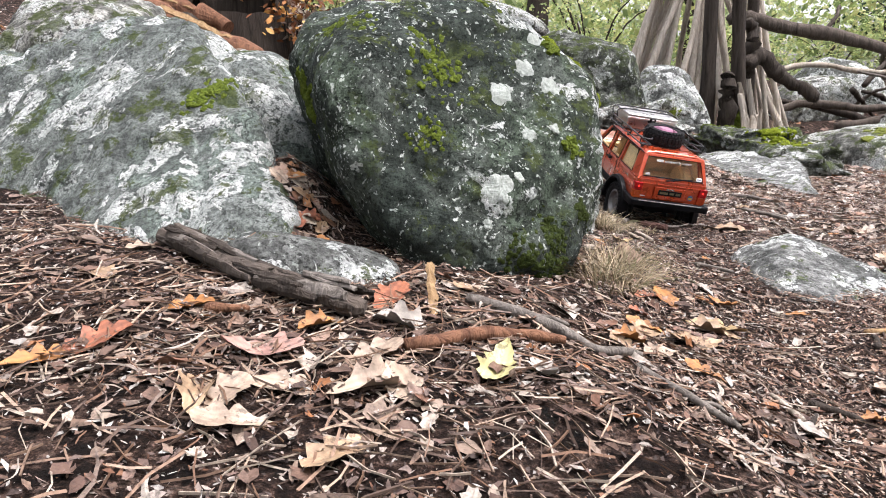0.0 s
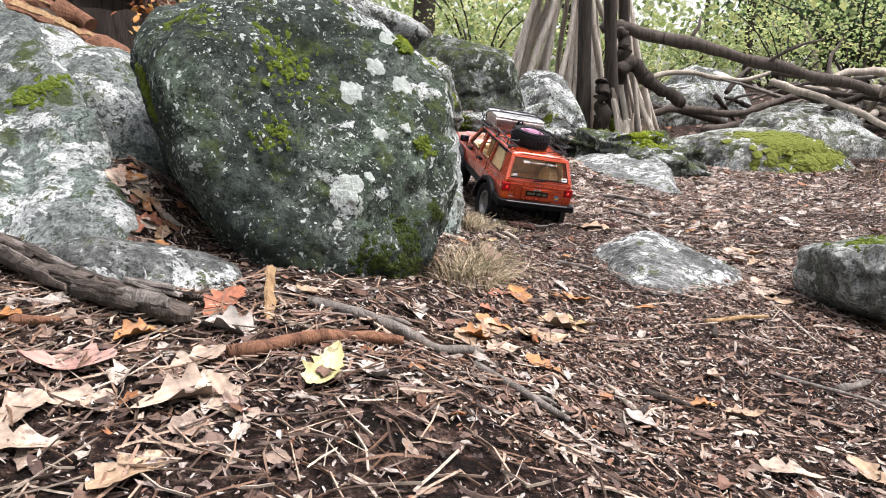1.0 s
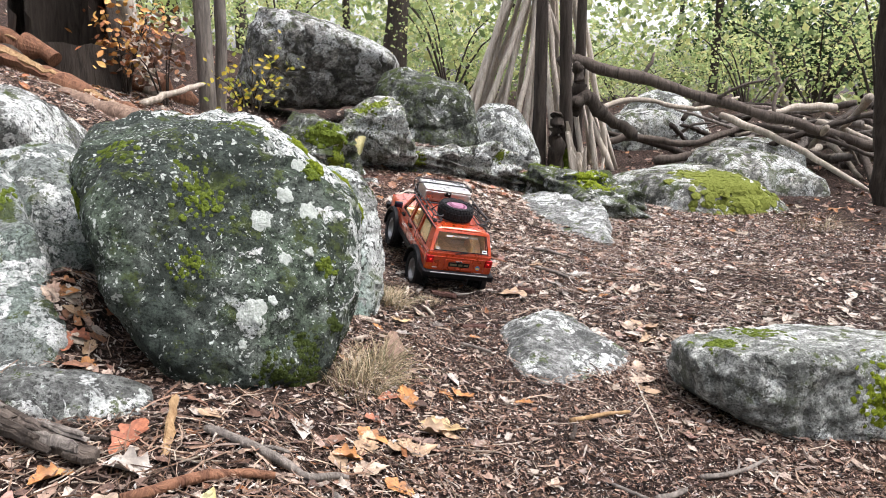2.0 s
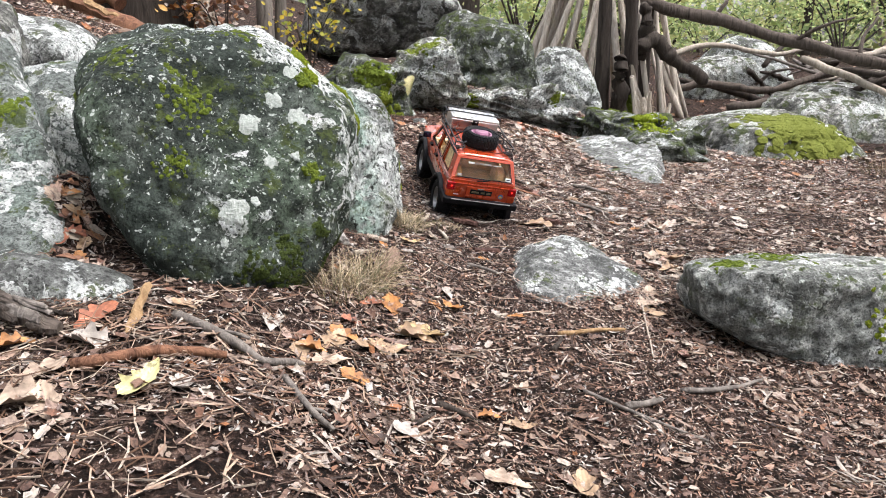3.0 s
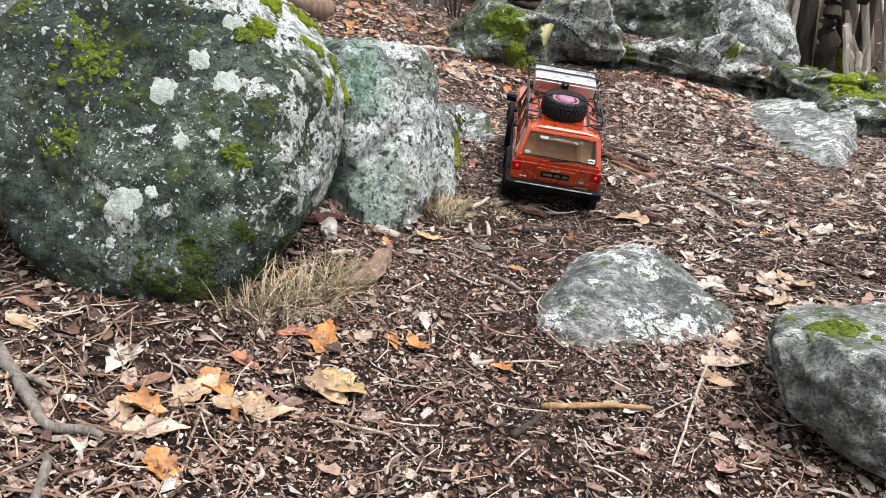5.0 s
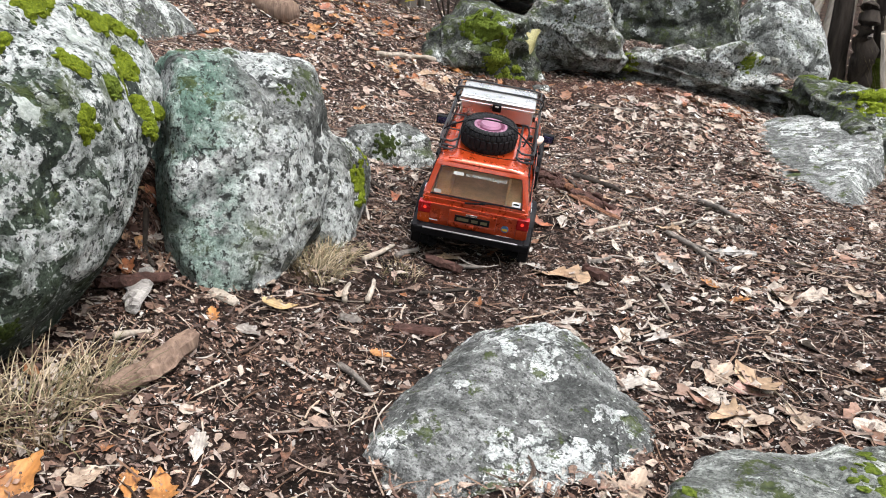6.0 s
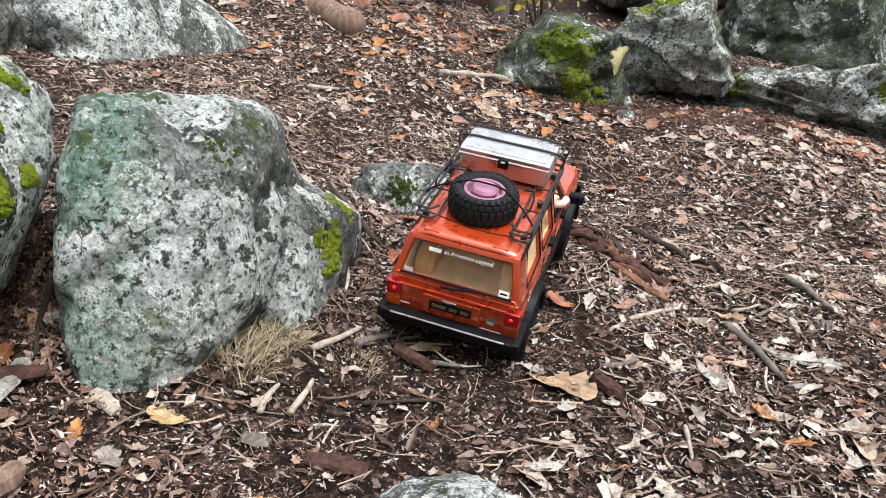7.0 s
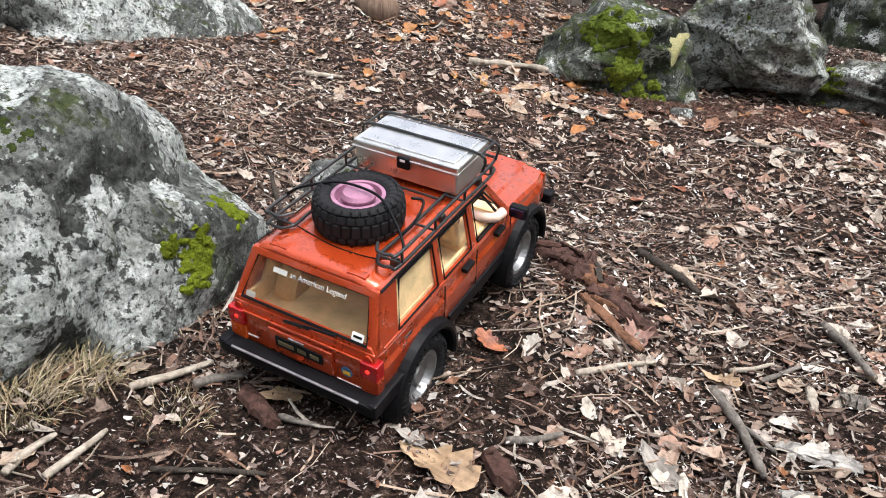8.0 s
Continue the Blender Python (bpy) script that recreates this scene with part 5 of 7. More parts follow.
def left_drift(rnd):
    x, y = rnd.gauss(-0.1, 0.22), rnd.gauss(0.52, 0.13)
    return (x, y) if y > 0.2 else None


def right_path(rnd):
    x, y = rnd.uniform(0.62, 1.7), rnd.uniform(1.05, 3.0)
    return (x, y) if noise.noise((x * 4, y * 4, 3.0)) > rnd.uniform(-0.5, 0.3) else None


def back_drift(rnd):
    x = rnd.uniform(-1.3, 1.4)
    return x, rnd.gauss(2.75 - 0.25 * (x < 0), 0.22)


def ledge_drift(rnd):
    t = rnd.random()
    return 0.80 + 0.42 * t + rnd.gauss(0, 0.05), 2.93 - 0.10 * t + rnd.gauss(0, 0.07)


def orange_drift(rnd):
    x, y = rnd.gauss(-0.30, 0.30), rnd.gauss(2.85, 0.30)
    return (x, y) if noise.noise((x * 5, y * 5, 4.0)) > rnd.uniform(-0.5, 0.3) else None


def seam(rnd):
    t = rnd.random()
    return -0.13 - 0.12 * t + rnd.gauss(0, 0.02), 0.75 + 0.22 * t + rnd.gauss(0, 0.015)


def mid_chip(rnd):
    v, f = chip(rnd)
    return [(1.5 * x, 1.5 * y, 1.3 * z) for x, y, z in v], f


def flake_floor(rnd):
    x, y = rnd.uniform(-0.7, 1.7), rnd.uniform(0.2, 2.9)
    return (x, y) if noise.noise((x * 3.0, y * 3.0, 5.0)) + 0.5 * noise.noise((x * 9.0, y * 9.0, 6.0)) > rnd.uniform(-0.6, 0.6) else None


sprinkle("leaf_litter", 165000, near_floor, CHIP, chip, "brown and beige chips of rotted leaves on the soil", 1)
sprinkle("leaf_litter", 60000, mid_floor, CHIP_MID, mid_chip, "brown and beige chips of rotted leaves along the path", 2)


def front_floor(rnd):
    x, y = rnd.uniform(0.15, 1.3), rnd.uniform(0.22, 1.15)
    return (x, y) if noise.noise((x * 5, y * 5, 11.0)) > rnd.uniform(-0.7, 0.4) else None


def bare_bank(rnd):
    t = rnd.random()
    return 0.30 + 0.62 * t + rnd.gauss(0, 0.06), 2.76 + 0.24 * t + rnd.gauss(0, 0.07)


def crevice(rnd):
    return rnd.gauss(0.10, 0.045), rnd.gauss(1.20, 0.07)


sprinkle("bare_earth", 36000, mid_floor, EARTH_MID, mid_chip, "red-brown crumbs of earth and leaf mould along the path", 38, "earth")
sprinkle("leaf_litter", 34000, front_floor, CHIP_WARM, chip, "reddish tan chips of leaves on the soil", 34)
sprinkle("bare_earth", 26000, bare_bank, EARTH, chip, "crumbs of bare red-brown earth below the bank", 35, "earth")
sprinkle("leaf_litter", 2600, crevice, EARTH, chip, "dark crumbs of rotted leaves in the crevice", 36)
sprinkle("dead_leaves", 26, crevice, DRIFT, lambda r: scrap(r, 0.014, 0.030), "brown leaves caught in the crevice between boulders", 37)
sprinkle("leaf_flakes", 9000, flake_floor, FLAKES, flake, "torn brown and beige flakes of dead leaves", 31)


def big_chip(rnd):
    v, f = chip(rnd)
    return [(2.4 * x, 2.4 * y, 1.6 * z) for x, y, z in v], f


def wide_floor(rnd):
    x, y = rnd.gauss(0.6, 1.7), rnd.gauss(1.2, 1.9)
    inside = -0.85 < x < 1.5 and 0.2 < y < 3.3
    return None if inside or not patchy(x, y, rnd) else (x, y)


sprinkle("leaf_litter", 24000, wide_floor, CHIP_MID, big_chip, "brown chips of rotted leaves on the outer floor", 26)
sprinkle("dead_leaves", 900, wide_floor, FAR_LEAF, lambda r: scrap(r, 0.02, 0.05), "rusty leaves strewn over the outer floor", 27)
sprinkle("twig_litter", 6500, near_floor, NEEDLE, needle, "thin brown needles and twigs on the soil", 3, "twigs")
sprinkle("twig_litter", 1600, left_drift, NEEDLE, needle, "thin brown twigs among dead leaves", 4, "twigs")
sprinkle("bark_strips", 2400, near_floor, STRIP, strip, "pale and brown torn strips of leaf and bark", 21)
sprinkle("twig_litter", 2600, mid_floor, NEEDLE, long_needle, "thin brown twigs along the path", 32, "twigs")
sprinkle("bark_strips", 2200, right_path, STRIP, strip, "pale and grey torn strips over the open path", 41)
sprinkle("leaf_litter", 16000, right_path, CHIP_MID, chip, "grey and beige chips of leaves over the open path", 42)
sprinkle("bark_strips", 4200, mid_floor, STRIP, strip, "pale and brown torn strips along the path", 22)
sprinkle("dead_leaves", 750, near_floor, FRAGMENT, lambda r: scrap(r, 0.010, 0.026), "broken beige and brown leaves strewn over the soil", 5)
sprinkle("dead_leaves", 130, left_drift, FRAGMENT, lambda r: scrap(r, 0.012, 0.032), "drift of beige dead leaves below the boulders", 6)
sprinkle("dead_leaves", 800, mid_floor, FRAGMENT, lambda r: scrap(r, 0.014, 0.036), "broken leaves strewn along the path", 7)
sprinkle("dead_leaves", 820, right_path, PALE_BIT, lambda r: scrap(r, 0.018, 0.046), "pale pinkish leaves scattered over the path", 23)
sprinkle("dead_leaves", 700, mid_floor, PALE_BIT, lambda r: scrap(r, 0.018, 0.044), "pale torn leaves over the open floor", 24)
sprinkle("dead_leaves", 170, back_drift, FAR_LEAF, lambda r: scrap(r, 0.022, 0.05), "rusty leaves drifted against the rocks", 8)
sprinkle("dead_leaves", 260, orange_drift, DRIFT, lambda r: scrap(r, 0.025, 0.055), "orange and brown leaves drifted below the bank", 33)
sprinkle("dead_leaves", 150, ledge_drift, LEDGE, lambda r: scrap(r, 0.03, 0.055), "pink and rusty leaves drifted below the long rock", 25)
sprinkle("dead_leaves", 2600, far_floor, FAR_LEAF, lambda r: scrap(r, 0.03, 0.06), "rusty brown leaves over the distant floor", 9)
sprinkle("dead_leaves", 40, seam, FAR_LEAF, lambda r: scrap(r, 0.016, 0.034), "rusty leaves caught between two boulders", 10)


# ---- sticks ----
stick_rnd = random.Random(5)
STICK_WORDS = {"weathered_grey_bark": "weathered grey fallen stick", "dark_tree_bark": "dark damp fallen stick", "bleached_dead_wood": "bleached pale dead stick", "reddish_dead_bark": "reddish-brown barked stick", "split_yellow_wood": "split yellow-tan piece of wood"}


def stick_bm(pts, r, bm=None, sides=9, rough=0.16, taper=0.35):
    line = bent(pts, 6)
    n = len(line)
    out = []
    for i, p in enumerate(line):
        k = Vector((noise.noise(p * 31), noise.noise(p * 31 + Vector((9, 0, 0))), noise.noise(p * 31 + Vector((0, 9, 0)))))
        out.append(p + k * r * 0.5)
    radii = [r * (1 - taper * i / (n - 1)) * (1 + rough * noise.noise(p * 60)) for i, p in enumerate(line)]
    radii[0] *= 0.8
    radii[-1] *= 0.7
    return tube_along(out, r, sides, bm=bm, taper=radii)


def stick(places, r, material, name="fallen_stick"):
    pts = [Vector((x, y, ground_z(x, y) + r * 0.8 + 0.002)) for x, y in places]
    if len(pts) == 2:
        m = (pts[0] + pts[1]) / 2
        pts.insert(1, m + Vector((stick_rnd.uniform(-1, 1), stick_rnd.uniform(-1, 1), 0.3)) * r * 0.7)
    at = pts[0].copy()
    bm = stick_bm([p - at for p in pts], r, None, 11, 0.55 if r > 0.0085 else 0.2)
    if r < 0.0065 and len(places) > 2:
        a, b = pts[1] - at, pts[2] - at
        d = (b - a) * 0.6
        side = Vector((-d.y, d.x, 0.0)) * stick_rnd.choice((-0.5, 0.5))
        stick_bm([a, a + (d + side) * 0.5 + Vector((0, 0, 0.003)), a + d * 0.9 + side], r * 0.5, bm, 7)
    return thing(name, bm, material, Matrix.Translation(at), STICK_WORDS[material.name] + " on the forest floor", "stick", "fallen sticks", smooth=r < 0.0085)


stick([(0.014, 0.630), (0.071, 0.592), (0.124, 0.559), (0.174, 0.563)], 0.006, BARK_GREY)
stick([(-0.044, 0.480), (0.040, 0.527), (0.096, 0.532)], 0.007, BARK_RED)
stick([(0.516, 0.778), (0.629, 0.813)], 0.004, WOOD_RAW)
stick([(0.493, 0.714), (0.518, 0.767)], 0.004, BARK_DARK)
stick([(0.511, 0.610), (0.559, 0.560), (0.629, 0.506)], 0.0026, BARK_GREY)
stick([(0.645, 0.628), (0.715, 0.648), (0.784, 0.685)], 0.004, BARK_GREY)
stick([(0.553, 0.572), (0.606, 0.590)], 0.005, BARK_GREY)
stick([(0.715, 1.006), (0.677, 0.860), (0.643, 0.727)], 0.0018, BARK_PALE)
stick([(0.323, 0.541), (0.363, 0.516)], 0.004, BARK_DARK)
stick([(0.157, 0.522), (0.190, 0.462), (0.215, 0.438)], 0.004, BARK_GREY)
stick([(0.564, 2.044), (0.683, 1.965)], 0.007, BARK_DARK)
stick([(-0.222, 0.549), (-0.182, 0.545)], 0.005, BARK_RED)
stick([(0.339, 1.354), (0.358, 1.434)], 0.0045, BARK_PALE)
stick([(0.645, 1.669), (0.700, 1.755)], 0.0038, BARK_PALE)
stick([(0.765, 1.743), (0.804, 1.698), (0.845, 1.638)], 0.006, BARK_GREY)
stick([(0.061, 1.780), (0.161, 1.712), (0.260, 1.649)], 0.004, BARK_DARK)
stick([(0.176, 1.701), (0.245, 1.656)], 0.006, BARK_DARK)
stick([(-0.095, 2.568), (0.064, 2.716)], 0.009, BARK_PALE)
stick([(-0.242, 2.162), (-0.200, 2.231)], 0.006, BARK_PALE)
stick([(0.364, 1.228), (0.350, 1.277)], 0.004, BARK_PALE)
stick([(0.387, 1.247), (0.372, 1.310)], 0.004, BARK_PALE)
stick([(0.373, 1.399), (0.393, 1.448)], 0.005, BARK_GREY)
stick([(0.417, 1.604), (0.498, 1.602)], 0.004, BARK_GREY)
leaf(0.030, 0.459, 0.055, LEAF_LIME)
leaf(0.067, 0.460, 0.038, LEAF_WHITE)
leaf(0.291, 0.460, 0.040, LEAF_WHITE)
leaf(0.432, 0.610, 0.030, LEAF_PALE)
leaf(0.382, 0.532, 0.025, LEAF_ORANGE)
leaf(0.415, 0.517, 0.035, LEAF_TAN)
leaf(0.693, 0.739, 0.042, LEAF_ROSE)
leaf(0.825, 1.253, 0.055, LEAF_PALE)
leaf(0.853, 1.228, 0.050, LEAF_ROSE)
leaf(0.735, 1.013, 0.045, LEAF_PALE)
leaf(0.339, 0.844, 0.030, LEAF_ORANGE)
leaf(0.243, 0.795, 0.040, LEAF_RUST)
leaf(0.166, 0.595, 0.040, LEAF_TAN)
leaf(0.202, 0.659, 0.055, LEAF_TAN)
leaf(0.203, 0.594, 0.050, LEAF_PALE)
leaf(0.234, 0.553, 0.045, LEAF_ORANGE)
leaf(0.252, 0.674, 0.045, LEAF_TAN)
leaf(0.301, 0.718, 0.060, LEAF_TAN)
leaf(-0.043, 0.536, 0.060, LEAF_WHITE)
leaf(-0.068, 0.467, 0.050, LEAF_PALE)
leaf(-0.116, 0.524, 0.040, LEAF_ORANGE)
leaf(-0.062, 0.593, 0.060, LEAF_RUST)
leaf(0.017, 0.670, 0.035, LEAF_TAN)
leaf(-0.044, 0.421, 0.050, LEAF_PALE)
leaf(0.122, 0.666, 0.050, LEAF_WHITE)
leaf(0.221, 0.723, 0.035, LEAF_RUST)
leaf(0.610, 1.469, 0.082, LEAF_TAN)
leaf(0.631, 1.417, 0.035, LEAF_WHITE)
leaf(0.573, 1.481, 0.032, LEAF_GREY)
leaf(0.645, 2.017, 0.040, LEAF_PALE)
leaf(0.763, 1.589, 0.050, LEAF_GREY)
leaf(0.768, 1.765, 0.042, LEAF_TAN)
leaf(0.830, 1.543, 0.030, LEAF_ORANGE)
leaf(0.550, 1.653, 0.040, LEAF_RUST)
leaf(0.585, 1.679, 0.035, LEAF_WHITE)
leaf(0.778, 2.063, 0.022, LEAF_ORANGE)
leaf(0.447, 2.108, 0.035, LEAF_GREY)
leaf(0.035, 2.105, 0.035, LEAF_ORANGE)
leaf(0.471, 2.272, 0.030, LEAF_RUST)
leaf(0.597, 2.397, 0.040, LEAF_ROSE)
leaf(0.511, 2.373, 0.030, LEAF_RUST)
leaf(0.359, 1.575, 0.032, LEAF_WHITE)
leaf(0.441, 1.445, 0.040, LEAF_TAN)
leaf(0.025, 1.845, 0.028, LEAF_TAN)
leaf(0.848, 1.730, 0.045, LEAF_WHITE)
leaf(0.709, 2.247, 0.040, LEAF_ROSE)
leaf(-0.198, 2.314, 0.050, LEAF_ORANGE)
leaf(0.109, 2.688, 0.055, LEAF_ORANGE)
leaf(-0.074, 2.474, 0.040, LEAF_ORANGE)
leaf(0.226, 2.555, 0.040, LEAF_WHITE)
leaf(0.683, 2.688, 0.050, LEAF_ROSE)
leaf(0.821, 2.952, 0.050, LEAF_RUST)
leaf(-0.319, 2.618, 0.060, LEAF_ORANGE)
leaf(-0.384, 3.159, 0.070, LEAF_ORANGE)
leaf(-0.384, 2.838, 0.060, LEAF_RUST)
leaf(-0.496, 2.319, 0.050, LEAF_ORANGE)
leaf(-0.533, 1.890, 0.040, LEAF_ORANGE)
leaf(-0.337, 1.944, 0.030, LEAF_PALE)
leaf(0.253, 1.759, 0.035, LEAF_RUST)
leaf(0.289, 1.636, 0.035, LEAF_RUST)
leaf(0.271, 0.807, 0.055, LEAF_ORANGE)
leaf(0.365, 0.850, 0.042, LEAF_ORANGE)
leaf(0.308, 0.837, 0.038, LEAF_PALE)
leaf(0.755, 1.325, 0.035, LEAF_WHITE)
leaf(0.870, 1.505, 0.030, LEAF_ORANGE)
leaf(0.928, 1.497, 0.035, LEAF_WHITE)
leaf(1.040, 1.575, 0.040, LEAF_PALE)
leaf(0.723, 0.952, 0.060, LEAF_PALE)
leaf(0.829, 1.167, 0.050, LEAF_TAN)
leaf(0.899, 1.195, 0.045, LEAF_PALE)
leaf(0.722, 1.193, 0.040, LEAF_WHITE)
leaf(0.308, 0.738, 0.070, LEAF_YELLOW)
leaf(0.464, 0.847, 0.030, LEAF_ORANGE)
leaf(0.435, 0.851, 0.025, LEAF_WHITE)
leaf(0.452, 1.130, 0.028, LEAF_ORANGE)
leaf(0.214, 0.677, 0.050, LEAF_ORANGE)
leaf(0.362, 0.906, 0.030, LEAF_WHITE)
leaf(0.700, 0.907, 0.050, LEAF_TAN)
leaf(0.652, 2.079, 0.030, LEAF_PALE)
leaf(-0.079, 0.337, 0.050, LEAF_TAN)
leaf(-0.157, 0.476, 0.060, LEAF_ROSE)
leaf(-0.067, 0.417, 0.060, LEAF_PALE)
leaf(0.461, 0.416, 0.045, LEAF_TAN)
leaf(0.383, 0.400, 0.045, LEAF_PALE)
leaf(-0.166, 0.398, 0.050, LEAF_PALE)
leaf(-0.130, 0.423, 0.050, LEAF_PALE)
leaf(-0.375, 0.864, 0.050, LEAF_ORANGE)
leaf(-0.360, 0.742, 0.045, LEAF_PALE)
leaf(-0.364, 0.646, 0.050, LEAF_TAN)
leaf(-0.317, 0.448, 0.050, LEAF_ORANGE)
leaf(-0.289, 0.474, 0.060, LEAF_RUST)
leaf(-0.241, 0.555, 0.045, LEAF_ORANGE)
leaf(-0.184, 0.399, 0.050, LEAF_TAN)
leaf(-0.153, 0.371, 0.050, LEAF_PALE)
leaf(-0.223, 0.880, 0.034, LEAF_PALE)
leaf(-0.205, 0.895, 0.036, LEAF_ORANGE)
leaf(-0.188, 0.870, 0.036, LEAF_TAN)
leaf(-0.178, 0.830, 0.034, LEAF_RUST)
leaf(-0.160, 0.815, 0.032, LEAF_TAN)
leaf(-0.185, 0.805, 0.032, LEAF_RUST)
leaf(-0.150, 0.780, 0.030, LEAF_ORANGE)
leaf(-0.240, 0.930, 0.030, LEAF_RUST)

leaf(0.932, 1.527, 0.055, LEAF_PALE)
leaf(0.662, 1.796, 0.060, LEAF_ROSE)
leaf(0.763, 1.497, 0.030, LEAF_GREY)
leaf(0.880, 1.703, 0.050, LEAF_WHITE)
leaf(0.894, 1.486, 0.025, LEAF_ROSE)
leaf(0.646, 1.317, 0.035, LEAF_WHITE)
leaf(0.301, 1.095, 0.040, LEAF_GREY)
leaf(0.307, 1.163, 0.040, LEAF_YELLOW)
leaf(0.256, 1.101, 0.025, LEAF_ORANGE)
leaf(0.355, 1.244, 0.030, LEAF_PALE)
leaf(0.861, 1.249, 0.070, LEAF_TAN)
leaf(0.847, 1.159, 0.050, LEAF_PALE)
leaf(0.831, 1.805, 0.045, LEAF_PALE)
leaf(0.180, 0.615, 0.045, LEAF_ORANGE)
leaf(0.241, 0.656, 0.040, LEAF_TAN)
leaf(0.277, 0.664, 0.040, LEAF_TAN)
stick([(0.754, 1.468), (0.770, 1.415)], 0.003, BARK_PALE)
stick([(0.831, 1.976), (0.901, 1.864)], 0.006, BARK_GREY)
stick([(0.644, 1.529), (0.679, 1.576)], 0.004, BARK_GREY)
stick([(0.435, 1.309), (0.510, 1.367)], 0.003, BARK_DARK)
stick([(0.769, 1.796), (0.805, 1.843)], 0.003, BARK_PALE)
stick([(0.413, 1.094), (0.466, 1.059)], 0.004, BARK_GREY)
stick([(0.208, 0.997), (0.230, 1.027)], 0.004, BARK_PALE)
stick([(0.433, 0.840), (0.453, 0.865)], 0.003, BARK_PALE)
stick([(0.298, 0.489), (0.319, 0.521)], 0.003, BARK_DARK)
stick([(0.295, 0.494), (0.291, 0.552)], 0.003, BARK_PALE)


def log_thing(name, pts, r, material, label, taper=0.35, rough=0.3, category="log"):
    at = Vector(pts[0])
    return thing(name, stick_bm([Vector(p) - at for p in pts], r, None, 16, rough, taper), material, Matrix.Translation(at), label, category, smooth=True)


def on_ground(up, *places):
    return [(x, y, ground_z(x, y) + up) for x, y in places]


def lath_bm(a, b, w, depth, seed, up=(0.3, 0.9, 0.5), bm=None, steps=8):
    """A split lath of wood between two points: ragged, flat, wider in the middle."""
    rnd = random.Random(seed)
    a, b = Vector(a), Vector(b)
    d = (b - a).normalized()
    side = d.cross(Vector(up)).normalized()
    face = side.cross(d)
    bm = bm or bmesh.new()
    rings = []
    for i in range(steps + 1):
        t = i / steps
        k = w * (0.55 + 0.6 * math.sin(math.pi * (0.15 + 0.75 * t))) * rnd.uniform(0.82, 1.15)
        c = a + (b - a) * t + side * rnd.uniform(-0.2, 0.2) * w + face * rnd.uniform(-0.25, 0.25) * depth
        rings.append([bm.verts.new(c + side * k * u + face * depth * v * rnd.uniform(0.7, 1.3) + d * rnd.uniform(-0.4, 0.4) * w) for u, v in ((-1, -0.6), (-0.2, -1), (0.6, -0.9), (1, -0.3), (0.8, 0.6), (0.1, 1), (-0.5, 0.8), (-0.95, 0.4))])
    n = len(rings[0])
    for r, q in zip(rings, rings[1:]):
        for k in range(n):
            bm.faces.new((r[k], r[(k + 1) % n], q[(k + 1) % n], q[k]))
    bm.faces.new(list(reversed(rings[0])))
    bm.faces.new(rings[-1])
    bmesh.ops.recalc_face_normals(bm, faces=bm.faces)
    return bm


def lath(places, w, depth, material, label, seed, lift=0.0, name="wood_piece"):
    """A broken flat piece of wood or bark lying on the soil."""
    (x0, y0), (x1, y1) = places
    a, b = Vector((x0, y0, ground_z(x0, y0) + depth + lift)), Vector((x1, y1, ground_z(x1, y1) + depth + lift))
    return thing(name, lath_bm(Vector(), b - a, w, depth, seed, (0, 0, 1)), material, Matrix.Translation(a), label, "wood", "wood pieces")


thing("wood_splinter", lath_bm((0, 0, 0), (-0.004, 0.103, 0.03), 0.0058, 0.003, 4), WOOD_RAW, Matrix.Translation((-0.019, 0.558, 0.106)), "split lath of yellow wood leaning on leaves", "wood")
lath([(0.264, 0.915), (0.277, 1.034)], 0.014, 0.010, BARK_TAN, "short broken piece of red-brown branch", 31)
lath([(0.412, 1.428), (0.468, 1.412)], 0.009, 0.006, BARK_RUST, "red-brown broken bit of branch behind the car", 32)
lath([(0.643, 1.503), (0.682, 1.482)], 0.010, 0.007, BARK_RUST, "crumbly red-brown bark lump beside a leaf", 33)
lath([(0.438, 1.206), (0.492, 1.224)], 0.010, 0.004, BARK_RUST, "flat chip of red-brown bark", 34)
lath([(0.372, 1.190), (0.396, 1.202)], 0.008, 0.003, BARK_GREY, "small grey chip of wood", 35)
lath([(0.226, 1.150), (0.262, 1.142)], 0.008, 0.003, BARK_PALE, "pale chip of wood on the soil", 36)


lath([(0.841, 1.696), (0.911, 1.701)], 0.010, 0.003, BIRCH, "white and grey peeled piece of birch bark", 37)
lath([(0.860, 1.631), (0.883, 1.642)], 0.006, 0.002, BIRCH, "small white chip of birch bark", 38)
lath([(0.846, 1.814), (0.860, 1.768)], 0.005, 0.003, BARK_PALE, "bleached splinter of wood", 39)
lath([(0.873, 1.783), (0.887, 1.844)], 0.005, 0.003, BARK_PALE, "bleached splinter of wood", 40)
lath([(0.878, 1.800), (0.900, 1.812)], 0.010, 0.006, BARK_GREY, "grey weathered lump of wood", 41)
lath([(0.583, 1.812), (0.683, 1.758)], 0.006, 0.002, BARK_RED, "curled reddish shred of bark", 42, 0.008)
stick([(0.461, 1.426), (0.500, 1.438)], 0.0035, BARK_GREY)
stick([(0.800, 1.790), (0.846, 1.872)], 0.003, BARK_GREY)
leaf(0.512, 1.576, 0.050, LEAF_ORANGE)
leaf(0.648, 1.881, 0.034, LEAF_TAN)


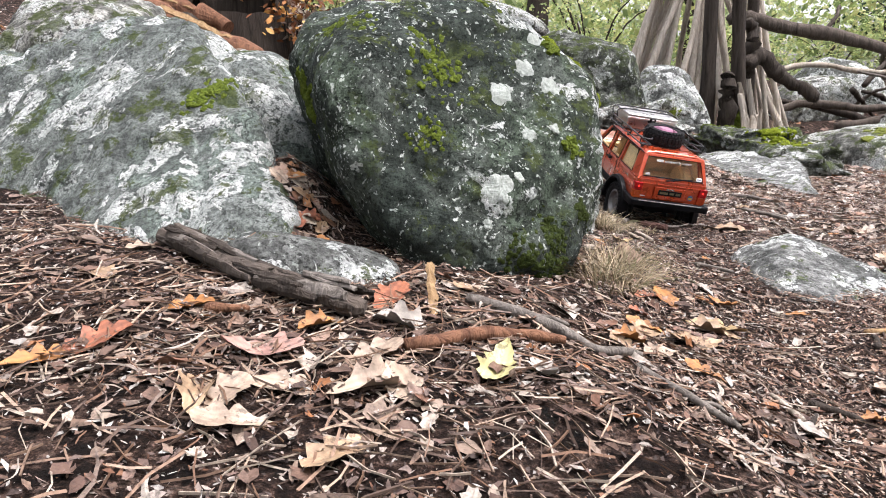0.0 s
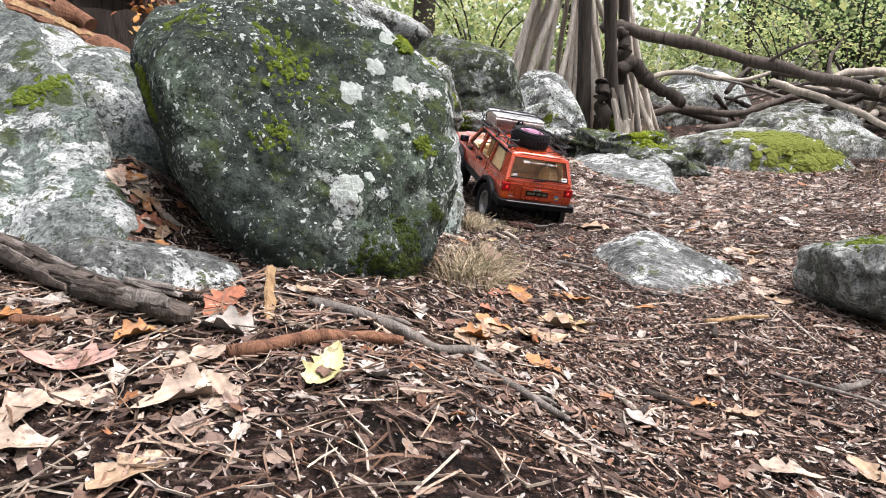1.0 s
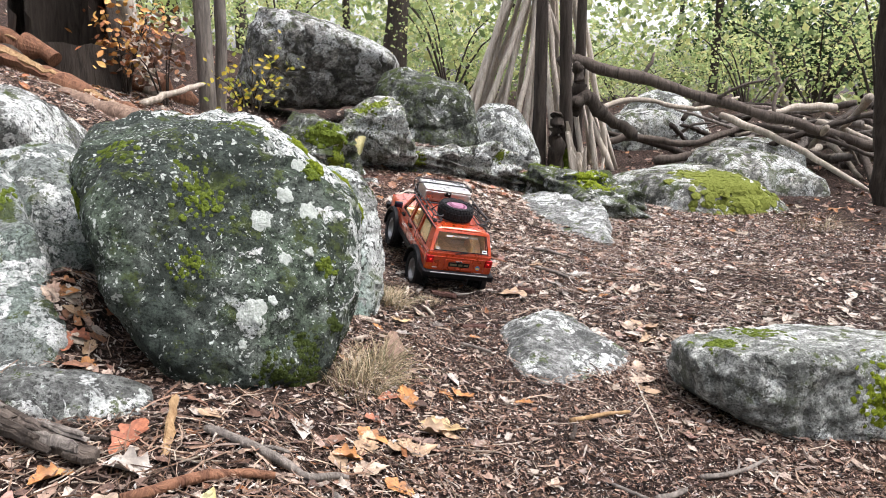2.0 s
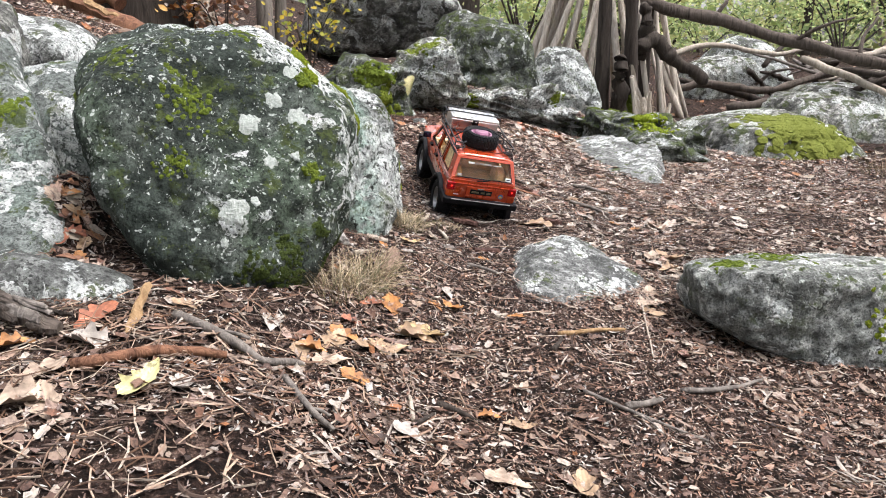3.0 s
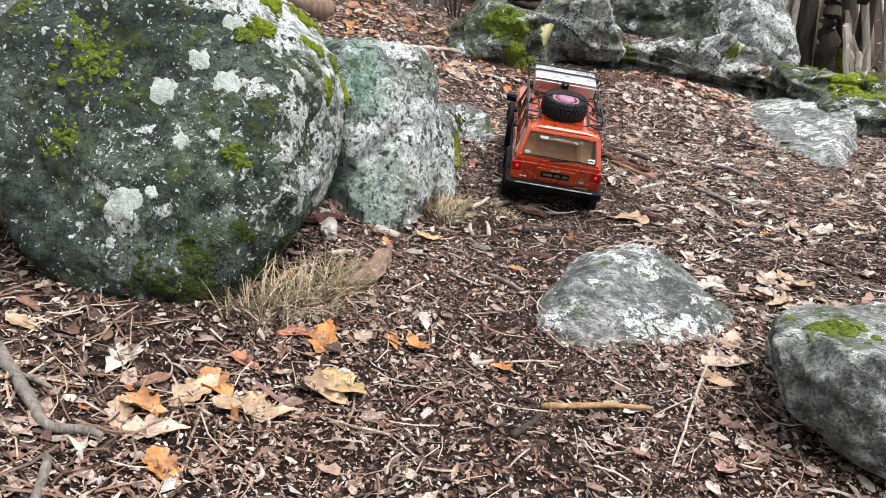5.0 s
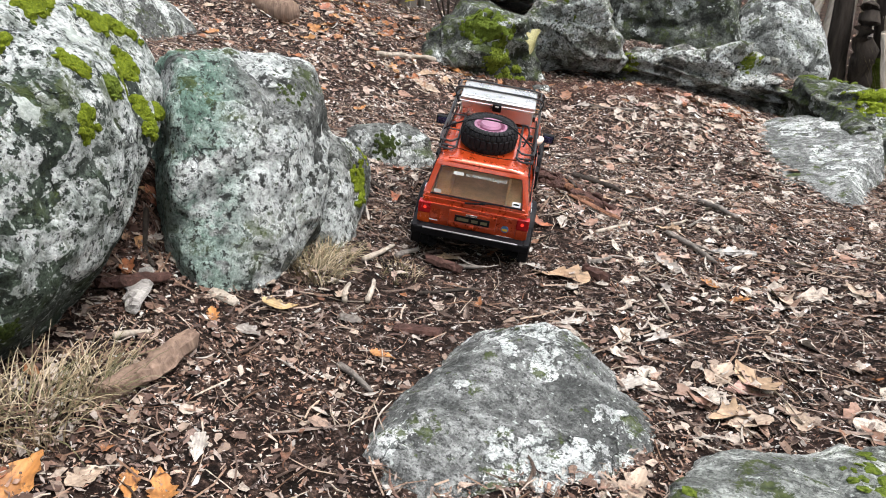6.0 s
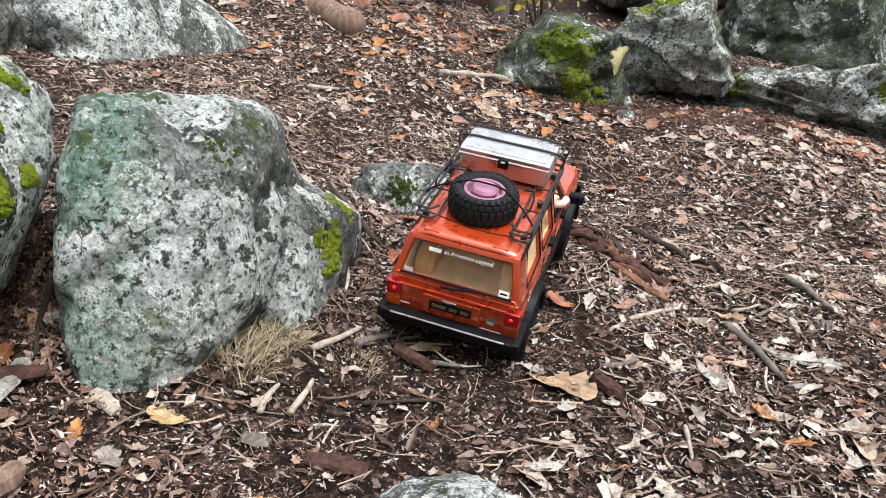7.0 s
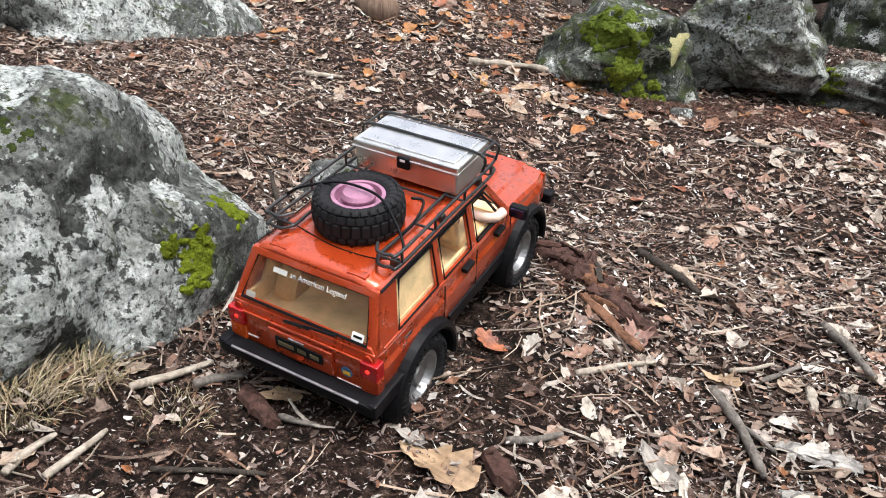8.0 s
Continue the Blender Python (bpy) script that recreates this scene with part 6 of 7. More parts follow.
lath([(0.190, 1.050), (0.152, 1.130)], 0.011, 0.005, BIRCH, "flaking grey-white slab of bark in the crevice", 43, 0.004)
lath([(0.135, 1.070), (0.175, 1.135)], 0.012, 0.006, BARK_RUST, "rotten brown wood wedged under the boulder", 44, 0.006)
stick([(0.095, 1.215), (0.118, 1.175), (0.150, 1.145)], 0.004, BARK_DARK)
stick([(0.513, 2.659), (0.600, 2.640), (0.680, 2.650)], 0.004, BARK_GREY)
leaf(0.092, 1.235, 0.035, LEAF_RUST)
leaf(0.120, 1.190, 0.022, LEAF_WHITE)
for x, y, size, tone in ((0.168, 2.543, 0.050, LEAF_PALE), (0.215, 2.560, 0.045, LEAF_WHITE), (0.265, 2.580, 0.050, LEAF_WHITE), (0.357, 2.632, 0.040, LEAF_PALE), (0.395, 2.661, 0.045, LEAF_WHITE), (0.513, 2.640, 0.055, LEAF_WHITE), (0.585, 2.651, 0.050, LEAF_PALE),
                         (0.062, 2.565, 0.060, LEAF_TAN), (0.120, 2.563, 0.055, LEAF_TAN), (0.147, 2.687, 0.065, LEAF_ORANGE), (0.654, 2.754, 0.050, LEAF_WHITE), (0.700, 2.720, 0.050, LEAF_ROSE), (0.744, 2.681, 0.055, LEAF_PALE), (0.829, 2.826, 0.060, LEAF_ROSE),
                         (0.790, 2.780, 0.050, LEAF_WHITE), (0.870, 2.870, 0.055, LEAF_PALE), (0.943, 2.960, 0.060, LEAF_RUST), (0.900, 2.800, 0.055, LEAF_ROSE), (0.980, 2.900, 0.055, LEAF_WHITE), (1.000, 3.000, 0.055, LEAF_ORANGE)):
    leaf(x, y, size, tone)


# ---- moss, lichen and grass ----
def fur(name, a, b, scale=500):
    s = Shade(name, 0.95, spec=0.1)
    n = s.noise(scale, 4, 0.7)
    s.color(s.ramp(n, (0.3, a), (0.7, b)))
    s.bump(n, 1.0, 0.004)
    return s.m


MOSS = fur("bright_green_moss", (0.04, 0.065, 0.006), (0.24, 0.29, 0.02))
MOSS_DEEP = fur("deep_green_moss", (0.03, 0.05, 0.006), (0.14, 0.18, 0.025), 300)
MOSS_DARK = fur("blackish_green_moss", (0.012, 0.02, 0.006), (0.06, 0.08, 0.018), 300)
MOSS_HANG = fur("olive_green_moss", (0.035, 0.055, 0.008), (0.20, 0.24, 0.03), 150)
MOSS_YELLOW = fur("yellow_green_moss", (0.06, 0.075, 0.012), (0.19, 0.21, 0.045), 200)
LICHEN = fur("chalky_white_lichen", (0.24, 0.27, 0.24), (0.45, 0.48, 0.44), 260)

from mathutils.bvhtree import BVHTree


def surface(ob):
    me = ob.data
    return BVHTree.FromPolygons([tuple(ob.matrix_world @ v.co) for v in me.vertices], [tuple(p.vertices) for p in me.polygons])


def moss(tree, centre, spread_r, count, material, label, seed, size=0.008, squash=0.6, pull=(0, 0, 0)):
    """A cushion of moss: furry tufts hugging the rock."""
    rnd = random.Random(seed)
    bm = bmesh.new()
    c = Vector(centre)
    at = tree.find_nearest(c)[0]
    for _ in range(int(count * 2.8)):
        p = at + Vector((rnd.gauss(0, 1), rnd.gauss(0, 1), rnd.gauss(0, 1))) * spread_r * 0.46 + Vector(pull) * rnd.random()
        q, n, _, _ = tree.find_nearest(p)
        r = size * 0.62 * rnd.uniform(0.45, 1.25)
        m = Matrix.Translation(q - at) @ n.to_track_quat("Z", "Y").to_matrix().to_4x4() @ Matrix.Rotation(rnd.uniform(0, 6), 4, "Z") @ Matrix.Diagonal((r, r * rnd.uniform(0.7, 1.2), r * squash, 1))
        made = bmesh.ops.create_icosphere(bm, subdivisions=2 if size < 0.0095 else 1, radius=1, matrix=m)["verts"]
        mid = q - at
        for v in made:
            v.co = mid + (v.co - mid) * rnd.uniform(0.72, 1.38)
    ob = thing("moss", bm, material, Matrix.Translation(at), label, "moss")
    ob["kind"] = "stuff"
    return ob


def lichen(tree, parent, centre, radius, material, seed, lift=0.0011):
    """A crust of lichen laid on the rock, with a ragged rim."""
    rnd = random.Random(seed)
    c, n, _, _ = tree.find_nearest(Vector(centre))
    u = n.cross(Vector((0.1, 0.2, 1))).normalized()
    w = n.cross(u)
    verts, faces = [], []
    sides, rings = 26, 5
    rim = [1 + 0.55 * noise.noise((math.cos(6.283 * k / sides) * 1.9 + seed, math.sin(6.283 * k / sides) * 1.4, seed * 0.7)) + rnd.uniform(-0.14, 0.14) for k in range(sides)]
    inv = parent.matrix_world.inverted()
    for j in range(rings + 1):
        for k in range(sides):
            a = 6.283 * k / sides
            rr = radius * rim[k] * (j / rings + 0.001)
            q, m, _, _ = tree.find_nearest(c + (u * math.cos(a) + w * math.sin(a)) * rr)
            up = lift * (0.0 if j == rings else 1.0) * (0.7 + 0.6 * rnd.random()) - (0.0006 if j == rings else 0)
            verts.append(tuple(inv @ (q + m * up)))
    for j in range(rings):
        for k in range(sides):
            l = (k + 1) % sides
            faces.append((j * sides + k, j * sides + l, (j + 1) * sides + l, (j + 1) * sides + k))
    ob = new("lichen_patch", raw("lichen_patch", verts, faces, material, True))
    ob.parent = parent
    return ob


ROCKS = [o for o in scene.objects if o.get("category") == "rock"]
BIG, LEFT, SECOND, SHOULDER, LOW, FLAT, SMALL, SMALLER, MOSSY, SQUARE, LONG, HUMP, SLAB, ENDED = ROCKS[:14]
T_BIG, T_LEFT, T_SECOND, T_SHOULDER, T_FLAT, T_MOSSY, T_HUMP, T_ENDED, T_SMALLER, T_SQUARE, T_LONG = [surface(o) for o in (BIG, LEFT, SECOND, SHOULDER, FLAT, MOSSY, HUMP, ENDED, SMALLER, SQUARE, LONG)]

for k, (x, y, z, r) in enumerate([(0.067, 0.873, 0.31, 0.016), (0.056, 0.796, 0.192, 0.019), (0.133, 0.897, 0.314, 0.014), (0.098, 0.905, 0.335, 0.013), (0.135, 0.86, 0.262, 0.008), (0.085, 0.80, 0.21, 0.007), (0.045, 0.775, 0.155, 0.007),
                                  (0.210, 0.954, 0.318, 0.013), (0.140, 0.898, 0.316, 0.014), (0.100, 0.846, 0.255, 0.010), (0.128, 0.951, 0.377, 0.014), (0.147, 1.073, 0.356, 0.012)]):
    lichen(T_BIG, BIG, (x, y, z), r, LICHEN, k + 1)

for k, (x, y, z, r, px, py, pz) in enumerate([(0.136, 0.937, 0.366, 0.013, 0.010, 0.025, 0.005), (0.150, 0.968, 0.372, 0.009, 0, 0.01, 0), (0.120, 1.050, 0.380, 0.012, -0.015, 0.03, 0.005), (0.114, 1.153, 0.365, 0.013, 0.004, -0.03, 0.01),
                                              (0.181, 1.022, 0.340, 0.010, 0.006, 0.01, -0.01), (0.146, 1.152, 0.341, 0.011, 0.02, -0.02, -0.02), (0.194, 1.059, 0.320, 0.009, 0.004, 0, -0.012), (0.213, 1.004, 0.302, 0.011, 0.002, -0.004, -0.024),
                                              (0.198, 1.118, 0.298, 0.013, 0.008, -0.006, -0.032), (0.186, 1.173, 0.287, 0.007, 0, 0, 0), (0.120, 1.195, 0.350, 0.010, -0.02, -0.03, 0.01), (0.178, 1.104, 0.325, 0.009, 0.004, 0, -0.016)]):
    moss(T_BIG, (x, y, z), r, 24, MOSS if k not in (0, 6) else MOSS_DEEP, "bright green moss cushion on the big boulder", 101 + k, 0.0085, 0.75, (px, py, pz))
moss(T_BIG, (0.16, 0.86, 0.24), 0.014, 16, MOSS_DEEP, "dark green moss tuft on the boulder's face", 6, 0.006)
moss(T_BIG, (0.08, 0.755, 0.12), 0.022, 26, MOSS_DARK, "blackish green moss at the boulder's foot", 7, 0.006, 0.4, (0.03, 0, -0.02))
# dark moss tufts that also paint in the shade under the overhang
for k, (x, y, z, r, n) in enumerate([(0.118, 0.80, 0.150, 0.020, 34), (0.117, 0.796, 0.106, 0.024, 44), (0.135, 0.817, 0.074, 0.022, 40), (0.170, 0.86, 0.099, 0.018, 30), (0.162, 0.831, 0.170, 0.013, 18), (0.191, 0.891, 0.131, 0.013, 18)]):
    moss(T_BIG, (x, y, z), r, n, MOSS_DARK, "blackish green moss, also for the shade low on the boulder's flank", 141 + k, 0.005, 0.5, (0.012, 0.01, -0.02))
moss(T_BIG, (-0.05, 0.93, 0.335), 0.030, 40, MOSS_DEEP, "dark green moss streak on the boulder", 8, 0.006, 0.4, (0.03, -0.05, -0.05))
moss(T_BIG, (-0.12, 0.97, 0.35), 0.035, 46, MOSS_DEEP, "dark green moss near the boulder's crest", 9, 0.007, 0.4, (0.04, -0.03, -0.03))
moss(T_BIG, (-0.03, 0.85, 0.25), 0.022, 22, MOSS_DEEP, "dark green moss spots on the boulder's face", 10, 0.005, 0.4)
moss(T_BIG, (0.02, 0.99, 0.385), 0.03, 26, MOSS_DEEP, "dark green moss on the boulder's crown", 11, 0.006, 0.4, (0.04, 0, 0))
moss(T_BIG, (-0.18, 0.96, 0.33), 0.025, 40, MOSS_DEEP, "green moss in the cleft between two boulders", 12, 0.009, 0.5, (0, -0.02, -0.05))
moss(T_LEFT, (-0.30, 1.02, 0.36), 0.02, 30, MOSS_DEEP, "green moss streak on the pale boulder", 13, 0.008, 0.4, (-0.05, -0.05, -0.03))
moss(T_SHOULDER, (0.267, 1.483, 0.125), 0.022, 40, MOSS, "bright green moss cushion low on the boulder", 14, 0.010, pull=(0.01, -0.01, -0.03))
moss(T_SHOULDER, (0.245, 1.54, 0.150), 0.018, 26, MOSS, "bright green moss cushion beside the boulder's edge", 15, 0.009, pull=(0.01, 0.01, -0.02))
moss(T_SHOULDER, (0.282, 1.45, 0.135), 0.010, 12, MOSS, "small bright green moss tuft", 16, 0.008)
moss(T_SECOND, (0.24, 1.34, 0.27), 0.03, 16, MOSS_DARK, "thin olive moss among white lichen", 17, 0.004, 0.25)
moss(T_MOSSY, (0.285, 2.71, 0.18), 0.05, 150, MOSS_HANG, "thick green moss hanging down the dark rock", 18, 0.014, 0.6, (0.05, 0, -0.10))
moss(T_MOSSY, (0.14, 2.70, 0.28), 0.05, 70, MOSS_DEEP, "deep green moss on the dark rock's shoulder", 19, 0.018, 0.5, (0.12, 0, -0.02))
moss(T_SQUARE, (0.38, 3.02, 0.39), 0.07, 90, MOSS_HANG, "olive moss on the square rock's top", 28, 0.012, 0.4, (0.06, 0.02, 0))
moss(T_LONG, (0.60, 3.10, 0.14), 0.04, 50, MOSS_HANG, "olive moss at the long rock's end", 29, 0.011, 0.4, (0.03, 0, 0))
moss(T_LONG, (1.02, 3.14, 0.15), 0.03, 30, MOSS_HANG, "patch of olive moss on the long rock", 30, 0.010, 0.4)
moss(T_SECOND, (0.05, 1.30, 0.28), 0.012, 20, MOSS_DEEP, "thin green moss in a seam of the boulder", 31, 0.006, 0.5, (0.05, -0.05, -0.03))
moss(T_FLAT, (0.80, 0.86, 0.07), 0.03, 40, MOSS_DEEP, "thin green moss on the flat stone's edge", 20, 0.008, 0.35)
moss(T_FLAT, (0.93, 0.95, 0.09), 0.05, 40, MOSS_DEEP, "thin olive moss on the flat stone's top", 21, 0.008, 0.3)
moss(T_FLAT, (1.02, 0.78, 0.05), 0.05, 70, MOSS, "bright moss on the stone's shady side", 22, 0.010, 0.4)

moss(T_HUMP, (1.36, 2.92, 0.09), 0.08, 120, MOSS, "thick green moss over the low rock", 23, 0.015, 0.5, (0.02, -0.10, -0.03))
moss(T_HUMP, (1.24, 3.35, 0.12), 0.10, 110, MOSS_DEEP, "dark moss on the low rock's crest", 24, 0.015, 0.5)
moss(T_ENDED, (2.10, 2.72, 0.04), 0.20, 260, MOSS_YELLOW, "yellow-green moss carpet on the long rock's end", 25, 0.034, 0.35, (-0.06, 0.22, 0.06))
moss(T_SMALLER, (0.225, 1.765, 0.11), 0.03, 26, MOSS_DARK, "dark green moss on the small stone", 26, 0.006, 0.3)

STRAW = palette("dry_straw_grass", [(0.20, 0.15, 0.085), (0.29, 0.225, 0.14), (0.13, 0.105, 0.055), (0.36, 0.295, 0.20), (0.10, 0.095, 0.042)], 0.7)


def grass(x, y, count, length, radius, label, seed, droop=1.0):
    rnd = random.Random(seed)
    verts, faces = [], []
    z0 = ground_z(x, y)
    for _ in range(count):
        a, d = rnd.uniform(0, 6.283), radius * rnd.random() ** 0.6
        bx, by = d * math.cos(a), d * math.sin(a)
        out = rnd.uniform(0, 6.283) if rnd.random() < 0.3 else a + rnd.gauss(0, 0.5)
        l = length * rnd.uniform(0.5, 1.2)
        lean = rnd.uniform(0.45, 1.15) * droop
        w = rnd.uniform(0.0004, 0.0009)
        p = Vector((bx, by, ground_z(x + bx, y + by) - z0 - 0.002))
        base = len(verts)
        side = Vector((-math.sin(out), math.cos(out), 0))
        for i in range(6):
            t = i / 5
            ang = lean * (0.3 + 1.5 * t)
            if i:
                p = p + Vector((math.cos(out) * math.sin(ang), math.sin(out) * math.sin(ang), math.cos(ang))) * l / 5
            ww = w * (1 - 0.85 * t)
            verts += [tuple(p - side * ww), tuple(p + side * ww + Vector((0, 0, 0.0004)))]
            if i:
                k = base + 2 * i
                faces.append((k - 2, k - 1, k + 1, k))
    ob = new("grass_tuft", raw("grass_tuft", verts, faces, STRAW))
    ob.matrix_world = Matrix.Translation((x, y, z0))
    return tagged(ob, label, "grass", "grass tufts", "stuff")


grass(0.225, 0.865, 240, 0.065, 0.045, "dry straw-coloured grass at the boulder's foot", 1)
grass(0.195, 0.805, 190, 0.060, 0.04, "dry straw-coloured grass at the boulder's foot", 2)
grass(0.245, 0.93, 130, 0.05, 0.03, "dry grass below the boulder's side", 3)
grass(0.30, 1.275, 260, 0.045, 0.035, "dry pale grass tuft below the lichened boulder", 4)
grass(0.30, 1.335, 220, 0.040, 0.03, "dry pale grass tuft below the lichened boulder", 5)
grass(0.39, 1.36, 120, 0.018, 0.035, "short olive grass beside the path", 6)
grass(1.40, 2.82, 160, 0.14, 0.05, "tall dry grass beside the mossy rock", 7, 0.5)
grass(1.45, 3.05, 60, 0.26, 0.05, "tall thin dry grass stalks by the tree", 8, 0.35)
grass(2.2, 2.45, 160, 0.10, 0.12, "pale dry grass at the path's edge", 9)


# ---- trees, dead wood and the far forest ----
LEAF_FAR = palette("pale_green_forest_leaves", [(0.36, 0.46, 0.18), (0.46, 0.54, 0.22), (0.54, 0.56, 0.24), (0.30, 0.40, 0.15), (0.58, 0.57, 0.26), (0.40, 0.50, 0.22)], 0.5, vein=0.15)
RUSTY = palette("orange_sapling_leaves", [(0.30, 0.12, 0.03), (0.40, 0.19, 0.05), (0.20, 0.07, 0.025), (0.45, 0.26, 0.07)], 0.6, vein=0.15)
LEAF_GOLD = palette("yellow_sapling_leaves", [(0.48, 0.38, 0.04), (0.36, 0.36, 0.05), (0.58, 0.44, 0.06), (0.26, 0.30, 0.05)], 0.5, vein=0.15)
FIR = palette("dark_fir_needles", [(0.025, 0.055, 0.025), (0.04, 0.08, 0.035), (0.06, 0.10, 0.04)], 0.6, vein=0.15)


def sheer_leaves(m):
    """Thin leaves let light through."""
    t = m.node_tree
    b = t.nodes["Principled BSDF"]
    glow, both = t.nodes.new("ShaderNodeBsdfTranslucent"), t.nodes.new("ShaderNodeMixShader")
    t.links.new(b.inputs["Base Color"].links[0].from_socket, glow.inputs[0])
    both.inputs[0].default_value = 0.5
    t.links.new(b.outputs[0], both.inputs[1])
    t.links.new(glow.outputs[0], both.inputs[2])
    t.links.new(both.outputs[0], t.nodes["Material Output"].inputs["Surface"])
    return m


for m in (LEAF_FAR, LEAF_GOLD, FIR):
    sheer_leaves(m)


def foliage(count, place, size, seed, name, material, parent, label=""):
    """Many small leaves at places drawn from a function."""
    rnd = random.Random(seed)
    verts, faces = [], []
    for _ in range(count):
        p = Vector(place(rnd))
        s = size * rnd.uniform(0.5, 1.3)
        q = Euler((rnd.uniform(-1.1, 1.1), rnd.uniform(-1.1, 1.1), rnd.uniform(0, 6.28))).to_matrix()
        b = len(verts)
        for x, y, z in ((0, -0.5, 0), (0.3, -0.1, 0.06), (0.26, 0.25, 0.05), (0, 0.55, 0), (-0.26, 0.25, 0.05), (-0.3, -0.1, 0.06)):
            verts.append(tuple(p + q @ Vector((x * s, y * s, z * s))))
        faces += [(b, b + 1, b + 2, b + 3), (b, b + 3, b + 4, b + 5)]
    ob = new(name, raw(name, verts, faces, material))
    ob.parent = parent
    return tagged(ob, label)


def clumped(centres, r):
    def place(rnd):
        c, k = rnd.choice(centres)
        d = Vector((rnd.gauss(0, 1), rnd.gauss(0, 1), rnd.gauss(0, 0.8)))
        return Vector(c) + d * r * k * 0.5
    return place


def tree(height, girth, seed, label, first=2.2, leaves=1700, leaf_size=0.07, spread_r=1.3, material=LEAF_FAR, bark_m=BARK_DARK):
    rnd = random.Random(seed)
    root = holder("tree", Matrix.Identity(4), label, "tree")
    pts, x, y = [], 0.0, 0.0
    for i in range(8):
        pts.append((x, y, -0.25 + (height + 0.25) * i / 7))
        x += rnd.gauss(0, 0.035) * height / 7
        y += rnd.gauss(0, 0.035) * height / 7
    line = bent(pts, 4)
    n = len(line)
    rad = [girth * (1.45 - 0.45 * min(1, i / 3)) * (1 - 0.75 * i / n) for i in range(n)]
    part("trunk", tube_along(line, girth, 12, taper=rad), bark_m, root, smooth=True)
    tips = []
    for k in range(11):
        f = rnd.uniform(first / height, 0.97)
        p = line[min(n - 1, int(f * n))]
        a = rnd.uniform(0, 6.28)
        l = spread_r * rnd.uniform(0.6, 1.25) * (1.15 - 0.6 * f)
        d = Vector((math.cos(a), math.sin(a), rnd.uniform(0.1, 0.7)))
        q = [p, p + d * l * 0.5 + Vector((0, 0, 0.08)), p + d * l]
        part("limb", tube_along(bent(q, 3), girth * 0.25, 6, taper=[girth * 0.3 * (1 - 0.11 * i) for i in range(7)]), bark_m, root)
        tips += [(q[1], 0.7), (q[2], 1.0)]
    tips.append((line[-1], 1.0))
    foliage(leaves, clumped(tips, spread_r * 0.55), leaf_size, seed + 9, "crown", material, root)
    return root


def stand(ob, x, y, turn, size=1.0):
    ob.matrix_world = Matrix.Translation((x, y, lay(x, y))) @ pose(0, 0, 0, 0, 0, turn) @ Matrix.Scale(size, 4)
    return ob


kinds = [tree(6.5, 0.10, 1, "slender forest tree with pale green leaves", 1.2, 1700), tree(8.0, 0.13, 2, "tall forest tree with yellow-green leaves", 2.0), tree(5.0, 0.06, 3, "thin young forest tree with light leaves", 0.6, 1300, 0.06, 1.0),
         tree(6.0, 0.11, 4, "dark fir tree in the forest", 0.4, 1000, 0.16, 1.0, FIR)]
stand(kinds[0], 3.2, 9.5, 0)
stand(kinds[1], 1.05, 8.2, 40)
stand(kinds[2], 5.2, 8.5, 80)
stand(kinds[3], 8.0, 11.0, 10)
wood_rnd = random.Random(12)
planted = 0
# trees all round; the ones out of view are added to cut horizon light
while planted < 36:
    a = wood_rnd.uniform(-180, 180)
    d = wood_rnd.uniform(5.5, 26)
    if abs(a) < 55:
        d = wood_rnd.uniform(7.5, 26)
    x, y = 0.6 + d * math.sin(radians(a)), 0.8 + d * math.cos(radians(a))
    if y > 1 and -1.2 < x < 2.4 and d < 7.5:
        continue
    k = wood_rnd.choice((0, 0, 1, 1, 2, 2, 2, 3))
    ob = copy_thing(kinds[k], Matrix.Identity(4))
    ob["group"] = "forest trees"
    stand(ob, x, y, wood_rnd.uniform(0, 360), wood_rnd.uniform(0.75, 1.3))
    planted += 1
for k in range(34):
    # denser wood behind, out of view, added to block low light from the sky
    a, d = 70 + 220 * (k + wood_rnd.random()) / 34, wood_rnd.uniform(4.5, 9)
    ob = copy_thing(kinds[wood_rnd.choice((0, 1, 2, 3, 3))], Matrix.Identity(4))
    ob["group"] = "forest trees"
    stand(ob, 0.6 + d * math.sin(radians(a)), 0.8 + d * math.cos(radians(a)), wood_rnd.uniform(0, 360), wood_rnd.uniform(0.75, 1.2))
for k in kinds:
    k["group"] = "forest trees"


def shrub(x, y, r, h, seed, label, material=LEAF_FAR, leaves=700, size=0.07):
    rnd = random.Random(seed)
    root = holder("shrub", Matrix.Translation((x, y, lay(x, y))), label, "shrub", "undergrowth")
    tips = []
    for k in range(7):
        a = rnd.uniform(0, 6.28)
        tip = Vector((math.cos(a) * r * rnd.uniform(0.3, 1), math.sin(a) * r * rnd.uniform(0.3, 1), h * rnd.uniform(0.5, 1)))
        part("stem", tube_along(bent([(0, 0, -0.05), tip * 0.5 + Vector((0, 0, h * 0.15)), tip], 3), 0.01, 5, taper=[0.012 * h * (1 - i * 0.11) for i in range(7)]), BARK_DARK, root)
        tips += [(tip, 1.0), (tip * 0.65, 0.8)]
    foliage(leaves, clumped(tips, r * 0.6), size, seed + 3, "crown", material, root)
    return root


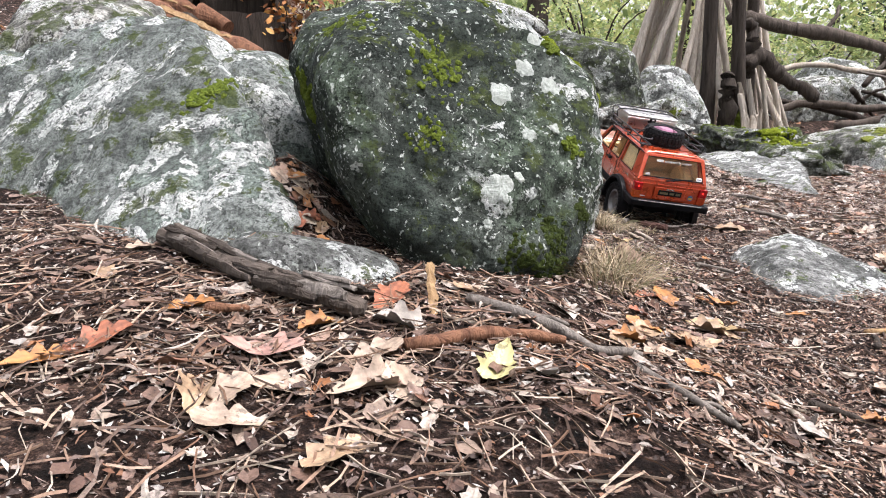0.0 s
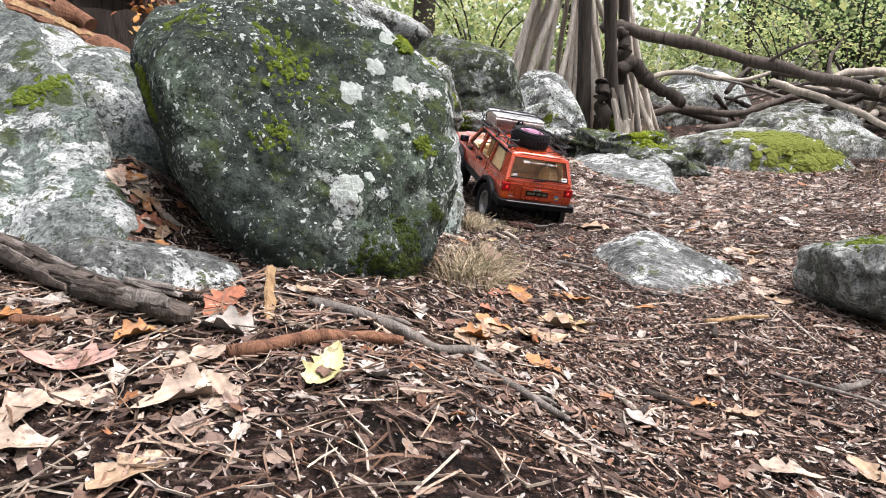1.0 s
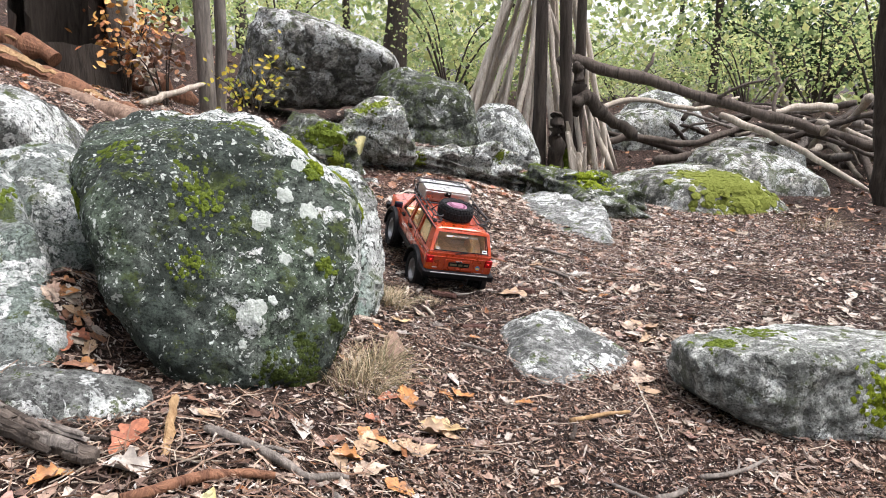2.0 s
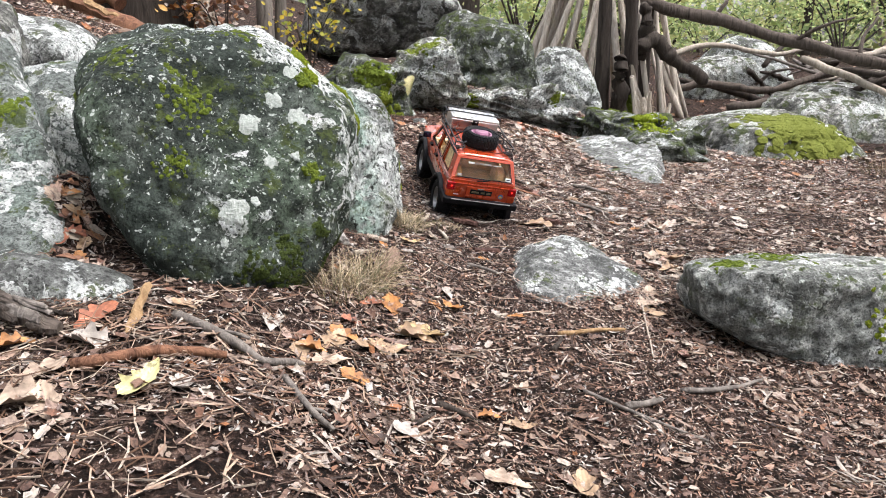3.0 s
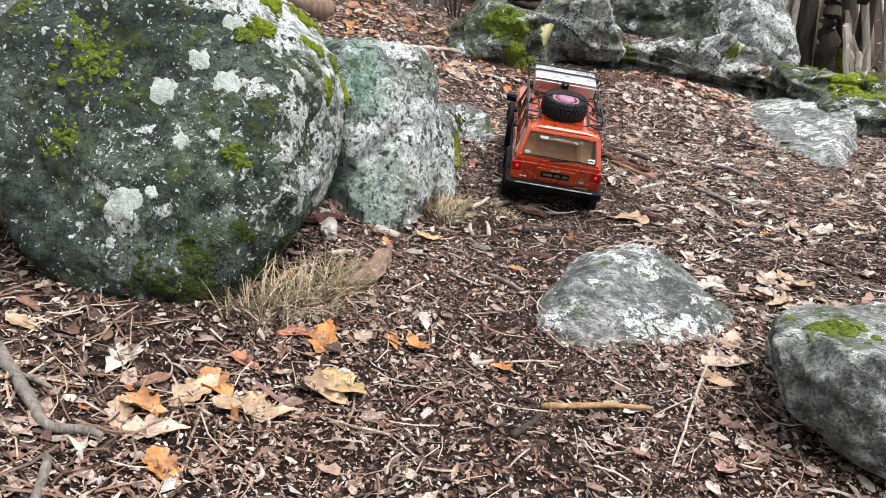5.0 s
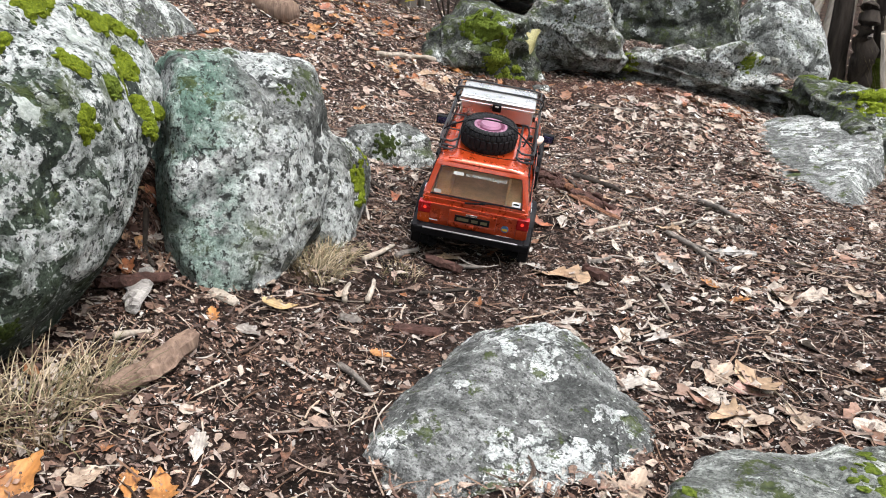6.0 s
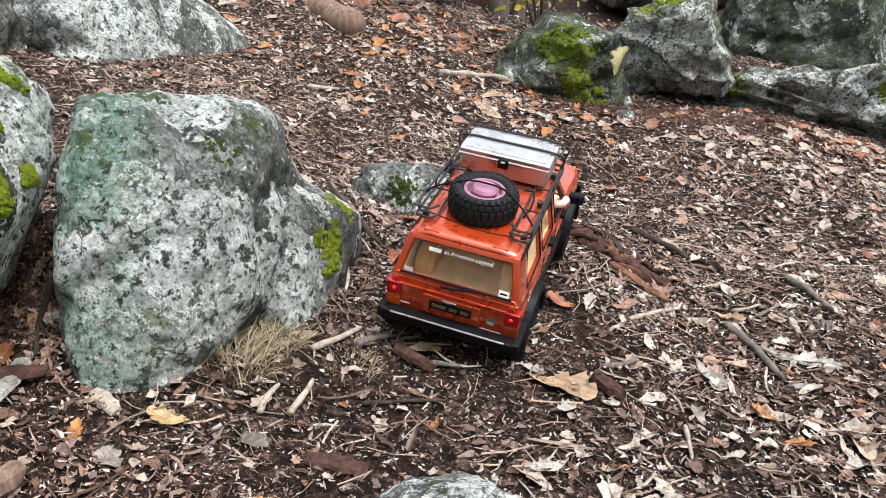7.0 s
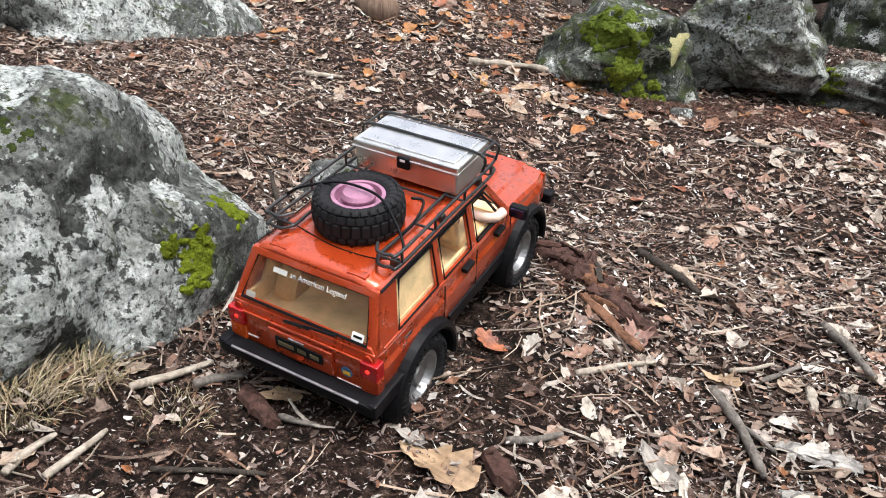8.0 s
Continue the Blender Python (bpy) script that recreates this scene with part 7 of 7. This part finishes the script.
for k in range(28):
    a = -32 + 88 * (k + wood_rnd.random()) / 28
    d = wood_rnd.uniform(6.8, 14)
    shrub(0.5 + d * math.sin(radians(a)), d * math.cos(radians(a)), wood_rnd.uniform(0.6, 1.2), wood_rnd.uniform(0.5, 1.5), 100 + k, "light green forest shrub", LEAF_FAR, 1500, 0.04)
for k, (x, y) in enumerate(((7.0, 9.0), (8.3, 9.6), (6.9, 10.6))):
    shrub(x, y, 0.9, 1.6, 200 + k, "dark green fir undergrowth", FIR, 1500, 0.10)
shrub(-0.13, 3.5, 0.18, 0.36, 300, "yellow-leaved sapling beside thin trunks", LEAF_GOLD, 130, 0.032)
shrub(-0.50, 3.4, 0.16, 0.36, 301, "rusty-leaved sapling on the bank", FAR_LEAF, 260, 0.036)
shrub(-0.68, 3.45, 0.20, 0.42, 302, "orange-leaved sapling beside the hollow stump", RUSTY, 300, 0.034)


def far_woods(count, near, far, low, high, size, seed, label, colors):
    """Leaves of the woods in the distance, in drifting clumps that thin out upwards."""
    gen = np.random.default_rng(seed)
    clumps = count // 90
    a, d = np.radians(gen.uniform(-60, 70, clumps)), gen.uniform(near, far, clumps)
    z = low + (high - low) * gen.random(clumps) ** 1.5
    k = gen.integers(0, clumps, count)
    c = np.stack([0.5 + d * np.sin(a), d * np.cos(a), 0.5 + z], -1)[k] + gen.normal(0, 1, (count, 3)) * np.array([0.55, 0.55, 0.30]) * (near / 10)
    u = gen.normal(0, 1, (count, 3))
    u /= np.linalg.norm(u, axis=1)[:, None]
    w = np.cross(u, gen.normal(0, 1, (count, 3)))
    w /= np.linalg.norm(w, axis=1)[:, None]
    r = (size * gen.uniform(0.5, 1.3, count))[:, None]
    v = np.stack([c - u * r * 0.5, c + w * r * 0.32, c + u * r * 0.55, c - w * r * 0.30], 1).reshape(-1, 3)
    ob = new("far_woods", raw("far_woods", v.tolist(), [(4 * i, 4 * i + 1, 4 * i + 2, 4 * i + 3) for i in range(count)], sheer_leaves(palette("far_wood_leaves", colors, 0.6, vein=0.1))))
    return tagged(ob, label, "woods", kind="stuff")


far_woods(36000, 9.0, 15.0, -0.2, 3.0, 0.12, 71, "yellow-green leaves of the woods behind the rocks", [(0.33, 0.40, 0.14), (0.43, 0.48, 0.19), (0.22, 0.30, 0.12), (0.53, 0.53, 0.22), (0.35, 0.41, 0.22), (0.18, 0.24, 0.10)])
far_woods(9000, 17.0, 26.0, -0.5, 4.2, 0.34, 72, "soft green leaves of the deep woods", [(0.38, 0.43, 0.23), (0.45, 0.49, 0.26), (0.30, 0.36, 0.19), (0.53, 0.54, 0.32)])


def near_tree():
    root = holder("forked_tree", Matrix.Identity(4), "dark forked tree with mossy foot and broken roots", "tree")
    z = ground_z(1.5, 3.8)
    for base, mid, top, r in (((1.43, 3.82, z - 0.1), (1.41, 3.82, 0.5), (1.37, 3.86, 2.6), 0.047), ((1.60, 3.80, z - 0.1), (1.55, 3.80, 0.5), (1.46, 3.84, 2.6), 0.044), ((1.74, 4.05, z - 0.1), (1.72, 4.05, 0.6), (1.70, 4.1, 2.6), 0.04)):
        line = bent([base, (base[0] * 0.5 + mid[0] * 0.5, base[1], 0.2), mid, ((mid[0] + top[0]) / 2, top[1], 1.4), top], 6)
        rad = [r * (1.35 - 0.45 * min(1, i / 5)) * (1 - 0.3 * i / len(line)) * (1 + 0.12 * noise.noise(Vector(p) * 9)) for i, p in enumerate(line)]
        part("trunk", tube_along(line, r, 16, taper=rad), BARK_DARK, root, smooth=True)
    for pts, r in ((((1.62, 3.86, 0.35), (1.72, 3.9, 0.42), (1.80, 3.9, 0.34), (1.92, 3.9, 0.27), (2.03, 3.88, 0.19)), 0.045), (((1.66, 3.92, 0.30), (1.67, 3.92, 0.50), (1.655, 3.93, 0.60)), 0.04), (((1.52, 3.78, 0.0), (1.50, 3.74, 0.18), (1.50, 3.76, 0.33)), 0.05)):
        part("root", stick_bm(pts, r, None, 12, 0.4), BARK_DARK, root, smooth=True)
    rnd = random.Random(21)
    for k in range(20):
        x, y = rnd.uniform(1.60, 1.92), rnd.uniform(3.66, 3.86)
        z0 = ground_z(x, y) - 0.02
        a, b = Vector((x, y, z0)), Vector((x - rnd.uniform(-0.02, 0.10), y + rnd.uniform(0.0, 0.06), z0 + rnd.uniform(0.12, 0.42) * (1.95 - x) / 0.35))
        part("torn_root", lath_bm(a, b, rnd.uniform(0.008, 0.018), rnd.uniform(0.004, 0.008), 300 + k), rnd.choice((BARK_POLE, BARK_POLE, BARK_PALE, BARK_GREY)), root)
    foliage(260, clumped([((1.4 + 0.8 * math.cos(k), 3.9 + 0.8 * math.sin(k), 3.0 + 0.2 * (k % 3)), 1.0) for k in range(9)], 0.7), 0.14, 44, "crown", LEAF_FAR, root)
    return root


foot = near_tree()
foot_trunk = [o for o in scene.objects if o.parent == foot and o.name.startswith("trunk")][1]
moss(surface(foot_trunk), (1.56, 3.72, 0.10), 0.05, 70, MOSS_DEEP, "green moss on the forked tree's foot", 27, 0.018, 0.5, (0, 0, -0.08))
thin = holder("thin_tree", Matrix.Identity(4), "two thin grey-brown trunks side by side", "tree")
for base, top, r in (((-0.335, 3.6, 0.1), (-0.43, 3.6, 2.2), 0.042), ((-0.29, 3.7, 0.1), (-0.29, 3.72, 2.2), 0.030)):
    part("trunk", stick_bm([base, tuple((a + b) / 2 + 0.01 for a, b in zip(base, top)), top], r, None, 12, 0.1, 0.25), BARK_GREY, thin, smooth=True)
thin = holder("thin_tree", Matrix.Identity(4), "thin leaning dark trunk at the path's edge", "tree")
part("trunk", stick_bm([(3.0, 3.0, -0.15), (2.92, 3.0, 0.3), (2.76, 3.0, 1.2)], 0.05, None, 12, 0.12, 0.25), BARK_DARK, thin, smooth=True)


def shelter():
    """Poles leaned together into a cone."""
    rnd = random.Random(8)
    root = holder("stick_shelter", Matrix.Translation((1.58, 4.45, lay(1.58, 4.45))), "cone-shaped shelter of leaning bleached poles", "shelter")
    for k in range(40):
        a = 2 * math.pi * k / 40 + rnd.uniform(-0.06, 0.06)
        r0 = rnd.uniform(0.42, 0.58)
        foot = Vector((math.cos(a) * r0, math.sin(a) * r0, -0.03))
        apex = Vector((rnd.gauss(0, 0.05), rnd.gauss(0, 0.05), rnd.uniform(1.3, 2.1)))
        mid = (foot + apex) / 2 + Vector((rnd.gauss(0, 0.025), rnd.gauss(0, 0.025), 0))
        part("pole", stick_bm([foot, mid, apex], rnd.uniform(0.011, 0.024), None, 7, 0.2, 0.4), rnd.choice((BARK_POLE, BARK_POLE, BARK_POLE, BARK_PALE)), root, smooth=True)
    return root


shelter()
def fallen_tree():
    root = holder("fallen_tree", Matrix.Identity(4), "long grey fallen trunk propped against the forked tree", "trunk")
    line = [(1.60, 4.07, 0.63), (1.75, 4.02, 0.60), (2.1, 3.92, 0.52), (2.6, 3.76, 0.38), (3.1, 3.6, 0.26), (3.6, 3.42, 0.12)]
    part("trunk", stick_bm(line, 0.038, None, 16, 0.3, 0.3), BARK_BROWN, root, smooth=True)
    for pts, r in ((((2.05, 3.93, 0.53), (2.12, 3.95, 0.62), (2.16, 4.0, 0.68)), 0.014), (((2.45, 3.80, 0.42), (2.55, 3.70, 0.50), (2.70, 3.66, 0.55)), 0.012),
                   (((2.80, 3.70, 0.33), (2.84, 3.78, 0.45), (2.95, 3.85, 0.56)), 0.013), (((3.05, 3.62, 0.27), (3.15, 3.52, 0.20), (3.22, 3.46, 0.08)), 0.012)):
        part("branch_stub", stick_bm(pts, r, None, 8, 0.35, 0.5), BARK_BROWN, root, smooth=True)
    return root


fallen_tree()
log_thing("fallen_branch", [(2.02, 4.45, 0.10), (2.3, 4.4, 0.15), (2.62, 4.3, 0.12), (3.0, 4.35, 0.22), (3.5, 4.3, 0.25)], 0.026, BARK_BROWN, "dull brown dead branch lying behind rocks", 0.3)
log_thing("fallen_branch", [(2.30, 4.15, 0.02), (2.6, 4.1, 0.075), (2.95, 4.1, 0.07), (3.5, 4.0, 0.05)], 0.034, BARK_BROWN, "thick brown dead branch on the ground", 0.3)
log_thing("fallen_branch", [(2.1, 4.8, 0.30), (2.5, 4.9, 0.38), (2.9, 4.8, 0.33), (3.3, 4.9, 0.42)], 0.022, BARK_PALE, "crooked bleached branch above rocks", 0.5)
log_thing("dead_stake", [(6.19, 8.4, 0.2), (6.0, 8.4, 0.62), (5.81, 8.4, 1.03)], 0.05, BARK_PALE, "bleached dead stake standing in the brush", 0.4)


def brush_pile():
    rnd = random.Random(31)
    for k in range(70):
        c = Vector((rnd.gauss(3.35, 0.38), rnd.gauss(4.25, 0.35), 0))
        a, l = rnd.uniform(0, 6.28), rnd.uniform(0.15, 0.5)
        up = rnd.uniform(-0.45, 0.45)
        z = lay(c.x, c.y) + rnd.uniform(0.03, 0.42) * math.exp(-((c.x - 3.4) / 0.7) ** 2)
        d = Vector((math.cos(a), math.sin(a), up)) * l
        pts = [c + Vector((0, 0, z)) - d, c + Vector((rnd.gauss(0, 0.03), rnd.gauss(0, 0.03), z + 0.03)), c + Vector((0, 0, z)) + d]
        low = min(p.z - lay(p.x, p.y) for p in pts)
        lift = max(0.0, 0.01 - low)
        log_thing("brush_branch", [p + Vector((0, 0, lift)) for p in pts], rnd.uniform(0.012, 0.032), rnd.choice((BARK_GREY, BARK_BROWN, BARK_DARK, BARK_PALE)), "dead branch in a tangled brush pile", 0.5, 0.2, "branch")["group"] = "brush pile"


brush_pile()

# behind the boulders
split_rnd = random.Random(9)


def split_log(pts, r, label, name="broken_log", core=BARK_RED, woods=(WOOD_RAW, WOOD_RAW, BARK_RED, BARK_DARK, BARK_PALE), count=9):
    """A rotten log: dark bark below, torn splinters of raw wood above."""
    root = holder(name, Matrix.Translation(pts[0]), label, "log")
    at = Vector(pts[0])
    line = [Vector(p) - at for p in pts]
    part("bark", stick_bm(line, r, None, 18, 0.8, 0.25), core, root, smooth=False)
    for k in range(count):
        a = split_rnd.uniform(0.2, 2.9)
        off = Vector((0.1 * math.cos(a), -math.cos(a), math.sin(a))) * r * 0.8
        lo = split_rnd.uniform(0, 0.45)
        hi = lo + split_rnd.uniform(0.3, 0.55)
        fine = bent(line, 8)
        cut = fine[int(lo * (len(fine) - 1)):int(min(1, hi) * (len(fine) - 1)) + 1][::4]
        if len(cut) > 1:
            part("splinter", stick_bm([p + off for p in cut], r * split_rnd.uniform(0.18, 0.42), None, 5, 0.7, 0.6), split_rnd.choice(woods), root)
    return root


split_log([(-1.47, 3.17, 0.674), (-1.24, 3.13, 0.582), (-0.95, 3.04, 0.471), (-0.65, 2.94, 0.341), (-0.50, 2.87, 0.277)], 0.060, "rotten log split open to orange-tan wood")
split_log([(-1.54, 3.41, 0.721), (-1.22, 3.35, 0.628), (-0.91, 3.24, 0.517)], 0.055, "rotten brown log with peeling bark")
split_log([(-0.98, 3.61, 0.388), (-0.82, 3.69, 0.480), (-0.65, 3.72, 0.425), (-0.43, 3.78, 0.314)], 0.072, "crumbled reddish rotten log")
log_thing("wood_chunk", [(-0.82, 3.69, 0.480), (-0.81, 3.70, 0.591), (-0.79, 3.72, 0.684)], 0.062, BARK_PALE, "pale chunk of dead wood", 0.1, 0.3, "wood")
log_thing("wood_chunk", [(-0.61, 3.72, 0.351), (-0.69, 3.74, 0.573), (-0.74, 3.78, 0.832)], 0.056, BARK_PALE, "pale leaning piece of dead wood", 0.2, 0.3, "wood")
log_thing("fallen_stick", [(-0.55, 3.09, 0.351), (-0.43, 3.20, 0.397), (-0.32, 3.31, 0.434)], 0.016, BARK_PALE, "bleached pale dead stick behind the boulder", 0.3, 0.2, "stick")


def torn_branch(places, r, count, woods, core, label, name, category="branch", seed=60, short=1.0, sunk=0.7, loose=0.0):
    """A rotten branch: a core under many torn laths that follow its line."""
    rnd = random.Random(seed)
    line = [Vector(p) for p in on_ground(r * sunk, *places)]
    at = line[0].copy()
    fine = bent([p - at for p in line], 6)
    root = holder(name, Matrix.Translation(at), label, category)
    part("core", stick_bm([p - at for p in line], r * 0.72, None, 9, 0.35, 0.3), core, root)
    for k in range(count):
        i = rnd.randrange(len(fine) - 5)
        j = min(len(fine) - 1, i + max(1, int(short * rnd.randint(4, 9))))
        a = rnd.uniform(0.0, 3.14)
        d = (fine[j] - fine[i]).normalized()
        across = d.cross(Vector((0, 0, 1))).normalized()
        off = across * math.cos(a) * r * rnd.uniform(0.6, 1.0) + Vector((0, 0, 1)) * math.sin(a) * r * rnd.uniform(0.5, 0.9)
        tip = off * rnd.uniform(0.6, 1.25) + across * rnd.gauss(0, loose) * r
        off = off + across * rnd.gauss(0, loose) * r
        part("splinter", lath_bm(fine[i] + off, fine[j] + tip, r * rnd.uniform(0.16, 0.36), r * rnd.uniform(0.08, 0.2), seed + k, off.normalized(), steps=6), rnd.choice(woods), root)
    return root


torn_branch([(-0.34, 0.775), (-0.29, 0.725), (-0.235, 0.665), (-0.172, 0.605), (-0.115, 0.560), (-0.08, 0.548)], 0.018, 44, (BARK_GREY, BARK_DARK, BARK_BROWN, BARK_GREY, BARK_DARK), BARK_BROWN, "rotten grey branch with torn splinters", "rotten_branch")
torn_branch([(0.475, 1.885), (0.53, 1.88), (0.585, 1.855), (0.635, 1.83), (0.685, 1.80)], 0.022, 60, (BARK_DARK, BARK_RUST, BARK_RUST, BARK_RUST, BARK_RED), BARK_RUST, "crumbling dark red-brown strip of bark", "bark_strip", "bark", 160, 0.45, 0.15, 0.55)
log_thing("brown_log", [(-0.395, 2.63, 0.300), (-0.55, 2.70, 0.33), (-0.80, 2.84, 0.39)], 0.045, BARK_TAN, "short brown log lying on the leafy bank", 0.1, 0.15)
log_thing("fallen_stick", [(-0.40, 2.50, 0.235), (-0.50, 2.62, 0.275), (-0.62, 2.80, 0.335)], 0.012, BARK_DARK, "dark damp stick beside the log", 0.3, 0.2, "stick")


def stump():
    rnd = random.Random(3)
    bm = bmesh.new()
    rings = []
    for j in range(9):
        t = j / 8
        ring = []
        for k in range(28):
            a = 6.283 * k / 28
            r = 0.20 * (1.25 - 0.3 * t) * (1 + 0.12 * noise.noise((math.cos(a) * 2, math.sin(a) * 2, t * 3)))
            top = 0.85 + 0.16 * noise.noise((math.cos(a) * 3, math.sin(a) * 3, 7))
            ring.append(bm.verts.new((r * math.cos(a), r * math.sin(a), -0.1 + (top + 0.1) * t)))
        rings.append(ring)
    for j in range(8, -1, -1):
        t = j / 8
        rings.append([bm.verts.new((v.co.x * 0.72, v.co.y * 0.72, v.co.z - 0.01)) for v in rings[j]])
    for j, (a, b) in enumerate(zip(rings, rings[1:])):
        for k in range(28):
            # a rotted gap on one side, ragged at its edges
            if 17 + (j % 3) // 2 <= k <= 25 - (j * 5 % 3) // 2 and 2 <= j <= 15 and j != 8:
                continue
            bm.faces.new((a[k], a[(k + 1) % 28], b[(k + 1) % 28], b[k]))
    bmesh.ops.recalc_face_normals(bm, faces=bm.faces)
    x, y = -0.93, 3.5
    return thing("hollow_stump", bm, BARK_DARK, Matrix.Translation((x, y, lay(x, y))), "black hollow rotten tree stump", "stump", smooth=True)


stump()
standing = new("fallen_leaf", raw("fallen_leaf", SHAPES[4][0], SHAPES[4][1], LEAF_LIME, True))
standing.matrix_world = Matrix.Translation((0.345, 2.79, 0.225)) @ pose(0, 0, 0, 62, 0, -25) @ Matrix.Scale(0.085, 4)
tagged(standing, "pale yellow-green leaf standing against the mossy rock", "leaf", "fallen leaves")
